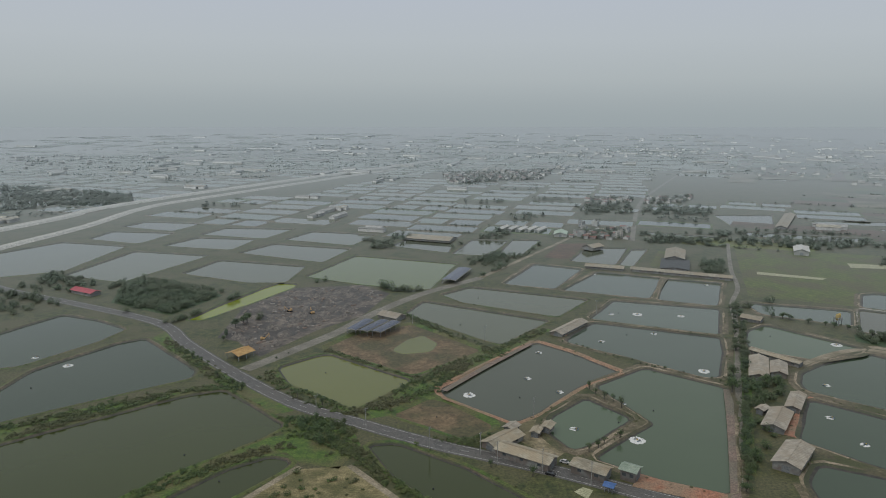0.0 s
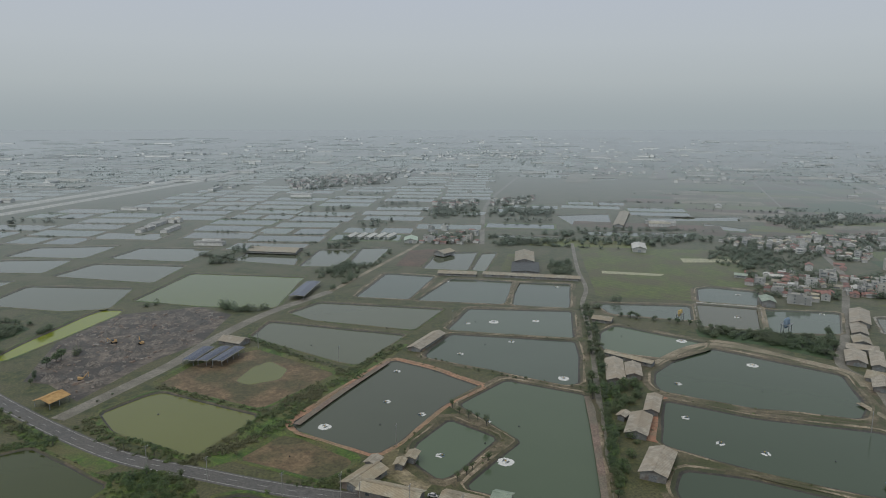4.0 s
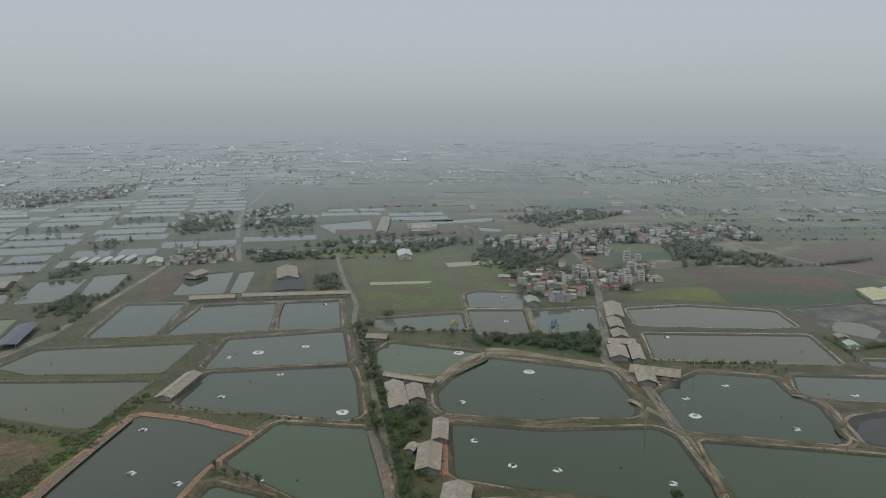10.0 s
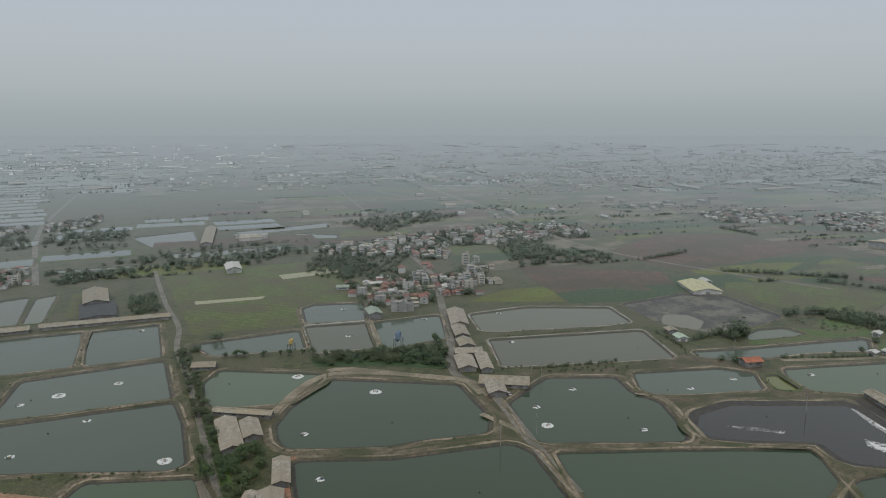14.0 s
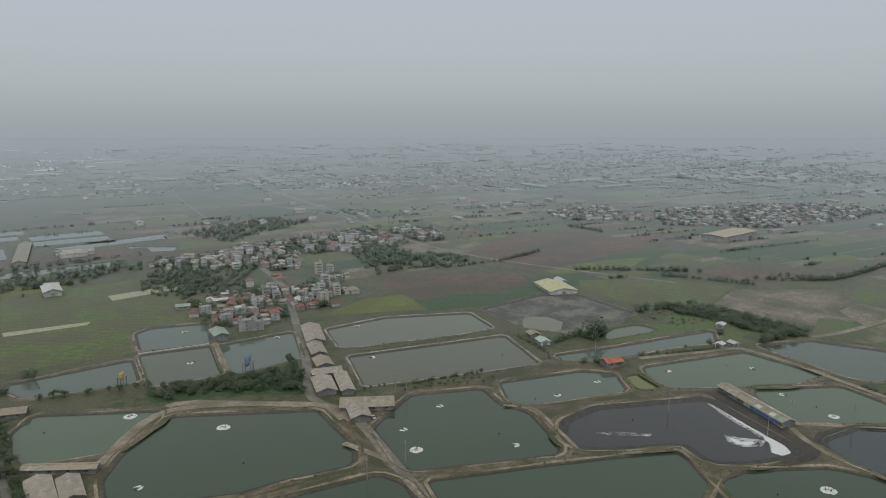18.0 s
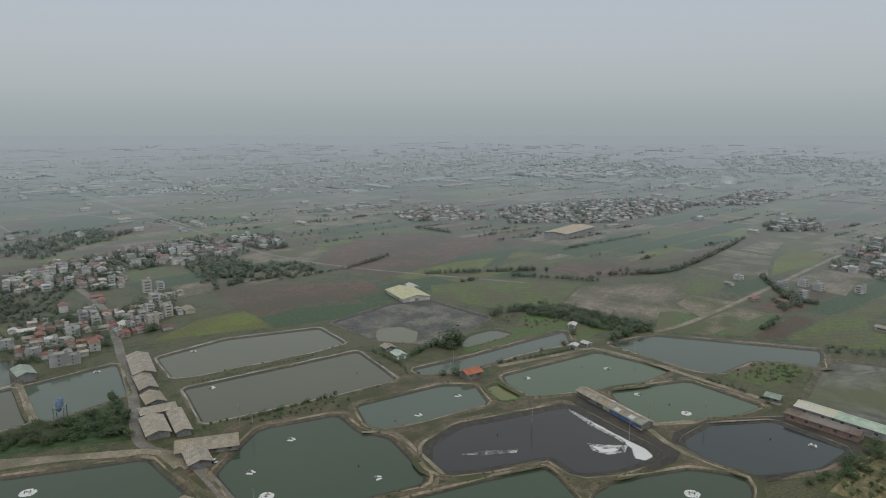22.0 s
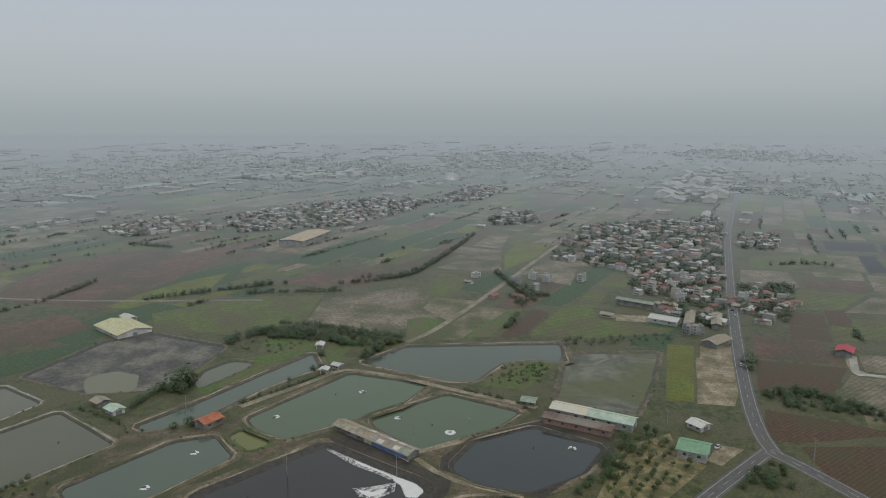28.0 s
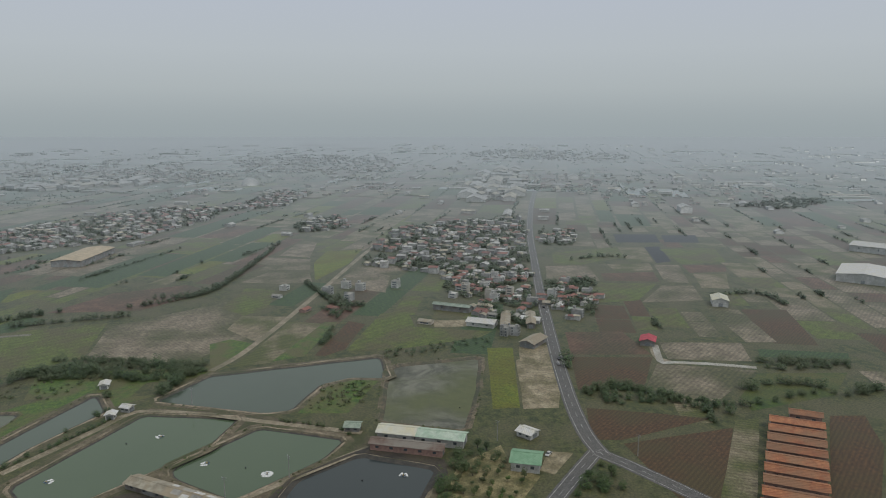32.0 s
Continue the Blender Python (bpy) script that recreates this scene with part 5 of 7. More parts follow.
set_house(9, 394.1, 579.2, 142)
set_house(4, 402.6, 519.9, 142)
set_house(5, 508.0, 500.7, 52)
set_house(8, 456.6, 514.5, 232)
set_house(3, 443.8, 502.1, 52)
set_house(3, 452.8, 497.8, 322)
set_house(5, 412.6, 552.9, 142)
set_house(1, 474.7, 565.4, 52)
set_house(4, 545.6, 647.1, 232)
set_house(5, 588.8, 655.6, 142)
set_house(2, 608.9, 749.1, 322)
set_house(6, 677.4, 722.7, 52)
set_house(6, 678.5, 704.6, 232)
set_house(2, 774.8, 95.8, 322)
set_house(4, 749.0, 104.2, 232)
set_house(0, 766.2, 42.4, 142)
set_house(0, 754.6, 31.4, 142)
set_house(1, 721.0, 47.3, 232)
set_house(1, 748.9, 61.3, 322)
set_house(3, 698.7, 86.1, 142)
set_house(3, 697.1, 64.8, 52)
set_house(0, 755.7, -0.7, 52)
set_house(1, 595.5, -41.9, 232)
set_house(1, 594.2, -47.4, 322)
set_house(6, 693.2, -66.6, 142)
set_house(0, 726.4, -75.1, 142)
set_house(6, 694.4, -86.0, 232)
set_house(5, 638.9, 4.1, 52)
set_house(2, 705.9, -38.9, 232)
set_house(4, 632.9, -65.5, 142)
set_house(8, 620.2, -72.5, 52)
set_house(5, 660.5, -107.0, 52)
set_house(2, 691.3, -131.9, 232)
set_house(9, 636.9, -117.3, 52)
set_house(3, 802.6, -140.0, 232)
set_house(3, 781.0, -138.2, 142)
set_house(4, 717.3, -112.0, 142)
set_house(1, 172.6, 879.8, 322)
set_house(0, 190.4, 882.0, 232)
set_house(7, 218.6, 855.5, 142)
set_house(4, 201.6, 829.7, 142)
set_house(2, 271.7, 1158.3, 52)
set_house(0, 293.8, 1135.8, 52)
set_house(2, 388.9, 1164.1, 232)
set_house(8, 245.4, 1124.1, 232)
set_house(2, 331.7, 1137.4, 322)
set_house(1, 419.3, 769.6, 52)
set_house(8, 378.4, 738.7, 322)

town("loose", [(749, 727.5), (833, 641.5), (771, 575), (671, 625.5)])
town("loose", [(736, -139), (724.5, -176.5), (614, -125.5), (629, -96.5)])
town("loose", [(1007.5, -256), (993.5, -303.5), (894, -248), (912, -216)])
town("dense", [(1174, 444), (1403.5, 259.5), (1375, 127), (1229.5, 173), (1089, 254.5), (1035.5, 387.5)])
town("dense", [(1072.5, 585.5), (1176, 524), (1068, 411), (1004.5, 520)])
town("loose", [(1165, 54), (1225, -22), (1108, -21), (1084.5, 53)])
town("works", [(1326, -260.5), (1884, -484.5), (2059.5, -678), (1363, -388.5)])
town("loose", [(161, 855.5), (225, 853.5), (203, 785.5), (152, 796.5)])
town("loose", [(233, 1149.5), (310, 1160), (284, 1083.5), (216, 1068.5)])
town("loose", [(323, 1155.5), (417.5, 1187), (376, 1100), (308, 1088.5)])
town("loose", [(-5, 1584), (262.5, 1699), (203, 1460), (17.5, 1383.5)])
town("works", [(1909.5, 613), (2083, 350), (1824, 296.5), (1758, 548)])
town("dense", [(1335, 137), (1619.5, 52.5), (1561.5, -24.5), (1373, 47)])
town("loose", [(431.5, 581), (481, 589.5), (492, 577.5), (422.5, 493.5), (394.5, 496), (370.5, 518), (384, 552.5)])
town("loose", [(482.5, 550.5), (560.5, 561), (496.5, 503), (448.5, 486.5), (435.5, 496)])
town("loose", [(478.5, 755.5), (549.5, 744), (649, 746.5), (747, 681), (670.5, 615.5), (607, 652), (535.5, 609), (517, 655), (487.5, 712.5)])
town("dense", [(920, -8), (893.5, -46), (878.5, -106), (1092, -271.5), (585.5, -66), (624, -56.5), (658.5, -42.5), (691.5, -58.5), (715, -34), (789.5, -59.5), (821.5, -28.5), (859.5, 10)])
town("loose", [(933.5, -10.5), (1086.5, -94.5), (1113.5, -184), (1148.5, -288), (982.5, -222), (878.5, -106)])

# big pale halls of the works along the road
for x, y, l, w, h, kind in (
    (1431, -302, 70, 34, 7, "white"),
    (1359, -290, 46, 26, 6, "white"),
    (1580, -371, 80, 24, 7, "white"),
    (1528, -390, 60, 22, 7, "tan"),
    (1666, -449, 110, 30, 8, "tan"),
    (1428, -398, 60, 40, 7, "tan"),
    (1360, -359, 70, 22, 6, "tan"),
    (1877, -499, 70, 30, 7, "white"),
    (1970, -582, 90, 36, 8, "tan"),
    (1999, -635, 60, 30, 7, "white"),
    (1821, -584, 50, 24, 7, "grey"),
    (1656, -493, 50, 30, 8, "grey"),
    (1158, -272, 60, 12, 5, "white"),
    (1738, -649, 44, 16, 5, "tan"),
    (1703, -663, 34, 24, 8, "white"),
    (1561, -552, 40, 16, 4, "grey"),
    (1115, -558, 34, 18, 9, "white"),
    (1203, -523, 24, 12, 5, "white"),
    (3287, -640, 160, 30, 7, "white"),
    (3471, -854, 200, 34, 7, "white"),
    (3149, -1208, 180, 40, 7, "white"),
):
    far_house(x, y, l, w, h, -25, kind)

# ---- distant ponds, farmland and towns ----
def blocked(x, y, gap=0.0, roads=True):
    if any(inside(x, y, loop) for loop in HOLES) or any(inside(x, y, loop) for loop in PLOTS) or any(inside(x, y, loop) for loop in TOWNS):
        return True
    return roads and near_road(x, y, 4.0 + gap)


FAR_LEVEL, FAR_SHEETS = [0], collections.defaultdict(list)


def far_pond(x, y, l, w, turn, style):
    FAR_LEVEL[0] = (FAR_LEVEL[0] + 1) % 23
    up = 0.007 * FAR_LEVEL[0]
    c, s = math.cos(radians(turn)), math.sin(radians(turn))

    def put(p, q, z):
        return (x + c * p - s * q, y + s * p + c * q, z)

    loops = []
    for grow, z in ((2.2, 0.0), (1.2, 0.7 + up), (-0.6, 0.7 + up), (-2.0, 0.1)):
        a, b = l / 2 + grow, w / 2 + grow
        loops.append([put(-a, -b, z), put(a, -b, z), put(a, b, z), put(-a, b, z)])
    a, b = l / 2 - 1.4, w / 2 - 1.4
    dyke, skin = band(loops), rng.choice((RIM, RIM_GREEN, RIM))
    surface = [put(-a, -b, 0.3 + up), put(a, -b, 0.3 + up), put(a, b, 0.3 + up), put(-a, b, 0.3 + up)], [(0, 1, 2, 3)]
    if math.hypot(x - 60, y - 90) > 1250:
        FAR_SHEETS[skin.name].append(dyke)
        FAR_SHEETS[WATER[style].name].append(surface)
    else:
        thing = tagged(new("fish_pond"), "distant pale fish pond within a low dyke", "pond", "fish ponds")
        part("dyke", *dyke, skin, thing)
        part("water", *surface, WATER[style], thing)
    if rng.random() < 0.75:
        side, k = rng.choice((-1, 1)), rng.randint(3, 16)
        for _ in range(k):
            p = rng.uniform(-0.5, 0.5) * l
            TREE_SPOTS.append((*put(p, side * (w / 2 + 1.8), 0)[:2], rng.uniform(0.7, 1.9)))


TREE_SPOTS, PATCH = [], {k: ([], []) for k in ("grass", "lime", "crop", "brown", "ash", "dry", "corn")}


def pond_country(cx, cy, turn, nu, nv, du, dv, within):
    """Rows of fish ponds on a skewed grid."""
    c, s = math.cos(radians(turn)), math.sin(radians(turn))
    for i in range(nu):
        for j in range(nv):
            u, v = (i - nu / 2) * du + rng.uniform(-9, 9), (j - nv / 2) * dv + (i % 2) * dv * 0.3
            x, y = cx + c * u - s * v, cy + s * u + c * v
            if not within(x, y) or blocked(x, y, 6) or any(blocked(x + a, y + b, 2) for a, b in ((30, 0), (-30, 0), (0, 22), (0, -22))):
                continue
            chance = rng.random()
            if chance < 0.62:
                far_pond(x, y, du - rng.uniform(5, 12), dv - rng.uniform(5, 9), turn + rng.uniform(-3, 3), rng.choice(("slate", "slate", "teal", "pale")))
            elif chance < 0.82:
                far_pond(x - c * du / 4, y - s * du / 4, du / 2 - 6, dv - 7, turn, "teal")
                far_pond(x + c * du / 4, y + s * du / 4, du / 2 - 6, dv - 7, turn, "slate")
            elif chance < 0.90:
                for _ in range(rng.randint(1, 3)):
                    far_house(x + rng.uniform(-25, 25), y + rng.uniform(-15, 15), rng.uniform(18, 45), rng.uniform(8, 12), 4, turn + rng.choice((0, 90)), rng.choice(("white", "tan", "grey")))
            else:
                for _ in range(14):
                    TREE_SPOTS.append((x + rng.uniform(-30, 30), y + rng.uniform(-18, 18), rng.uniform(2, 4)))


pond_country(-60, 1300, -17, 12, 24, 92, 50, lambda x, y: x > -430 + (y - 850) * 0.42 and x < 210 + (y - 850) * 0.36 and y > 760 and y < 1850)
pond_country(-700, 1350, -17, 9, 20, 100, 56, lambda x, y: x < -560 + (y - 850) * 0.42 and y > 760 and y < 2000)
pond_country(380, 980, -22, 9, 9, 95, 46, lambda x, y: 230 < x < 560 and 800 < y < 1110)


def farmland(cx, cy, turn, reach, within, long=(60, 190), deep=(22, 58), nearest=560, z0=0.02, kinds=("ash", "ash", "brown", "brown", "grass", "grass", "grass", "crop", "crop", "dry", "corn", "lime"), most=3600):
    """A patchwork of fields, joined by kind of crop."""
    c, s = math.cos(radians(turn)), math.sin(radians(turn))
    v, edge = -reach, 2.0 if deep[1] > 40 else 0.9
    while v < reach:
        dv = rng.uniform(*deep)
        u = -reach
        while u < reach:
            du = rng.uniform(*long)
            a, b = u + du / 2, v + dv / 2
            x, y = cx + c * a - s * b, cy + s * a + c * b
            d = math.hypot(x - 60, y - 90)
            if nearest < d < most and within(x, y) and not blocked(x, y, 2) and not any(blocked(x + p, y + q, 0, False) for p, q in ((du / 3, 0), (-du / 3, 0), (0, dv / 3), (0, -dv / 3))):
                kind = rng.choice(kinds)
                verts, faces = PATCH[kind]
                k, z = len(verts), z0 + rng.uniform(0, 0.010)
                for p, q in ((u + edge, v + edge), (u + du - edge, v + edge), (u + du - edge, v + dv - edge), (u + edge, v + dv - edge)):
                    verts.append((cx + c * p - s * q, cy + s * p + c * q, z))
                faces.append((k, k + 1, k + 2, k + 3))
                if rng.random() < (0.26 if d < 900 else 0.30):
                    mid = rng.random()
                    for _ in range(rng.randint(4, 30) if d < 900 else rng.randint(8, 26)):
                        f = mid + rng.gauss(0, 0.3 if d > 900 else 0.12)
                        p, q = u + du * f, v + rng.uniform(-1.5, 1.5)
                        TREE_SPOTS.append((cx + c * p - s * q, cy + s * p + c * q, rng.uniform(0.9, 2.2)))
                if d > 1000 and rng.random() < 0.10:
                    far_house(x, y, rng.uniform(9, 24), rng.uniform(7, 11), rng.uniform(3, 4.5), turn + rng.choice((0, 90)), rng.choice(("white", "white", "tan", "grey")))
            u += du
        v += dv


farmland(1200, 500, -26, 2900, lambda x, y: (y < 1.35 * x + 330 or y > 1900) and not (y < -0.42 * x + 130 and x > 430 and math.hypot(x - 60, y - 90) < 1120),
         kinds=("ash", "ash", "ash", "brown", "brown", "grass", "grass", "crop", "crop", "dry", "dry", "corn", "lime"))
# smaller plots that fill the land east of the big road and north-east of the ponds
farmland(640, -150, -24, 520, lambda x, y: y < -0.42 * x + 130 and x > 430, (26, 72), (16, 34), 400, 0.006, ("ash", "ash", "ash", "dry", "brown", "corn", "dry", "grass"), 1150)
farmland(820, 330, -30, 520, lambda x, y: y > -0.42 * x + 170 and x > 590, (30, 95), (14, 30), 480, 0.006, ("ash", "ash", "brown", "brown", "grass", "crop", "lime", "dry", "grass"), 1250)


def far_country():
    """The hazy plain beyond two kilometres: ponds and plots as thin sheets, belts of trees, long halls and hamlets."""
    for _ in range(3000):
        head, d = radians(rng.uniform(-42, 146)), 1 / rng.uniform(1 / 3900, 1 / 1500)
        x, y = 60 + d * math.sin(head), 90 + d * math.cos(head)
        wet = head < radians(22)
        if blocked(x, y, 10):
            continue
        turn = (-17 if wet else -26) + rng.choice((0, 0, 90)) + rng.uniform(-3, 3)
        c, s = math.cos(radians(turn)), math.sin(radians(turn))
        l, w, z, pick = rng.uniform(60, 210), rng.uniform(24, 62), rng.uniform(0.08, 0.5), rng.random()
        corners = [(x + c * p * l / 2 - s * q * w / 2, y + s * p * l / 2 + c * q * w / 2, z) for p, q in ((-1, -1), (1, -1), (1, 1), (-1, 1))]
        if pick < (0.46 if wet else 0.07):
            FAR_SHEETS[WATER[rng.choice(("pale", "slate", "pale"))].name].append((corners, [(0, 1, 2, 3)]))
        elif pick < 0.60:
            verts, faces = PATCH[rng.choice(("crop", "grass", "brown", "ash", "dry", "crop"))]
            k = len(verts)
            verts += corners
            faces.append((k, k + 1, k + 2, k + 3))
        elif pick < 0.86:
            for _ in range(rng.randint(6, 20)):
                f, g = rng.uniform(-0.6, 0.6) * l, rng.gauss(0, 5)
                TREE_SPOTS.append((x + c * f - s * g, y + s * f + c * g, rng.uniform(1.3, 2.8)))
        elif pick < 0.95 or wet:
            if wet and rng.random() < 0.6:
                continue
            far_house(x, y, rng.uniform(26, 95), rng.uniform(8, 14), rng.uniform(2.4, 3.6), turn, rng.choice(("white", "white", "tan", "grey")))
        else:
            for _ in range(rng.randint(5, 14)):
                far_house(x + rng.gauss(0, 45), y + rng.gauss(0, 28), rng.uniform(7, 13), rng.uniform(5, 8), rng.choice((2.8, 3, 3.4, 5.6)), turn + rng.choice((0, 90)), rng.choice(("white", "white", "tile", "grey", "tan")))


far_country()
for kind, (verts, faces) in PATCH.items():
    tagged(part("farmland", verts, faces, FIELD[kind]), FIELD_LABEL[kind] + " plots on the plain", "field", "", "stuff")

# far settlements as scattered rows of houses
def settlement(cx, cy, rx, ry, n, big=0.1):
    big = big * 0.35
    for _ in range(n * 4):
        a, r = rng.uniform(0, math.tau), math.sqrt(rng.random())
        x, y = cx + math.cos(a) * r * rx, cy + math.sin(a) * r * ry
        if rng.random() < big:
            far_house(x, y, rng.uniform(15, 36), rng.uniform(9, 15), rng.uniform(3, 4.5), 52 + rng.choice((0, 90)), rng.choice(("white", "white", "tan")))
        else:
            far_house(x, y, rng.uniform(6, 12), rng.uniform(5, 8), rng.choice((2.4, 2.6, 3, 4.2)), 52 + rng.choice((0, 90)) + rng.uniform(-8, 8), rng.choice(("white", "tile", "grey", "white", "tan", "tile")))
        for _ in range(rng.choice((1, 1, 2))):
            TREE_SPOTS.append((x + rng.uniform(-15, 15), y + rng.uniform(-15, 15), rng.uniform(1.2, 2.6)))


settlement(1500, 1000, 330, 260, 26)
settlement(2300, 900, 500, 420, 75, 0.12)
settlement(2500, -150, 450, 260, 90, 0.3)
settlement(2100, 330, 260, 200, 70, 0.2)
settlement(2700, -1050, 400, 300, 80, 0.2)
settlement(900, 2300, 600, 250, 26, 0.2)
settlement(-200, 2500, 700, 200, 8, 0.25)
settlement(-1100, 1900, 350, 300, 8, 0.2)
settlement(1500, -700, 350, 220, 30, 0.2)
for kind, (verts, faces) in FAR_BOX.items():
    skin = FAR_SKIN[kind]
    label = {"white": "distant white metal roofs", "tile": "distant dull red tiled roofs", "grey": "distant flat cement roofs", "tan": "distant tan roofs of houses and halls", "wall": "haze-toned grey cement walls of distant houses", "pale_wall": "haze-toned white plastered walls of distant houses"}[kind]
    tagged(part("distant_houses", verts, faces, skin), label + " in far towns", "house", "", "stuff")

for skin, pieces in FAR_SHEETS.items():
    wet = skin.startswith("water")
    tagged(part("far_ponds" if wet else "far_dykes", *joined(*pieces), bpy.data.materials[skin]), "far fish ponds in the haze" if wet else "low earth dykes round far fish ponds", "pond" if wet else "dyke", "", "stuff")

# ---- ground sheet with the ponds cut out ----
def build_ground():
    size = 6500.0
    verts = [Vector((-size, -size)), Vector((size, -size)), Vector((size, size)), Vector((-size, size))]
    edges = [(0, 1), (1, 2), (2, 3), (3, 0)]
    for loop in HOLES:
        k = len(verts)
        verts += [Vector(p) for p in loop]
        edges += [(k + i, k + (i + 1) % len(loop)) for i in range(len(loop))]
    vs, _, fs, _, _, _ = geometry.delaunay_2d_cdt(verts, edges, [], 0, 1e-4)
    v = np.array([(p.x, p.y) for p in vs])
    f = np.array([tuple(t) for t in fs])
    mid = v[f].mean(1)
    keep = np.ones(len(f), bool)
    for loop in HOLES:
        a = np.array(loop)
        b = np.roll(a, -1, 0)
        box_hit = (mid[:, 0] > a[:, 0].min()) & (mid[:, 0] < a[:, 0].max()) & (mid[:, 1] > a[:, 1].min()) & (mid[:, 1] < a[:, 1].max())
        for i in np.nonzero(box_hit)[0]:
            x, y = mid[i]
            cross = ((a[:, 1] > y) != (b[:, 1] > y)) & (x < (b[:, 0] - a[:, 0]) * (y - a[:, 1]) / np.where(b[:, 1] == a[:, 1], 1e-9, b[:, 1] - a[:, 1]) + a[:, 0])
            if cross.sum() % 2:
                keep[i] = False
    faces = [t if (v[t[1]][0] - v[t[0]][0]) * (v[t[2]][1] - v[t[0]][1]) - (v[t[1]][1] - v[t[0]][1]) * (v[t[2]][0] - v[t[0]][0]) > 0 else t[::-1] for t in f[keep]]
    ob = part("ground", [(x, y, 0.0) for x, y in v], [tuple(int(i) for i in t) for t in faces], GROUND)
    tagged(ob, "flat plain of weedy earth that reaches the horizon", "ground", "", "structure")


build_ground()

# ---- trees, hedges and weeds ----
def leaf_cloud(rnd, n, rx, ry, rz, z0, size, flat=0.55):
    """Many small leaf faces in an uneven, gappy crown."""
    lobes = [(rnd.uniform(-0.5, 0.5) * rx, rnd.uniform(-0.5, 0.5) * ry, rnd.uniform(-0.35, 0.45) * rz, rnd.uniform(0.42, 0.7)) for _ in range(6)]
    verts, faces = [], []
    for _ in range(n):
        lx, ly, lz, lr = rnd.choice(lobes)
        d = Vector((rnd.gauss(0, 1), rnd.gauss(0, 1), rnd.gauss(0, 1))).normalized()
        r = lr * (0.45 + 0.68 * rnd.random())
        p = Vector((lx + d.x * rx * r, ly + d.y * ry * r, z0 + lz + d.z * rz * r))
        nrm = (d * (1 - flat) + Vector((rnd.gauss(0, 0.35), rnd.gauss(0, 0.35), flat * 1.6))).normalized()
        a = nrm.orthogonal().normalized()
        b = nrm.cross(a)
        w = rnd.uniform(0, math.tau)
        u, v = a * math.cos(w) + b * math.sin(w), b * math.cos(w) - a * math.sin(w)
        s = size * rnd.uniform(0.6, 1.3)
        k = len(verts)
        verts += [p - u * s, p + v * s * 0.6, p + u * s, p - v * s * 0.6]
        faces.append((k, k + 1, k + 2, k + 3))
    return verts, faces


def tube(points, sides=6):
    """A tapered limb through (x, y, z, radius) points."""
    loops = []
    for x, y, z, r in points:
        loops.append([(x + r * math.cos(math.tau * i / sides), y + r * math.sin(math.tau * i / sides), z) for i in range(sides)])
    return band(loops)


def tree_proto(kind, seed, h, r, leaf, n, foliage, label):
    rnd = random.Random(seed)
    thing = tagged(new(kind), label, "tree" if kind != "shrub" else "shrub", "trees and shrubs")
    lean = rnd.uniform(-0.1, 0.1) * h
    limbs = [tube([(0, 0, 0, 0.05 * h), (lean * 0.4, 0, h * 0.3, 0.036 * h), (lean, 0.02 * h, h * 0.7, 0.014 * h)])]
    for k in range(4):
        a = math.tau * (k + rnd.random()) / 4
        limbs.append(tube([(lean * 0.4, 0, h * 0.28, 0.022 * h), (lean * 0.5 + math.cos(a) * r * 0.4, math.sin(a) * r * 0.4, h * 0.52, 0.012 * h), (lean * 0.6 + math.cos(a) * r * 0.7, math.sin(a) * r * 0.7, h * 0.7, 0.005 * h)], 5))
    part("trunk", *joined(*limbs), BARK, thing, "forked brown trunk")
    part("crown", *leaf_cloud(rnd, n, r, r, h * 0.36, h * 0.62, leaf), foliage, thing, "uneven leafy crown")
    return thing


TREES = {
    "tree": [tree_proto("tree", 1, 6.0, 2.7, 0.28, 882, LEAF, "broad dark green tree beside a pond dyke"), tree_proto("tree", 2, 5.0, 2.2, 0.26, 756, LEAF, "rounded dark green tree among sheds")],
    "street": [tree_proto("tree", 3, 5.0, 1.8, 0.18, 462, LEAF, "small roadside tree with a thin trunk"), tree_proto("tree", 4, 4.2, 1.5, 0.17, 420, LEAF, "young roadside tree with a sparse crown")],
    "hedge": [tree_proto("tree", 5, 4.2, 2.3, 0.26, 672, LEAF, "bushy green tree in a hedge row"), tree_proto("tree", 6, 3.4, 2.0, 0.25, 588, LEAF, "low bushy tree in a hedge row")],
    "shrub": [tree_proto("shrub", 7, 1.9, 1.1, 0.17, 315, LEAF, "low dark shrub on a pond dyke"), tree_proto("shrub", 8, 1.4, 0.9, 0.16, 252, LEAF, "small shrub on a pond dyke")],
    "palm": [tree_proto("tree", 9, 3.4, 1.3, 0.22, 273, LEAF_DRY, "small yellowish orchard tree in a row")],
    "citrus": [tree_proto("tree", 10, 2.2, 1.1, 0.20, 420, LEAF_DRY, "round citrus tree on sandy ground")],
}
TREE_LEFT = {k: list(v) for k, v in TREES.items()}
TREE_COUNT = [0]
LUMPS = []


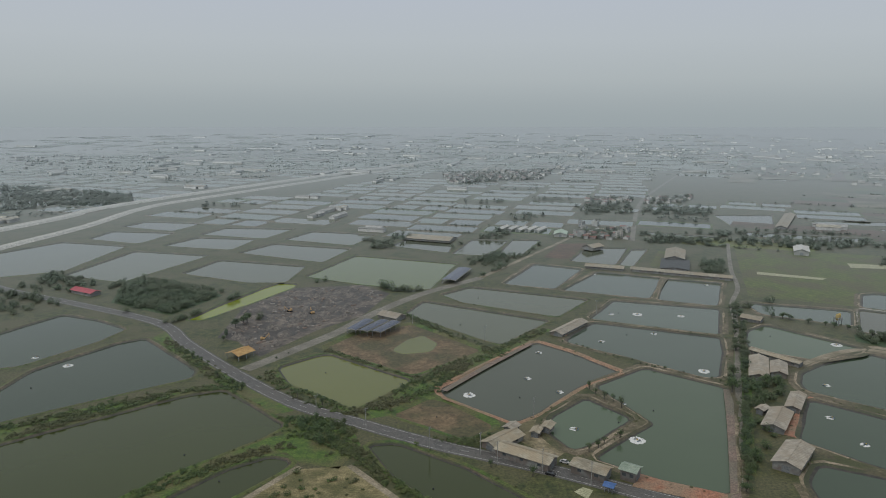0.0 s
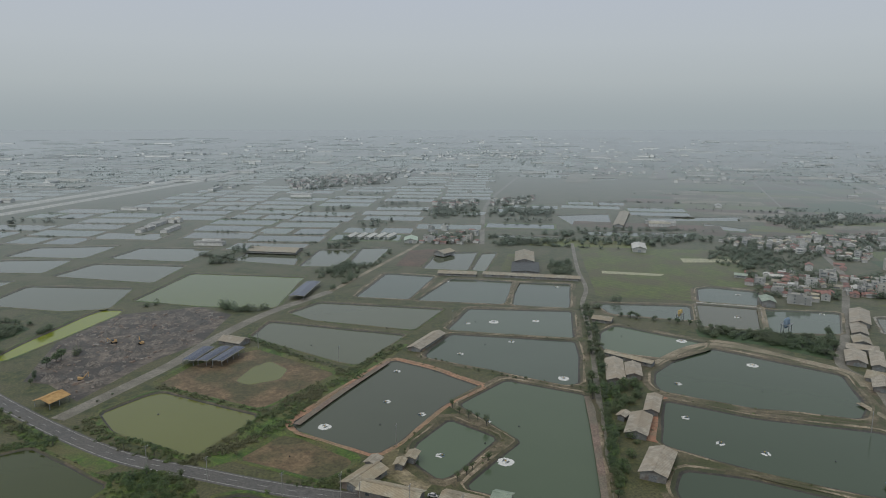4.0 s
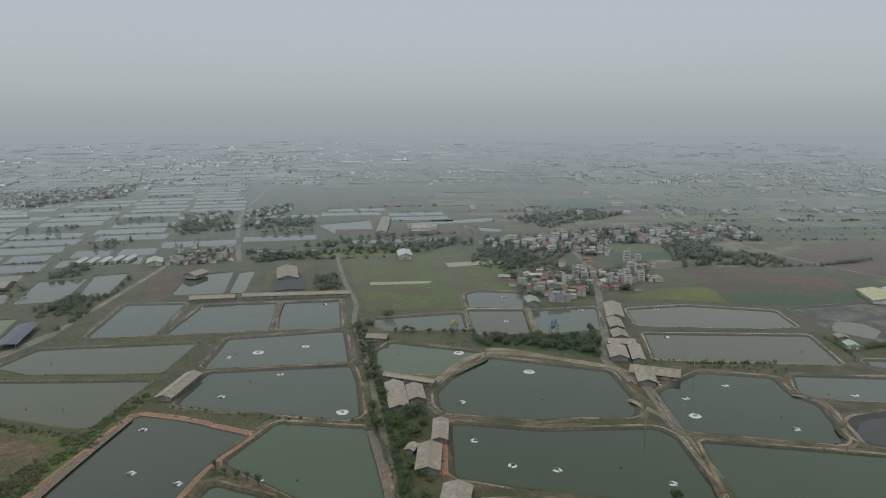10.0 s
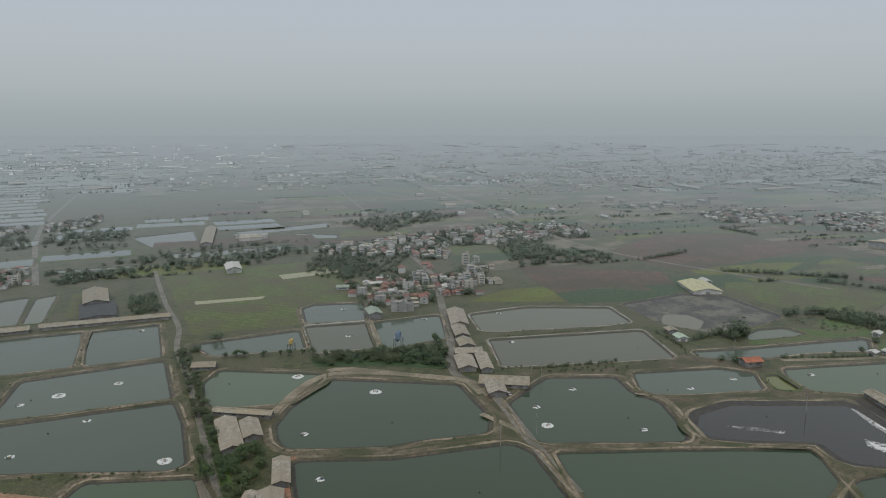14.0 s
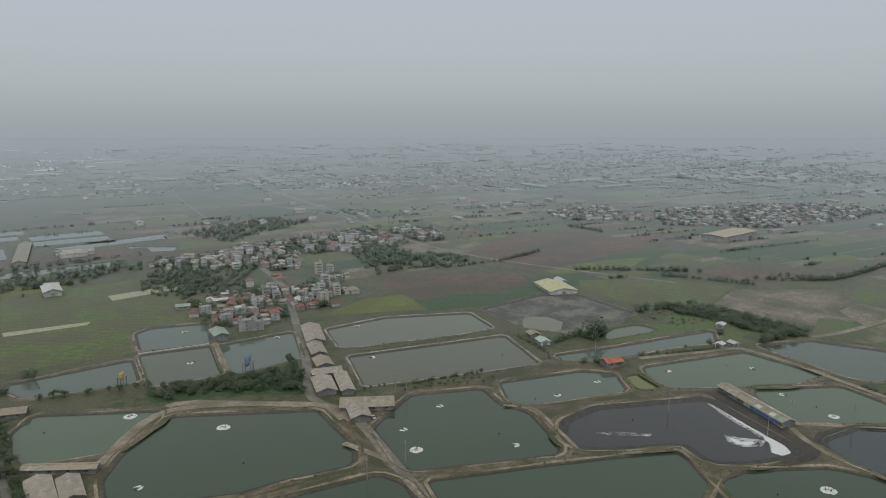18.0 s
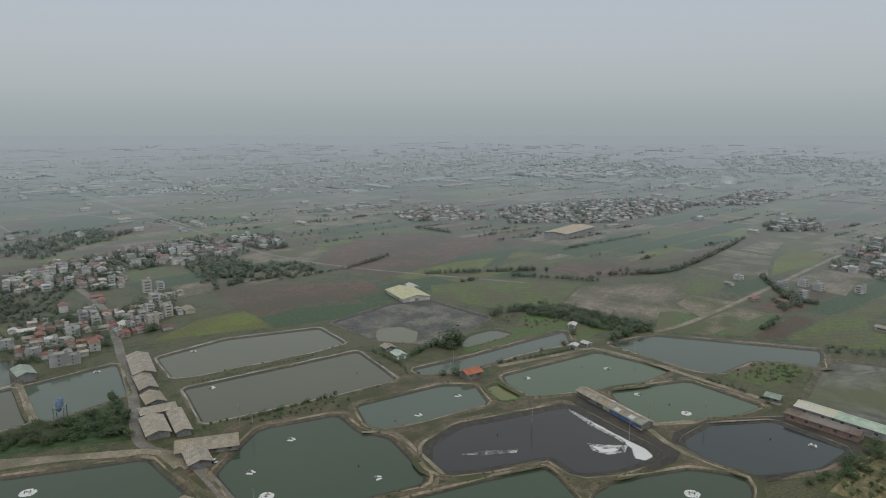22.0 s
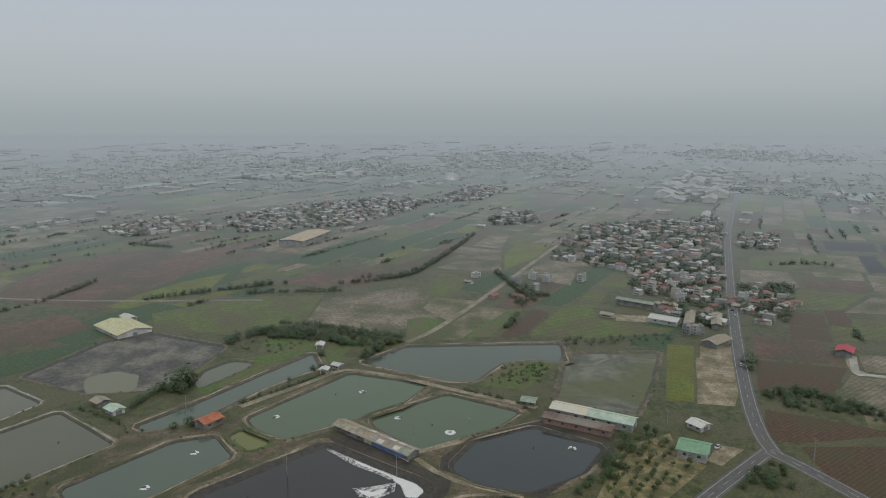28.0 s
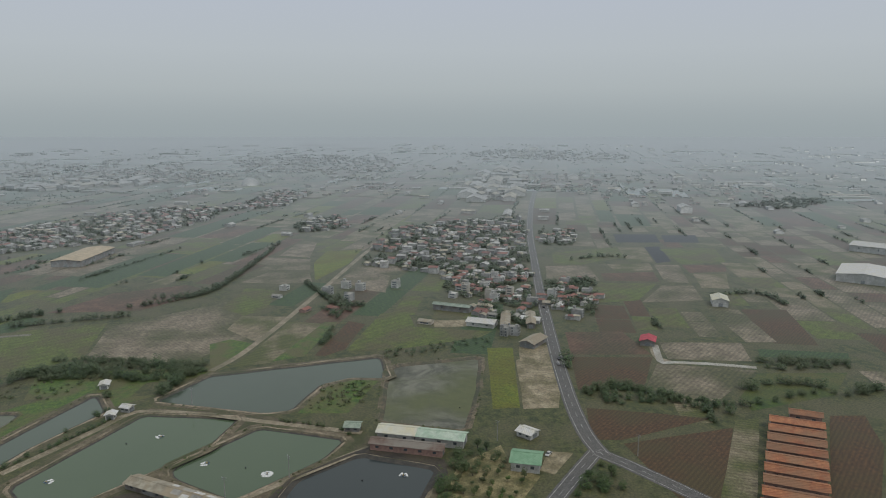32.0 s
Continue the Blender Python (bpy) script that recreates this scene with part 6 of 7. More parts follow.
def plant(kind, x, y, size=1.0):
    """A tree of its own near the camera's path; farther off it goes into the joined woods."""
    if math.hypot(x - 70, y - 100) > 430 or TREE_COUNT[0] > 290:
        h = {"tree": 3.0, "street": 1.6, "hedge": 2.2, "shrub": 1.1, "palm": 1.5, "citrus": 1.5}[kind] * size
        LUMPS.append((x, y, h * 1.1))
        if kind not in ("street", "palm", "citrus"):
            LUMPS.append((x + rng.uniform(-0.9, 0.9) * h, y + rng.uniform(-0.9, 0.9) * h, h * rng.uniform(0.6, 1.0)))
        return
    TREE_COUNT[0] += 1
    k = rng.randrange(len(TREES[kind]))
    m = pose(x, y, 0, 0, 0, rng.uniform(0, 360)) @ Matrix.Diagonal((size, size, size * rng.uniform(0.85, 1.15), 1))
    if TREES[kind][k] in TREE_LEFT[kind]:
        TREE_LEFT[kind].remove(TREES[kind][k])
        TREES[kind][k].matrix_basis = m
    else:
        copy_thing(TREES[kind][k], m)


WEEDS = []


def in_hole(x, y):
    return any(inside(x, y, loop) for loop in HOLES)


def row(kind, gap, pts):
    far = math.hypot(pts[0][0] - 70, pts[0][1] - 100) > 430
    gap = gap if kind in ("weeds", "street", "palm") else gap * (0.40 if far else 0.62)
    line = resample(smooth_line(pts), gap, 0.0, False)
    last = None
    for q in line:
        if last and math.hypot(q[0] - last[0], q[1] - last[1]) < gap * 0.8:
            continue
        last = q
        if kind == "weeds":
            for _ in range(16):
                x, y = q[0] + rng.gauss(0, 2.4), q[1] + rng.gauss(0, 2.4)
                if not in_hole(x, y) and not near_road(x, y, 0.6):
                    WEEDS.append((x, y, rng.uniform(0.5, 1.5)))
            continue
        x, y = q[0] + rng.uniform(-0.25, 0.25) * gap, q[1] + rng.uniform(-0.25, 0.25) * gap
        if rng.random() < 0.1 or in_hole(x, y) or near_road(x, y, 0.8):
            continue
        plant(kind, x, y, rng.uniform(0.75, 1.25))


def grove(style, pts):
    poly = ccw(pts)
    gap, kind = {"orchard": (4.4, "hedge"), "citrus": (5.2, "citrus"), "garden": (6.5, "hedge"), "wood": (7.5, "tree"), "thicket": (5.0, "hedge"), "scrub": (5.0, "weeds")}[style]
    x0, x1 = min(p[0] for p in poly), max(p[0] for p in poly)
    y0, y1 = min(p[1] for p in poly), max(p[1] for p in poly)
    cx, cy, n = (x0 + x1) / 2, (y0 + y1) / 2, int(max(x1 - x0, y1 - y0) / gap) + 1
    c, s = math.cos(radians(-35)), math.sin(radians(-35))
    for i in range(-n, n + 1):
        for j in range(-n, n + 1):
            jit = 0.12 if style in ("orchard", "citrus") else 0.45
            u, v = (i + rng.uniform(-jit, jit)) * gap, (j + rng.uniform(-jit, jit)) * gap
            x, y = cx + c * u - s * v, cy + s * u + c * v
            if inside(x, y, poly) and not in_hole(x, y) and not near_road(x, y, 1.5) and rng.random() < (0.88 if style in ("orchard", "citrus") else 0.64):
                if kind == "weeds":
                    WEEDS.append((x, y, rng.uniform(0.6, 1.8)))
                else:
                    plant(kind, x, y, rng.uniform(0.9, 1.35) if kind == "citrus" else rng.uniform(0.6, 1.25))


def joined_green(name, spots, per, material, label, flat=0.75, tall=1.0, leaf=1.0):
    """Distant trees or weeds, too many to count: ragged clumps of leaf faces, joined."""
    r = np.random.default_rng(11)
    spots = np.array(spots, float)
    n = len(spots)
    if not n:
        return
    d = r.normal(size=(n, per, 3))
    d /= np.linalg.norm(d, axis=-1, keepdims=True)
    rad = spots[:, None, 2:3]
    squash = r.uniform(0.75, 1.3, (n, 1, 1))
    p = d * rad * r.uniform(0.5, 1.05, (n, per, 1)) * np.array([1.0, 1.0, 0.85])
    p[..., 2] = (p[..., 2] + rad[..., 0] * 0.9) * squash[..., 0] * tall
    p[..., :2] += spots[:, None, :2]
    nrm = d * (1 - flat) + np.array([0, 0, flat]) + r.normal(scale=0.25, size=(n, per, 3))
    nrm /= np.linalg.norm(nrm, axis=-1, keepdims=True)
    a = np.cross(nrm, r.normal(size=(n, per, 3)))
    a /= np.linalg.norm(a, axis=-1, keepdims=True)
    b = np.cross(nrm, a)
    s = rad * leaf * r.uniform(0.17, 0.31, (n, per, 1))
    q = np.stack([p - a * s, p + b * s * 0.8, p + a * s, p - b * s * 0.8], 2).reshape(-1, 3)
    me = bpy.data.meshes.new(name)
    me.vertices.add(len(q))
    me.vertices.foreach_set("co", q.ravel())
    f = np.arange(len(q))
    me.loops.add(len(f))
    me.loops.foreach_set("vertex_index", f)
    me.polygons.add(len(f) // 4)
    me.polygons.foreach_set("loop_start", f[::4])
    me.update(calc_edges=True)
    me.materials.append(material)
    tagged(new(name, me), label, "vegetation", "", "stuff")


def clump_green(name, spots, material, label):
    """Far trees of a few pixels: two or three lopsided leafy clumps each, joined."""
    r = np.random.default_rng(17)
    base = np.array([(1, 0, 0.4), (0, 1, 0.35), (-1, 0, 0.4), (0, -1, 0.35), (0, 0, 1.05), (0, 0, 0)], float)
    tri = np.array([(0, 1, 4), (1, 2, 4), (2, 3, 4), (3, 0, 4), (1, 0, 5), (2, 1, 5), (3, 2, 5), (0, 3, 5)])
    spots = np.repeat(np.array(spots, float), 2, 0)
    n = len(spots)
    size = spots[:, 2] * r.uniform(0.45, 1.0, n)
    a = r.uniform(0, math.tau, n)
    v = base[None] * r.uniform(0.6, 1.35, (n, 6, 3)) * size[:, None, None] * np.array([1.0, 1.0, 1.5])
    x = v[..., 0] * np.cos(a)[:, None] - v[..., 1] * np.sin(a)[:, None]
    y = v[..., 0] * np.sin(a)[:, None] + v[..., 1] * np.cos(a)[:, None]
    shift = r.normal(scale=0.7, size=(n, 2)) * spots[:, 2:3]
    q = np.stack([x + (spots[:, 0] + shift[:, 0])[:, None], y + (spots[:, 1] + shift[:, 1])[:, None], v[..., 2]], -1).reshape(-1, 3)
    f = (tri[None] + 6 * np.arange(n)[:, None, None]).ravel()
    me = bpy.data.meshes.new(name)
    me.vertices.add(len(q))
    me.vertices.foreach_set("co", q.ravel())
    me.loops.add(len(f))
    me.loops.foreach_set("vertex_index", f)
    me.polygons.add(len(f) // 3)
    me.polygons.foreach_set("loop_start", np.arange(0, len(f), 3))
    me.update(calc_edges=True)
    me.materials.append(material)
    tagged(new(name, me), label, "vegetation", "", "stuff")


row("street", 11, [(-95.5, 362.5), (-76.5, 344.5), (-39, 319.5), (-6, 299.5), (23.5, 285.5), (50.5, 272.5), (80.5, 254.5)])
row("street", 13, [(-156, 414), (-111, 364), (-80.5, 336)])
row("street", 14, [(-61, 321.5), (-37.5, 308), (-6, 289), (22.5, 275.5), (40, 265.5)])
row("hedge", 6, [(118.5, 254.5), (140.5, 309.5), (169.5, 381), (213, 491.5)])
row("hedge", 7, [(218, 518.5), (198, 466), (178, 414.5)])
row("hedge", 5, [(139, 305.5), (130, 282.5), (125.5, 270)])
row("shrub", 5, [(-11.5, 470), (7, 449.5), (24, 429.5)])
row("shrub", 6, [(105, 431.5), (114.5, 396.5), (145.5, 374.5), (151.5, 362)])
row("shrub", 6, [(75.5, 435), (86.5, 424.5), (109.5, 400)])
row("tree", 9, [(159.5, 374), (144.5, 334), (133.5, 302)])
row("tree", 8, [(166, 293), (176, 284.5), (185.5, 270.5), (194.5, 260)])
row("tree", 9, [(212, 245.5), (223, 236.5)])
row("street", 4, [(63, 286.5), (98, 315.5), (92, 338.5)])
row("street", 5, [(76.5, 357), (85.5, 339.5), (97, 321.5)])
row("hedge", 6, [(-295.5, 528.5), (-243.5, 508.5), (-194, 477.5), (-173, 452.5)])
row("shrub", 7, [(-165.5, 440.5), (-125, 391.5)])
row("hedge", 7, [(-186, 477.5), (-168, 520.5), (-162, 545)])
row("tree", 9, [(-140, 435), (-139.5, 464.5), (-129, 484.5)])
row("shrub", 6, [(-104, 399), (-85.5, 424), (-63.5, 471)])
row("tree", 10, [(-107.5, 591.5), (-80, 601.5), (-38.5, 563), (-20, 563)])
row("hedge", 7, [(-91, 787.5), (-26, 739), (9.5, 739)])
row("hedge", 8, [(25.5, 682.5), (55, 710), (103, 771)])
row("hedge", 8, [(33, 612), (61.5, 657.5)])
row("hedge", 7, [(28.5, 669), (51, 690), (90, 738.5)])
row("tree", 10, [(-354, 554), (-317.5, 537), (-291.5, 520.5)])
row("hedge", 7, [(234, 488.5), (265.5, 465.5), (289.5, 433.5), (319, 410.5), (318, 378)])
row("hedge", 6, [(279.5, 445), (304, 427), (337.5, 409)])
row("tree", 12, [(248.5, 525.5), (218.5, 510.5)])
row("tree", 8, [(167, 363.5), (178, 360.5)])
row("hedge", 6, [(274, 439), (304.5, 423), (338.5, 408)])
row("hedge", 6, [(302, 425.5), (306.5, 405), (330.5, 393)])
row("tree", 8, [(350.5, 420), (330.5, 393)])
row("shrub", 6, [(351, 332.5), (374, 320.5), (394.5, 302)])
row("shrub", 7, [(339.5, 353), (354.5, 343.5)])
row("tree", 11, [(413, 603), (403, 567)])
row("shrub", 7, [(444, 282), (466, 263), (497, 237), (532, 208)])
row("shrub", 7, [(472, 324.5), (457.5, 301), (443, 288)])
row("hedge", 8, [(592, 251.5), (586, 216.5), (574.5, 190.5), (580.5, 155.5)])
row("tree", 7, [(507, 287.5), (504, 279)])
row("shrub", 8, [(351, 333.5), (370, 318), (384, 303.5)])
row("hedge", 9, [(698, 376), (731.5, 316), (752, 271)])
row("hedge", 9, [(695, 459), (765.5, 447.5)])
row("hedge", 8, [(957, 498.5), (933, 437)])
row("hedge", 8, [(776.5, 202.5), (784, 159), (913, 112), (1016.5, 81.5)])
row("shrub", 8, [(464, 262.5), (508, 232.5), (557, 216)])
row("hedge", 8, [(602.5, 260), (615, 222.5), (600.5, 188.5), (587, 164)])
row("tree", 8, [(575, 167), (581.5, 179)])
row("palm", 6, [(581, 46.5), (581.5, 16.5), (583, -23)])
row("palm", 6, [(572.5, 48), (574, 14.5), (574.5, -16.5)])
row("palm", 6, [(584, 44), (587.5, 16), (591, -24)])
row("palm", 6, [(576.5, 42), (580, 10.5), (582, -22.5)])
row("hedge", 8, [(484.5, -47), (478.5, -72.5), (462.5, -83.5), (447.5, -97.5)])
row("hedge", 7, [(485, -51), (486.5, -70), (476.5, -78.5)])
row("tree", 12, [(460, -133.5), (461.5, -158), (445, -182)])
row("hedge", 9, [(439, -119.5), (443.5, -157.5), (436, -197)])
row("hedge", 8, [(497, -172.5), (488.5, -200), (476, -222.5)])
row("tree", 10, [(542.5, -60), (489, -39)])
row("shrub", 5, [(418.5, 45), (408, 45), (403, 59)])
row("tree", 9, [(394.5, 1), (396, -10.5), (390, -15)])
row("hedge", 8, [(645.5, -246.5), (641, -295), (603, -290.5)])
row("tree", 12, [(727, -160), (721, -180)])
row("hedge", 10, [(822, -208.5), (827, -245), (818.5, -271.5)])
row("tree", 9, [(444.5, 34.5), (428.5, 36.5), (437.5, 28)])
row("hedge", 8, [(597.5, 255.5), (599, 228.5), (599.5, 197), (579, 163.5)])
row("hedge", 8, [(626.5, 249), (616, 215), (596.5, 187)])
row("tree", 8, [(547.5, 180.5), (581, 170), (588.5, 160.5)])
row("shrub", 7, [(479, 243), (496, 224), (523, 203)])
row("hedge", 9, [(717.5, 296), (721, 259.5), (724, 217)])
row("hedge", 9, [(751, 220), (767.5, 182), (821, 145), (920, 109.5)])
row("hedge", 7, [(799, 75), (710, 57.5), (703, 35.5)])
row("hedge", 7, [(611.5, 84.5), (648, 71.5)])
row("weeds", 4, [(-205, 308), (-190.5, 320), (-165.5, 336), (-135, 355), (-114.5, 356.5)])
row("weeds", 4, [(-195, 300.5), (-172.5, 321.5), (-140.5, 345)])
row("weeds", 3, [(-79, 318.5), (-60, 315), (-42.5, 306.5)])
row("weeds", 3, [(-68, 303.5), (-54.5, 300.5), (-40, 287)])
row("weeds", 3, [(-65.5, 318.5), (-52.5, 321.5)])
row("weeds", 4, [(-161, 249.5), (-159, 254.5), (-176.5, 261)])
row("weeds", 4, [(-119, 252.5), (-95, 274.5), (-71, 292.5)])
row("weeds", 4, [(-174, 435), (-144, 399), (-109, 356.5)])
row("weeds", 4, [(-47, 300.5), (-32, 277), (-9.5, 250.5)])
row("weeds", 4, [(-73, 356.5), (-40, 331.5), (-7, 356.5), (11.5, 390)])
row("weeds", 5, [(11.5, 390), (41, 429.5), (66.5, 458.5)])
row("weeds", 5, [(-96.5, 379), (-75.5, 343.5), (-43.5, 327), (-20, 360), (2.5, 385.5)])
row("weeds", 4, [(10.5, 302.5), (24, 295.5), (-8.5, 296)])
row("weeds", 5, [(-25, 495.5), (12.5, 434), (40, 407.5)])
row("weeds", 5, [(-69, 418.5), (-27.5, 378), (-13, 370), (11, 402)])
row("hedge", 9, [(-273, 569), (-271.5, 590), (-268, 609), (-235.5, 586.5), (-205, 573), (-178, 559)])
grove("orchard", [(-252, 529), (-267, 585), (-261, 599), (-181, 553), (-176, 547), (-196, 496), (-209, 502)])
grove("garden", [(-367.5, 575.8), (-342.6, 581.6), (-297.4, 528.7), (-303.3, 496.9), (-316.1, 491.2)])
grove("thicket", [(-351.3, 633.8), (-281.1, 581.6), (-300.0, 554.0), (-348.1, 591.3)])
grove("citrus", [(378.5, 75), (420.5, 51), (431.5, 27.5), (415.5, 27.5), (403.5, 21.5), (382.5, 41.5), (370, 54.5)])
grove("garden", [(169, 371), (188, 368.5), (170.5, 339), (158, 339.5)])
grove("garden", [(146.5, 308.5), (156, 308), (138, 279.5), (132.5, 281.5)])
grove("garden", [(466.5, 689.5), (529.5, 650.5), (438, 561.5), (417, 603)])
grove("wood", [(291.5, 783.5), (381.5, 779), (428, 743.5), (401.5, 723.5), (316, 760.5)])
grove("wood", [(248, 825.5), (300, 788), (287.5, 756), (229.5, 776.5)])
grove("wood", [(-827.5, 1333), (-697.5, 1287), (-529, 1203.5), (-474, 1096), (-562.5, 1064), (-628.5, 1005.5)])
grove("wood", [(622, 885.5), (784, 890), (795, 825.5), (616, 783)])
grove("wood", [(656, 548.5), (699, 521.5), (671.5, 478.5), (621.5, 498.5)])
grove("scrub", [(629, 224.5), (600.5, 172.5), (581.5, 186.5), (602, 244)])
grove("wood", [(444, -185), (443.5, -216.5), (430, -201.5), (433, -178)])
grove("wood", [(1154, -685), (1214, -857.5), (1168, -916), (1084, -738)])
grove("orchard", [(250, 677), (270.5, 675.5), (252.5, 620), (230.5, 623)])
grove("scrub", [(506, 110.5), (538.5, 94.5), (534.5, 65.5), (501, 81.5)])
grove("scrub", [(509.5, 108.5), (541.5, 89.5), (537, 66), (501, 77)])
grove("scrub", [(569, 273), (620, 251.5), (600, 214.5), (556, 233.5)])
grove("thicket", [(271, 449), (310, 429.5), (350, 413.5), (320.5, 382), (294.5, 411.5), (267.5, 435.5)])
grove("thicket", [(304, 427), (339.5, 411), (321.5, 382.5), (306, 396)])
grove("scrub", [(599.5, 249), (589.5, 196.5), (577, 175), (573, 214.5)])
grove("thicket", [(-68, 315), (-58, 321.5), (-43, 309), (-46, 292.5), (-58.5, 292.5)])
grove("garden", [(428.5, 691), (484.5, 692.5), (480.5, 631), (414, 601), (405.5, 649.5)])
grove("garden", [(650.5, 625.5), (706.5, 604), (652.5, 534.5), (590.5, 552.5)])
grove("garden", [(594.5, -75), (490.5, -34), (490.5, -38.5), (581.5, -74.5)])
grove("thicket", [(195, 454.5), (198.5, 455.5), (167.5, 371.5), (161, 365)])
grove("thicket", [(485.5, -44), (489.5, -71.5), (474, -80.5), (450.5, -103.5), (441.5, -122), (432.5, -103.5), (453.5, -77.5), (466, -44)])
grove("thicket", [(395.5, 3), (405.5, -11), (397.5, -19), (386, -14.5), (379.5, -1), (384, 13.5)])
grove("thicket", [(379, 83.5), (402, 66.5), (434, 46), (430.5, 40.5), (397, 63), (377, 76)])
grove("thicket", [(497.5, -171), (482, -228.5), (468, -216), (484.5, -162)])
grove("wood", [(615, 247), (611, 198), (588.5, 160.5), (575, 166.5), (586, 211), (593.5, 248.5)])
grove("garden", [(516.5, 784), (505, 694), (467, 626), (423, 612), (436, 686)])
grove("wood", [(656.5, 608.5), (686, 585.5), (620.5, 524), (567, 523.5)])
grove("thicket", [(704.5, 40), (747.5, 52), (706.5, 76.5), (669, 64)])
grove("thicket", [(170, 370.5), (178, 369), (162.5, 342), (157, 340)])
grove("thicket", [(180.5, 367), (186.5, 366.5), (173.5, 345), (164, 337.5)])
grove("wood", [(228.5, 824), (339, 835.5), (317.5, 764.5), (225, 764.5)])
grove("wood", [(352, 851), (460, 824), (486, 771), (465, 736.5), (332.5, 771)])
grove("wood", [(198, 1062.5), (281.5, 1058.5), (264.5, 981.5), (197, 978.5)])
grove("wood", [(290, 1043), (393.5, 1045.5), (369.5, 973), (275.5, 978)])
grove("wood", [(-82, 741), (-48, 824), (-26.5, 826), (-57.5, 733)])
grove("wood", [(16.5, 758), (67.5, 850.5), (77.5, 829), (24.5, 704)])
grove("thicket", [(24.5, 657.5), (49.5, 715.5), (109, 771), (89.5, 710), (50, 645.5)])
grove("wood", [(664.5, 733.5), (780, 708), (745.5, 661), (635.5, 685.5)])
grove("wood", [(620, 585), (679.5, 568), (663.5, 512), (608, 530)])
grove("garden", [(708.5, -145), (729.5, -191), (664, -154), (646.5, -119)])
grove("wood", [(838.5, -56), (871, -157), (789, -123.5), (781.5, -62)])
grove("scrub", [(-74, 249), (-61, 269.5), (-38.5, 273), (-20, 249)])
grove("thicket", [(157, 349), (167.5, 356.5), (148.5, 309.5), (137, 298)])
grove("thicket", [(139.5, 303.5), (146, 303.5), (132.5, 272.5), (124, 263)])
row("tree", 7, [(170, 291), (182.8, 276.7), (198.1, 263.3)])
row("hedge", 5, [(172, 288), (184, 275), (199, 262)])
row("tree", 7, [(212, 250), (225, 239)])
row("hedge", 5, [(452, 262), (470, 254), (500, 234), (532, 207)])
row("hedge", 6, [(447, 268), (462, 261), (485, 249)])
row("shrub", 3.5, [(354, 340), (372, 329), (398, 312)])
row("shrub", 3.5, [(497, 127), (478, 97), (468, 90)])
plant("tree", 500.3, 282.1, 2.3)
plant("tree", 504.3, 279.1, 1.8)
row("shrub", 7, [(393.5, 440), (357, 395.5)])
row("tree", 10, [(497.5, 291), (494, 278)])
row("tree", 9, [(580.5, 276), (602, 255), (591, 213.5), (574, 198.5)])
row("hedge", 8, [(475.5, 298), (498, 291), (510, 279)])
row("hedge", 7, [(467, 264), (513.5, 240.5), (554, 210.5)])

# ---- small things on ponds and roads ----
def foam_patch(rnd, n, spread, size):
    """Ragged low heaps of white spray."""
    verts, faces = [], []
    for _ in range(n):
        a, r = rnd.uniform(0, math.tau), rnd.random() ** 0.8
        x, y, s = math.cos(a) * r * spread[0], math.sin(a) * r * spread[1], size * rnd.uniform(0.5, 1.2)
        k, m = len(verts), 6
        ring = [(x + s * rnd.uniform(0.7, 1.2) * math.cos(math.tau * i / m), y + s * rnd.uniform(0.6, 1.2) * math.sin(math.tau * i / m), 0.0) for i in range(m)]
        verts += ring + [(x + rnd.uniform(-0.2, 0.2) * s, y, s * rnd.uniform(0.35, 0.9))]
        faces += [(k + i, k + (i + 1) % m, k + m) for i in range(m)]
    return verts, faces


def aerator_proto(seed, wide):
    """A paddle-wheel aerator: two floats, a cross frame, motor, two wheels, and the spray that it throws."""
    rnd = random.Random(seed)
    thing = tagged(new("paddlewheel_aerator"), "floating paddle-wheel aerator throwing white spray on a pond", "aerator", "pond aerators")
    for s in (-1, 1):
        v, f = tube([(0, 0, -1.1, 0.05), (0, 0, -0.95, 0.17), (0, 0, 0.95, 0.17), (0, 0, 1.1, 0.05)], 8)
        part("float", [(s * 0.75 + x, z, 0.12 + y) for x, y, z in v], f, BLUE, thing)
        v, f = [], []
        for k in range(8):
            a = math.tau * k / 8
            p, q = box(-0.14, -0.02, 0.12, 0.14, 0.02, 0.44)
            n = len(v)
            v += [(s * 0.95 + x, y * math.cos(a) - z * math.sin(a), 0.42 + y * math.sin(a) + z * math.cos(a)) for x, y, z in p]
            f += [tuple(i + n for i in t) for t in q]
        part("paddle_wheel", v, f, STEEL, thing)
    part("frame", *joined(box(-1.0, -0.05, 0.26, 1.0, 0.05, 0.34), box(-0.8, -0.8, 0.26, -0.7, 0.8, 0.34), box(0.7, -0.8, 0.26, 0.8, 0.8, 0.34)), STEEL, thing)
    part("motor", *joined(box(-0.22, -0.18, 0.34, 0.22, 0.18, 0.66), box(-0.12, -0.3, 0.42, 0.12, 0.3, 0.58)), YELLOW, thing)
    if wide:
        tagged(part("spray", *foam_patch(rnd, 300, (2.6, 2.6), 0.40), FOAM, thing, "broad patch of white spray"), kind="stuff")
    else:
        for s in (-1, 1):
            v, f = foam_patch(rnd, 90, (0.6, 1.5), 0.36)
            tagged(part("spray", [(x + s * 1.1 + y * 0.25 * s, y - 1.3, z) for x, y, z in v], f, FOAM, thing, "plume of white spray"), kind="stuff")
    return thing


AERATORS, AER_USED = [aerator_proto(1, True), aerator_proto(2, False), aerator_proto(3, False)], set()


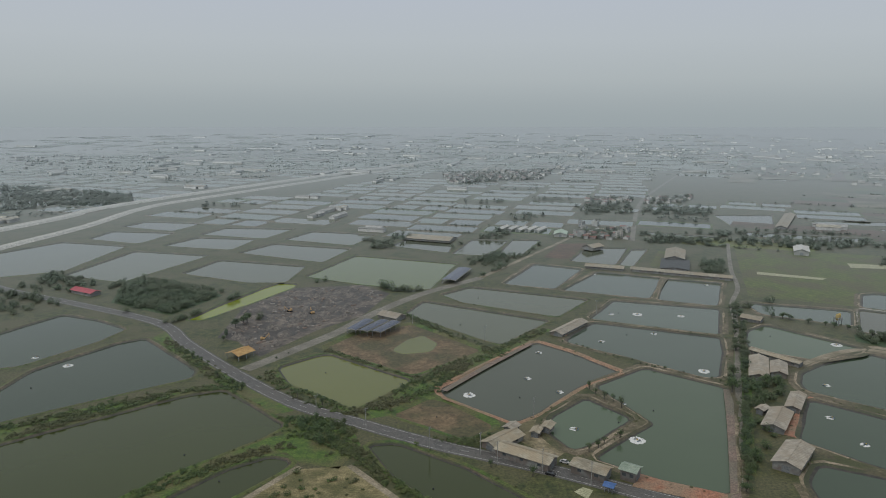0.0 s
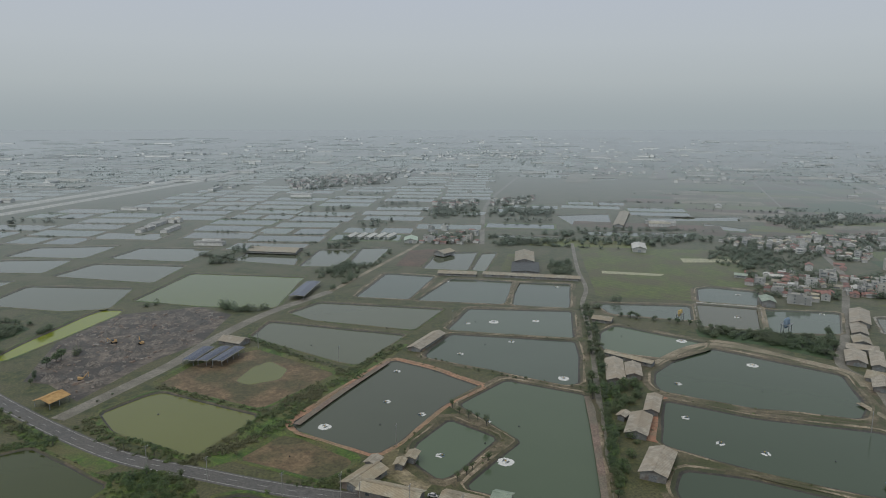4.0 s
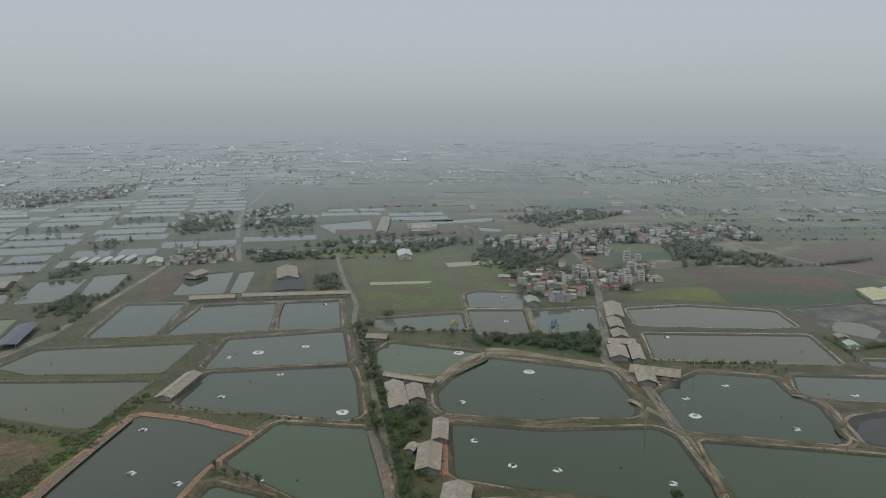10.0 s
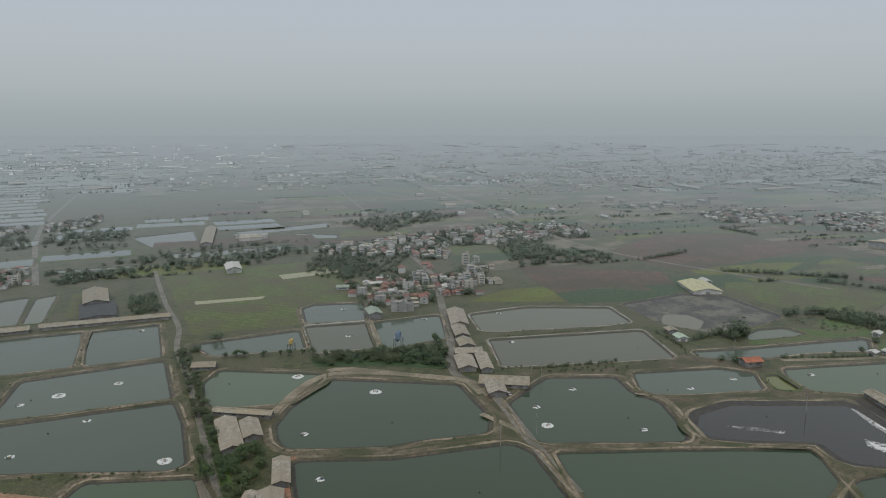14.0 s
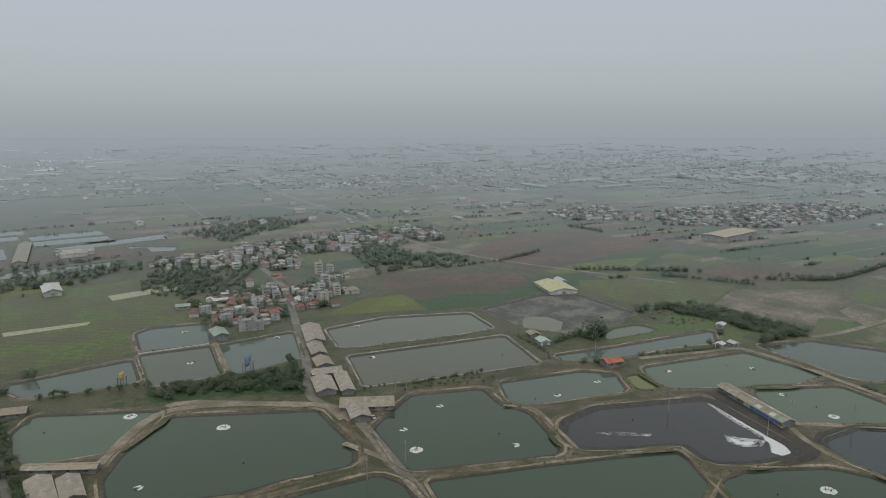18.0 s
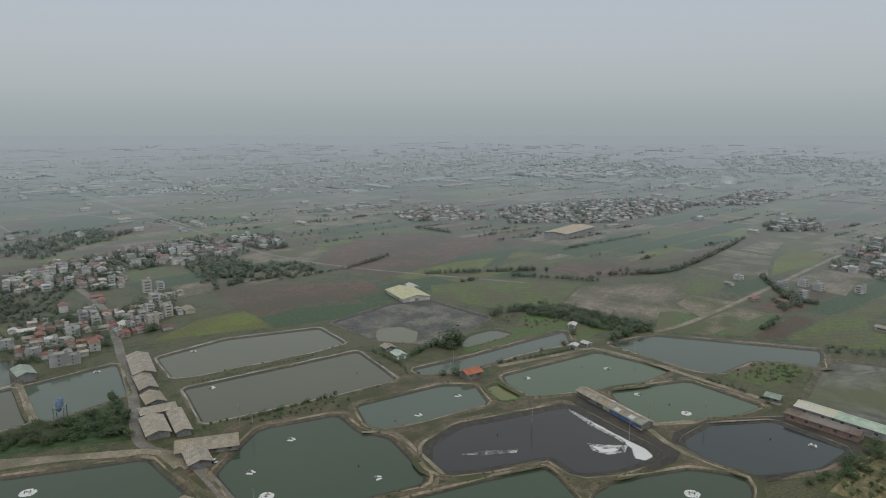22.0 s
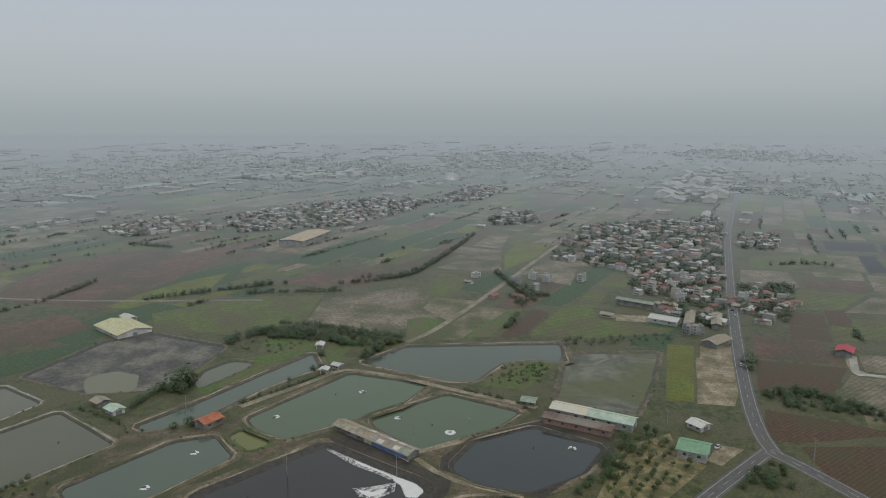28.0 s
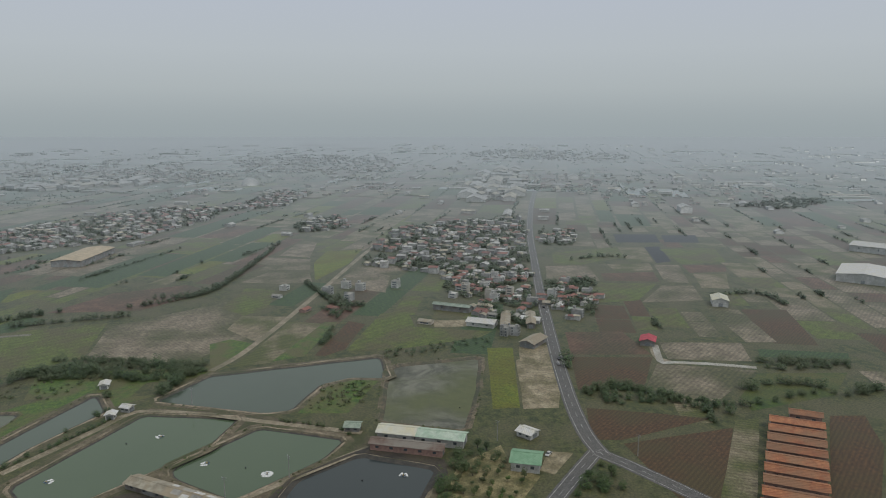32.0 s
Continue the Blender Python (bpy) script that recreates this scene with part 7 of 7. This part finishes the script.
def aerator(x, y):
    k = rng.choice((0, 1, 2))
    s = 1.0 if k else rng.uniform(0.75, 1.25)
    m = pose(x, y, -0.88, 0, 0, rng.uniform(0, 360)) @ Matrix.Diagonal((s, s, s, 1))
    if k in AER_USED:
        ob = copy_thing(AERATORS[k], m)
    else:
        AER_USED.add(k)
        ob = AERATORS[k]
        ob.matrix_basis = m


def foam(style, pts):
    """Drifts of foam: many small ragged heaps inside the outline, denser towards its middle line."""
    rnd = random.Random(len(pts) * 7 + int(pts[0][0]))
    poly = ccw(pts)
    x0, x1 = min(p[0] for p in poly), max(p[0] for p in poly)
    y0, y1 = min(p[1] for p in poly), max(p[1] for p in poly)
    verts, faces = [], []
    for _ in range(int((x1 - x0) * (y1 - y0) * 44)):
        x, y = rnd.uniform(x0, x1), rnd.uniform(y0, y1)
        if not inside(x, y, poly):
            continue
        u, w = 0.8 * x - 0.6 * y, 0.6 * x + 0.8 * y
        fill = 0.42 + 0.75 * noise.noise((u * 0.16, w * 0.6, 1.0)) + 0.3 * noise.noise((u * 0.9, w * 1.6, 4.0)) + {"thick": 0.12, "sheet": 0.75}.get(style, -0.15)
        if rnd.random() > max(0.0, min(1.0, fill)) ** 1.5:
            continue
        v, f = foam_patch(rnd, 1, (0.1, 0.1), rnd.uniform(0.08, 0.2))
        k = len(verts)
        verts += [(p + x, q + y, r * 0.35 - 0.868) for p, q, r in v]
        faces += [tuple(i + k for i in t) for t in f]
    if style == "sheet":
        v, f = sheet(resample(offset(poly, -0.3), 0.9, 0.5), -0.862)
        k = len(verts)
        verts += v
        faces += [tuple(i + k for i in t) for t in f]
    tagged(part("foam", verts, faces, FOAM), "drift of white foam on the dark pond water", "foam", "", "stuff")


def plank(pts):
    """A white walkway on short piles across the water."""
    a, b = Vector((*pts[0], 0)), Vector((*pts[-1], 0))
    l = (b - a).length
    thing = tagged(new("walkway"), "narrow white walkway on piles between two ponds", "walkway", "walkways")
    thing.matrix_world = pose(*a[:2], 0, 0, 0, math.degrees(math.atan2(b.y - a.y, b.x - a.x)))
    part("deck", *box(0, -0.5, 0.05, l, 0.5, 0.2), ROOF["white"], thing)
    for k in range(int(l / 5) + 1):
        part("pile", *box(k * 5 - 0.1, -0.4, -1.2, k * 5 + 0.1, 0.4, 0.05), POLE, thing)


def hedgeline(pts):
    for q in resample(smooth_line(pts), 2.4, 0.0, False):
        WEEDS.append((q[0] + rng.uniform(-0.5, 0.5), q[1] + rng.uniform(-0.5, 0.5), rng.uniform(0.5, 1.0)))


def tower(style, x, y):
    """A pond-side feed tower: four legs, braces, platform with rails and two tanks."""
    paint = BLUE if style == "blue" else YELLOW
    big = 1.0 if style == "blue" else 0.7
    thing = tagged(new("feed_tower"), "raised %s-painted steel feed tower beside a pond" % style, "tower", "feed towers")
    thing.matrix_world = pose(x, y, 0, 0, 0, 35)
    for sx in (-1, 1):
        for sy in (-1, 1):
            part("leg", *box(sx * 3 * big - 0.2, sy * 2.4 * big - 0.2, 0, sx * 3 * big + 0.2, sy * 2.4 * big + 0.2, 7 * big), STEEL, thing)
    for z in (2.4 * big, 4.8 * big):
        for sy in (-1, 1):
            part("brace", *box(-3 * big, sy * 2.4 * big - 0.08, z, 3 * big, sy * 2.4 * big + 0.08, z + 0.16), STEEL, thing)
    part("platform", *box(-3.6 * big, -3 * big, 7 * big, 3.6 * big, 3 * big, 7 * big + 0.25), STEEL, thing)
    for sx in (-1, 1):
        v, f = tube([(0, 0, 4.6 * big, 0.3), (0, 0, 6 * big, 1.5 * big), (0, 0, 10.4 * big, 1.5 * big), (0, 0, 11.4 * big, 0.25)], 12)
        part("hopper", [(a + sx * 1.8 * big, b, c) for a, b, c in v], f, paint, thing, "%s conical hopper" % style)
    for sy in (-1, 1):
        part("rail", *box(-3.6 * big, sy * 3 * big - 0.04, 8 * big, 3.6 * big, sy * 3 * big + 0.04, 8 * big + 0.08), STEEL, thing)
    KEEP_OFF.append((x, y, 5))


def pole_proto():
    thing = tagged(new("utility_pole"), "tall thin concrete utility pole with crossarms", "pole", "utility poles")
    part("mast", *tube([(0, 0, 0, 0.2), (0, 0, 10.5, 0.11)], 8), POLE, thing)
    for z in (9.2, 10.0):
        part("crossarm", *box(-1.1, -0.06, z, 1.1, 0.06, z + 0.12), STEEL, thing)
    for k in (-1.0, 0.0, 1.0):
        part("insulator", *tube([(k, 0, 10.12, 0.06), (k, 0, 10.4, 0.05)], 6), FOAM, thing)
    return thing


POLE_PROTO, POLE_FIRST = pole_proto(), [True]


def pole(style, x, y):
    m = pose(x, y, 0, 0, 0, rng.uniform(20, 60))
    if POLE_FIRST[0]:
        POLE_FIRST[0] = False
        POLE_PROTO.matrix_basis = m
    else:
        copy_thing(POLE_PROTO, m)


PAINT = {"white": mat("car_white", (0.60, 0.60, 0.60), (0.66, 0.66, 0.66), 4, rough=0.3, bump=0, haze_gloss=False), "black": mat("car_dark", (0.020, 0.020, 0.023), (0.030, 0.030, 0.033), 4, rough=0.3, bump=0, haze_gloss=False)}
TYRE = mat("tyre", (0.018, 0.018, 0.018), (0.026, 0.026, 0.026), 1, haze_gloss=False)


def car(style, x, y):
    """A saloon car: lower body, cabin glass, roof, four wheels with rims, lamps."""
    near = min(((q[0] - x) ** 2 + (q[1] - y) ** 2, i, line) for _, _, line in ROADS for i, q in enumerate(line))
    i, line = near[1], near[2]
    a, b = line[max(i - 1, 0)], line[min(i + 1, len(line) - 1)]
    thing = tagged(new("car"), "%s car standing on the grey road surface" % style, "car", "cars")
    thing.matrix_world = pose(x, y, 0.14 if near[0] < 25 else 0.04, 0, 0, math.degrees(math.atan2(b[1] - a[1], b[0] - a[0])))
    prof = [(-2.2, 0.35), (-2.25, 0.75), (-2.0, 0.92), (-0.9, 0.98), (0.9, 0.95), (2.05, 0.80), (2.2, 0.6), (2.2, 0.35)]
    v = [(p, -0.85, z) for p, z in prof] + [(p, 0.85, z) for p, z in prof]
    n = len(prof)
    part("body", v, [tuple(range(n)), tuple(range(2 * n - 1, n - 1, -1))] + [(k, k + n, (k + 1) % n + n, (k + 1) % n) for k in range(n)], PAINT[style], thing)
    cab = [(-1.75, 0.95), (-1.15, 1.40), (0.45, 1.42), (1.15, 0.94)]
    v = [(p, s * (0.78 if z < 1 else 0.62), z) for s in (-1, 1) for p, z in cab]
    part("cabin_glass", v, [(0, 1, 2, 3), (7, 6, 5, 4), (0, 4, 5, 1), (1, 5, 6, 2), (2, 6, 7, 3)], GLASS, thing)
    part("roof", *box(-1.15, -0.62, 1.40, 0.45, 0.62, 1.47), PAINT[style], thing)
    for sx in (-1.35, 1.35):
        for sy in (-1, 1):
            v, f = tube([(0, 0, -0.1, 0.30), (0, 0, -0.09, 0.33), (0, 0, 0.09, 0.33), (0, 0, 0.1, 0.30)], 12)
            part("wheel", [(sx + p, sy * 0.80 + r, 0.33 + q) for p, q, r in v], f + [tuple(range(12)), tuple(range(36, 48))], TYRE, thing)
    for sy in (-0.6, 0.6):
        part("headlight", *box(2.12, sy - 0.18, 0.58, 2.22, sy + 0.18, 0.72), FOAM, thing)


aerator(13.6, 351.1)
aerator(46.0, 374.1)
aerator(60.7, 354.9)
aerator(100.9, 437.3)
aerator(139.9, 454.8)
aerator(140.6, 498.4)
aerator(170.7, 494.1)
aerator(148.4, 385.4)
aerator(87.6, 299.5)
aerator(62.2, 311.0)
aerator(188.3, 323.4)
aerator(206.2, 364.3)
aerator(188.6, 295.6)
aerator(-244.0, 408.7)
aerator(-217.9, 394.3)
aerator(58.2, 416.1)
aerator(121.1, 499.7)
aerator(91.4, 340.9)
aerator(201.7, 283.0)
aerator(265.2, 381.0)
aerator(233.9, 249.2)
aerator(311.2, 306.6)
aerator(296.9, 287.9)
aerator(248.3, 430.9)
aerator(385.2, 384.5)
aerator(317.4, 472.5)
aerator(356.3, 528.0)
aerator(382.3, 464.5)
aerator(221.1, 585.1)
aerator(134.5, 625.6)
aerator(344.9, 307.4)
aerator(325.2, 252.9)
aerator(423.5, 250.6)
aerator(392.3, 261.3)
aerator(461.5, 221.0)
aerator(494.0, 177.8)
aerator(459.4, 156.1)
aerator(441.7, 131.0)
aerator(358.4, 126.3)
aerator(432.8, 435.3)
aerator(422.6, 74.9)
foam("thick", [(428, 192), (419, 184), (409, 174.5), (401, 163.5), (394.5, 156.5), (399, 155.7), (409.1, 166), (417.8, 176.5), (425.2, 185.5), (429, 190)])
foam("sheet", [(400.4, 158.4), (396.8, 152.6), (393, 147.4), (386.6, 143.2), (381.2, 146.6), (382, 151.2), (391, 153.4), (395, 156.4)])
foam("sheet", [(414.6, 176), (410.6, 170.8), (400.4, 158), (398.2, 157.4), (405, 165.8), (410, 172.4)])
foam("thick", [(389.5, 173.5), (391, 165), (394, 155.5), (386.5, 156), (381, 163), (382.6, 170)])
foam("sheet", [(388.6, 171.6), (385.6, 169.6), (382.6, 166.2), (384, 161.6), (388.2, 158.6), (389, 161), (386.4, 165), (387.6, 168.6)])
foam("a", [(357.7, 226.6), (360.6, 217.2), (369, 202.3), (372.4, 202.9), (369.5, 209.1), (364.3, 218.4)])
tower("blue", 322.8, 426.8)
tower("yellow", 270.6, 471.2)
pole("a", -35.7, 309.2)
pole("a", -5.9, 289.7)
pole("a", 22.7, 275.6)
pole("a", 58.5, 258.8)
pole("a", -61.4, 324.7)
pole("a", 16.1, 284.5)
pole("a", 40.8, 270.0)
pole("a", 26.7, 436.0)
pole("a", 43.7, 322.4)
pole("a", -20.9, 473.4)
pole("a", 110.5, 496.7)
pole("a", 261.8, 288.4)
pole("a", 282.5, 283.7)
pole("a", 348.5, 338.2)
pole("a", 422.3, 148.5)
pole("a", 345.3, 328.2)
pole("a", 400.1, 202.7)
pole("a", 433.7, 122.2)
pole("a", 396.6, 155.3)
pole("a", 463.1, 266.3)
pole("a", 526.7, 164.7)
pole("a", 407.5, -31.1)
pole("a", 440.8, 24.3)
car("white", 420.5, 7.2)
car("white", 312.1, 325.3)
car("black", 43.9, 267.2)
car("white", 51.3, 277.1)
car("white", 636.9, -93.3)
car("black", 536.6, -55.1)
car("white", 529.0, -50.7)
car("black", 653.0, -98.3)
plank([(308.5, 512), (346.5, 490.5)])
plank([(418, 157.5), (410.5, 151)])
hedgeline([(386.5, 398), (402, 386), (450.5, 357.5)])

# ---- the dump yard: rubble heaps and an excavator ----
HEAP = mat("rubble_heap", (0.088, 0.073, 0.060), (0.235, 0.200, 0.168), 1.6, (0.080, 0.072, 0.066), 9, bump=0.9)


def heap(x, y, r, h, seed):
    rnd = random.Random(seed)
    rings, n = 5, 14
    loops = []
    for k in range(rings + 1):
        f = k / rings
        loops.append([(x + math.cos(math.tau * i / n) * r * (1 - f) * rnd.uniform(0.8, 1.15), y + math.sin(math.tau * i / n) * r * (1 - f) * rnd.uniform(0.8, 1.15), h * (f ** 0.8) * rnd.uniform(0.8, 1.1) if k else 0.0) for i in range(n)])
    tagged(part("mound", *band(loops), HEAP), "grey-brown mound of broken concrete and scrap on the dump", "mound", "dump mounds")


YARD = [(-143, 446), (-145, 512), (-121, 567), (-70, 577), (-47, 552), (-63, 494), (-90, 462), (-112, 412)]
for k in range(130):
    x, y = rng.uniform(-148, -45), rng.uniform(410, 578)
    if inside(x, y, YARD):
        heap(x, y, rng.uniform(2, 7.5), rng.uniform(0.7, 3.4), 100 + k)
chunks = []
for k in range(900):
    x, y = rng.uniform(-148, -45), rng.uniform(410, 578)
    if inside(x, y, YARD) and noise.noise((x * 0.05, y * 0.05, 2.0)) > -0.1:
        l, w, h = rng.uniform(0.3, 1.8), rng.uniform(0.2, 0.9), rng.uniform(0.2, 0.9)
        v, f = box(-l, -w, 0, l, w, h)
        c, q = math.cos(k), math.sin(k)
        chunks.append(([(x + c * i - q * j, y + q * i + c * j, m) for i, j, m in v], f))
tagged(part("rubble", *joined(*chunks), mat("concrete_scrap", (0.15, 0.135, 0.115), (0.34, 0.31, 0.28), 2, (0.20, 0.13, 0.09), 6)), "scattered broken concrete and timber on the dump", "rubble", "", "stuff")


def excavator(x, y, turn):
    thing = tagged(new("excavator"), "small orange tracked excavator on the rubble yard", "excavator", "machines")
    thing.matrix_world = pose(x, y, 0.05, 0, 0, turn)
    for s in (-1, 1):
        part("track", *joined(box(-1.9, s * 1.1 - 0.3, 0.12, 1.9, s * 1.1 + 0.3, 0.75), box(-1.6, s * 1.1 - 0.3, 0, 1.6, s * 1.1 + 0.3, 0.12)), TYRE, thing)
    part("cab_body", *joined(box(-1.8, -1.2, 0.95, 1.0, 1.2, 1.9), box(-1.8, -1.1, 1.9, -0.7, 1.1, 2.2)), ROOF["tarp"], thing, "orange engine body")
    part("cab", *box(0.0, 0.2, 1.9, 1.3, 1.2, 2.9), GLASS, thing)
    boom = part("boom", [(0.9, -0.2, 1.5), (0.9, 0.15, 1.5), (3.6, 0.15, 4.4), (3.6, -0.2, 4.4), (1.3, -0.2, 1.4), (1.3, 0.15, 1.4), (3.9, 0.15, 4.1), (3.9, -0.2, 4.1)], [(0, 1, 2, 3), (4, 7, 6, 5), (0, 4, 5, 1), (1, 5, 6, 2), (2, 6, 7, 3), (3, 7, 4, 0)], ROOF["tarp"], thing)
    part("dipper", *box(3.6, -0.18, 1.6, 3.9, 0.13, 4.4), ROOF["tarp"], boom)
    part("bucket", *joined(box(3.3, -0.5, 1.0, 4.1, 0.45, 1.15), box(3.3, -0.5, 1.15, 3.42, 0.45, 1.7)), STEEL, boom)


excavator(-115.0, 437.8, 20)
excavator(-111.9, 503.0, 200)
excavator(-94.1, 496.7, 120)


# white stop line across the lane before the fork
tagged(part("road_marking", *box(477.1, -35.4, 0.10, 477.7, -32.3, 0.112), LINE), "white stop line painted on the asphalt", "road marking", "", "structure")


def pylon(x, y, h):
    thing = tagged(new("lattice_mast"), "tall grey steel lattice mast above the town", "mast", "masts")
    thing.matrix_world = pose(x, y, 0, 0, 0, 20)
    for i, j in ((-1, -1), (1, -1), (1, 1), (-1, 1)):
        v, f = tube([(i * h * 0.09, j * h * 0.09, 0, 0.45), (i * h * 0.035, j * h * 0.035, h * 0.6, 0.35), (i * 0.4, j * 0.4, h, 0.2)], 4)
        part("leg", v, f, STEEL, thing)
    for k in range(8):
        z, r = h * (0.08 + 0.11 * k), h * (0.085 - 0.0095 * k)
        part("brace", *joined(box(-r, -r - 0.15, z, r, -r + 0.15, z + 0.4), box(-r, r - 0.15, z, r, r + 0.15, z + 0.4), box(-r - 0.15, -r, z, -r + 0.15, r, z + 0.4), box(r - 0.15, -r, z, r + 0.15, r, z + 0.4)), STEEL, thing)


pylon(1388.0, -368.0, 42.0)

# a pale domed hall at the edge of the far town
dome = [[(1775 + 19 * math.cos(t) * math.cos(math.tau * i / 20), 87 + 19 * math.cos(t) * math.sin(math.tau * i / 20), 17 * math.sin(t)) for i in range(20)] for t in (0, 0.3, 0.6, 0.9, 1.2, 1.5)]
tagged(part("domed_hall", *band(dome), FAR_SKIN["white"], smooth=True), "pale white domed hall at the edge of town", "hall")

# dark feed floats on the fish ponds
FLOATS = []
for loop in HOLES:
    cx, cy = sum(p[0] for p in loop) / len(loop), sum(p[1] for p in loop) / len(loop)
    if math.hypot(cx - 90, cy - 110) > 430:
        continue
    for _ in range(1):
        p = rng.choice(loop)
        f = rng.uniform(0.15, 0.7)
        x, y = cx + (p[0] - cx) * f, cy + (p[1] - cy) * f
        if inside(x, y, loop):
            FLOATS.append((x, y))
FLOAT_SKIN = mat("float_plastic", (0.025, 0.026, 0.028), (0.05, 0.05, 0.052), 1, haze_gloss=0.77)
for x, y in FLOATS:
    thing = tagged(new("feed_float"), "small dark plastic feed float on a fish pond", "float", "feed floats")
    thing.matrix_world = pose(x, y, -0.87, 0, 0, rng.uniform(0, 360))
    part("ring", *tube([(0, 0, -0.1, 0.3), (0, 0, 0.1, 0.4), (0, 0, 0.25, 0.28)], 8), FLOAT_SKIN, thing)
    part("hopper", *tube([(0, 0, 0.2, 0.12), (0, 0, 0.5, 0.26), (0, 0, 0.62, 0.08)], 8), FLOAT_SKIN, thing)
# ---- scattered green ----
for poly, density in SPOTS:
    x0, x1 = min(p[0] for p in poly), max(p[0] for p in poly)
    y0, y1 = min(p[1] for p in poly), max(p[1] for p in poly)
    for _ in range(int((x1 - x0) * (y1 - y0) * density * 0.55)):
        x, y = rng.uniform(x0, x1), rng.uniform(y0, y1)
        if inside(x, y, poly) and not near_road(x, y, 1.5):
            LUMPS.append((x, y, rng.uniform(1.5, 3.6)))
for loop in HOLES:
    for (x1, y1), (x2, y2) in zip(loop, loop[1:] + loop[:1]):
        n = math.hypot(x2 - x1, y2 - y1) / 5.0
        for _ in range(int(n + rng.random())):
            f = rng.random()
            u = Vector((y2 - y1, x1 - x2)).normalized() * rng.uniform(0.3, 2.2)
            x, y = x1 + (x2 - x1) * f + u.x, y1 + (y2 - y1) * f + u.y
            if noise.noise((x * 0.03, y * 0.03, 5.0)) > -0.05 and not in_hole(x, y) and not near_road(x, y, 0.3):
                WEEDS.append((x, y, rng.uniform(0.25, 0.8)))
near_spots = [q for q in TREE_SPOTS if math.hypot(q[0] - 60, q[1] - 90) < 1150]
joined_green("distant_trees", near_spots, 26, LEAF, "scattered dark green trees across the plain", leaf=1.5)
clump_green("far_trees", [q for q in TREE_SPOTS if math.hypot(q[0] - 60, q[1] - 90) >= 1150], LEAF, "far dark green trees and tree belts")
joined_green("woods", [q for q in LUMPS if math.hypot(q[0] - 90, q[1] - 110) < 600], 170, LEAF, "dense dark green thickets and hedges between the ponds", leaf=0.55)
joined_green("woods", [q for q in LUMPS if math.hypot(q[0] - 90, q[1] - 110) >= 600], 64, LEAF, "dense dark green woods between distant plots", leaf=0.95)
joined_green("weeds", WEEDS, 50, LEAF_DRY, "rank green weeds and low bushes on the dykes", 0.6, 0.55)
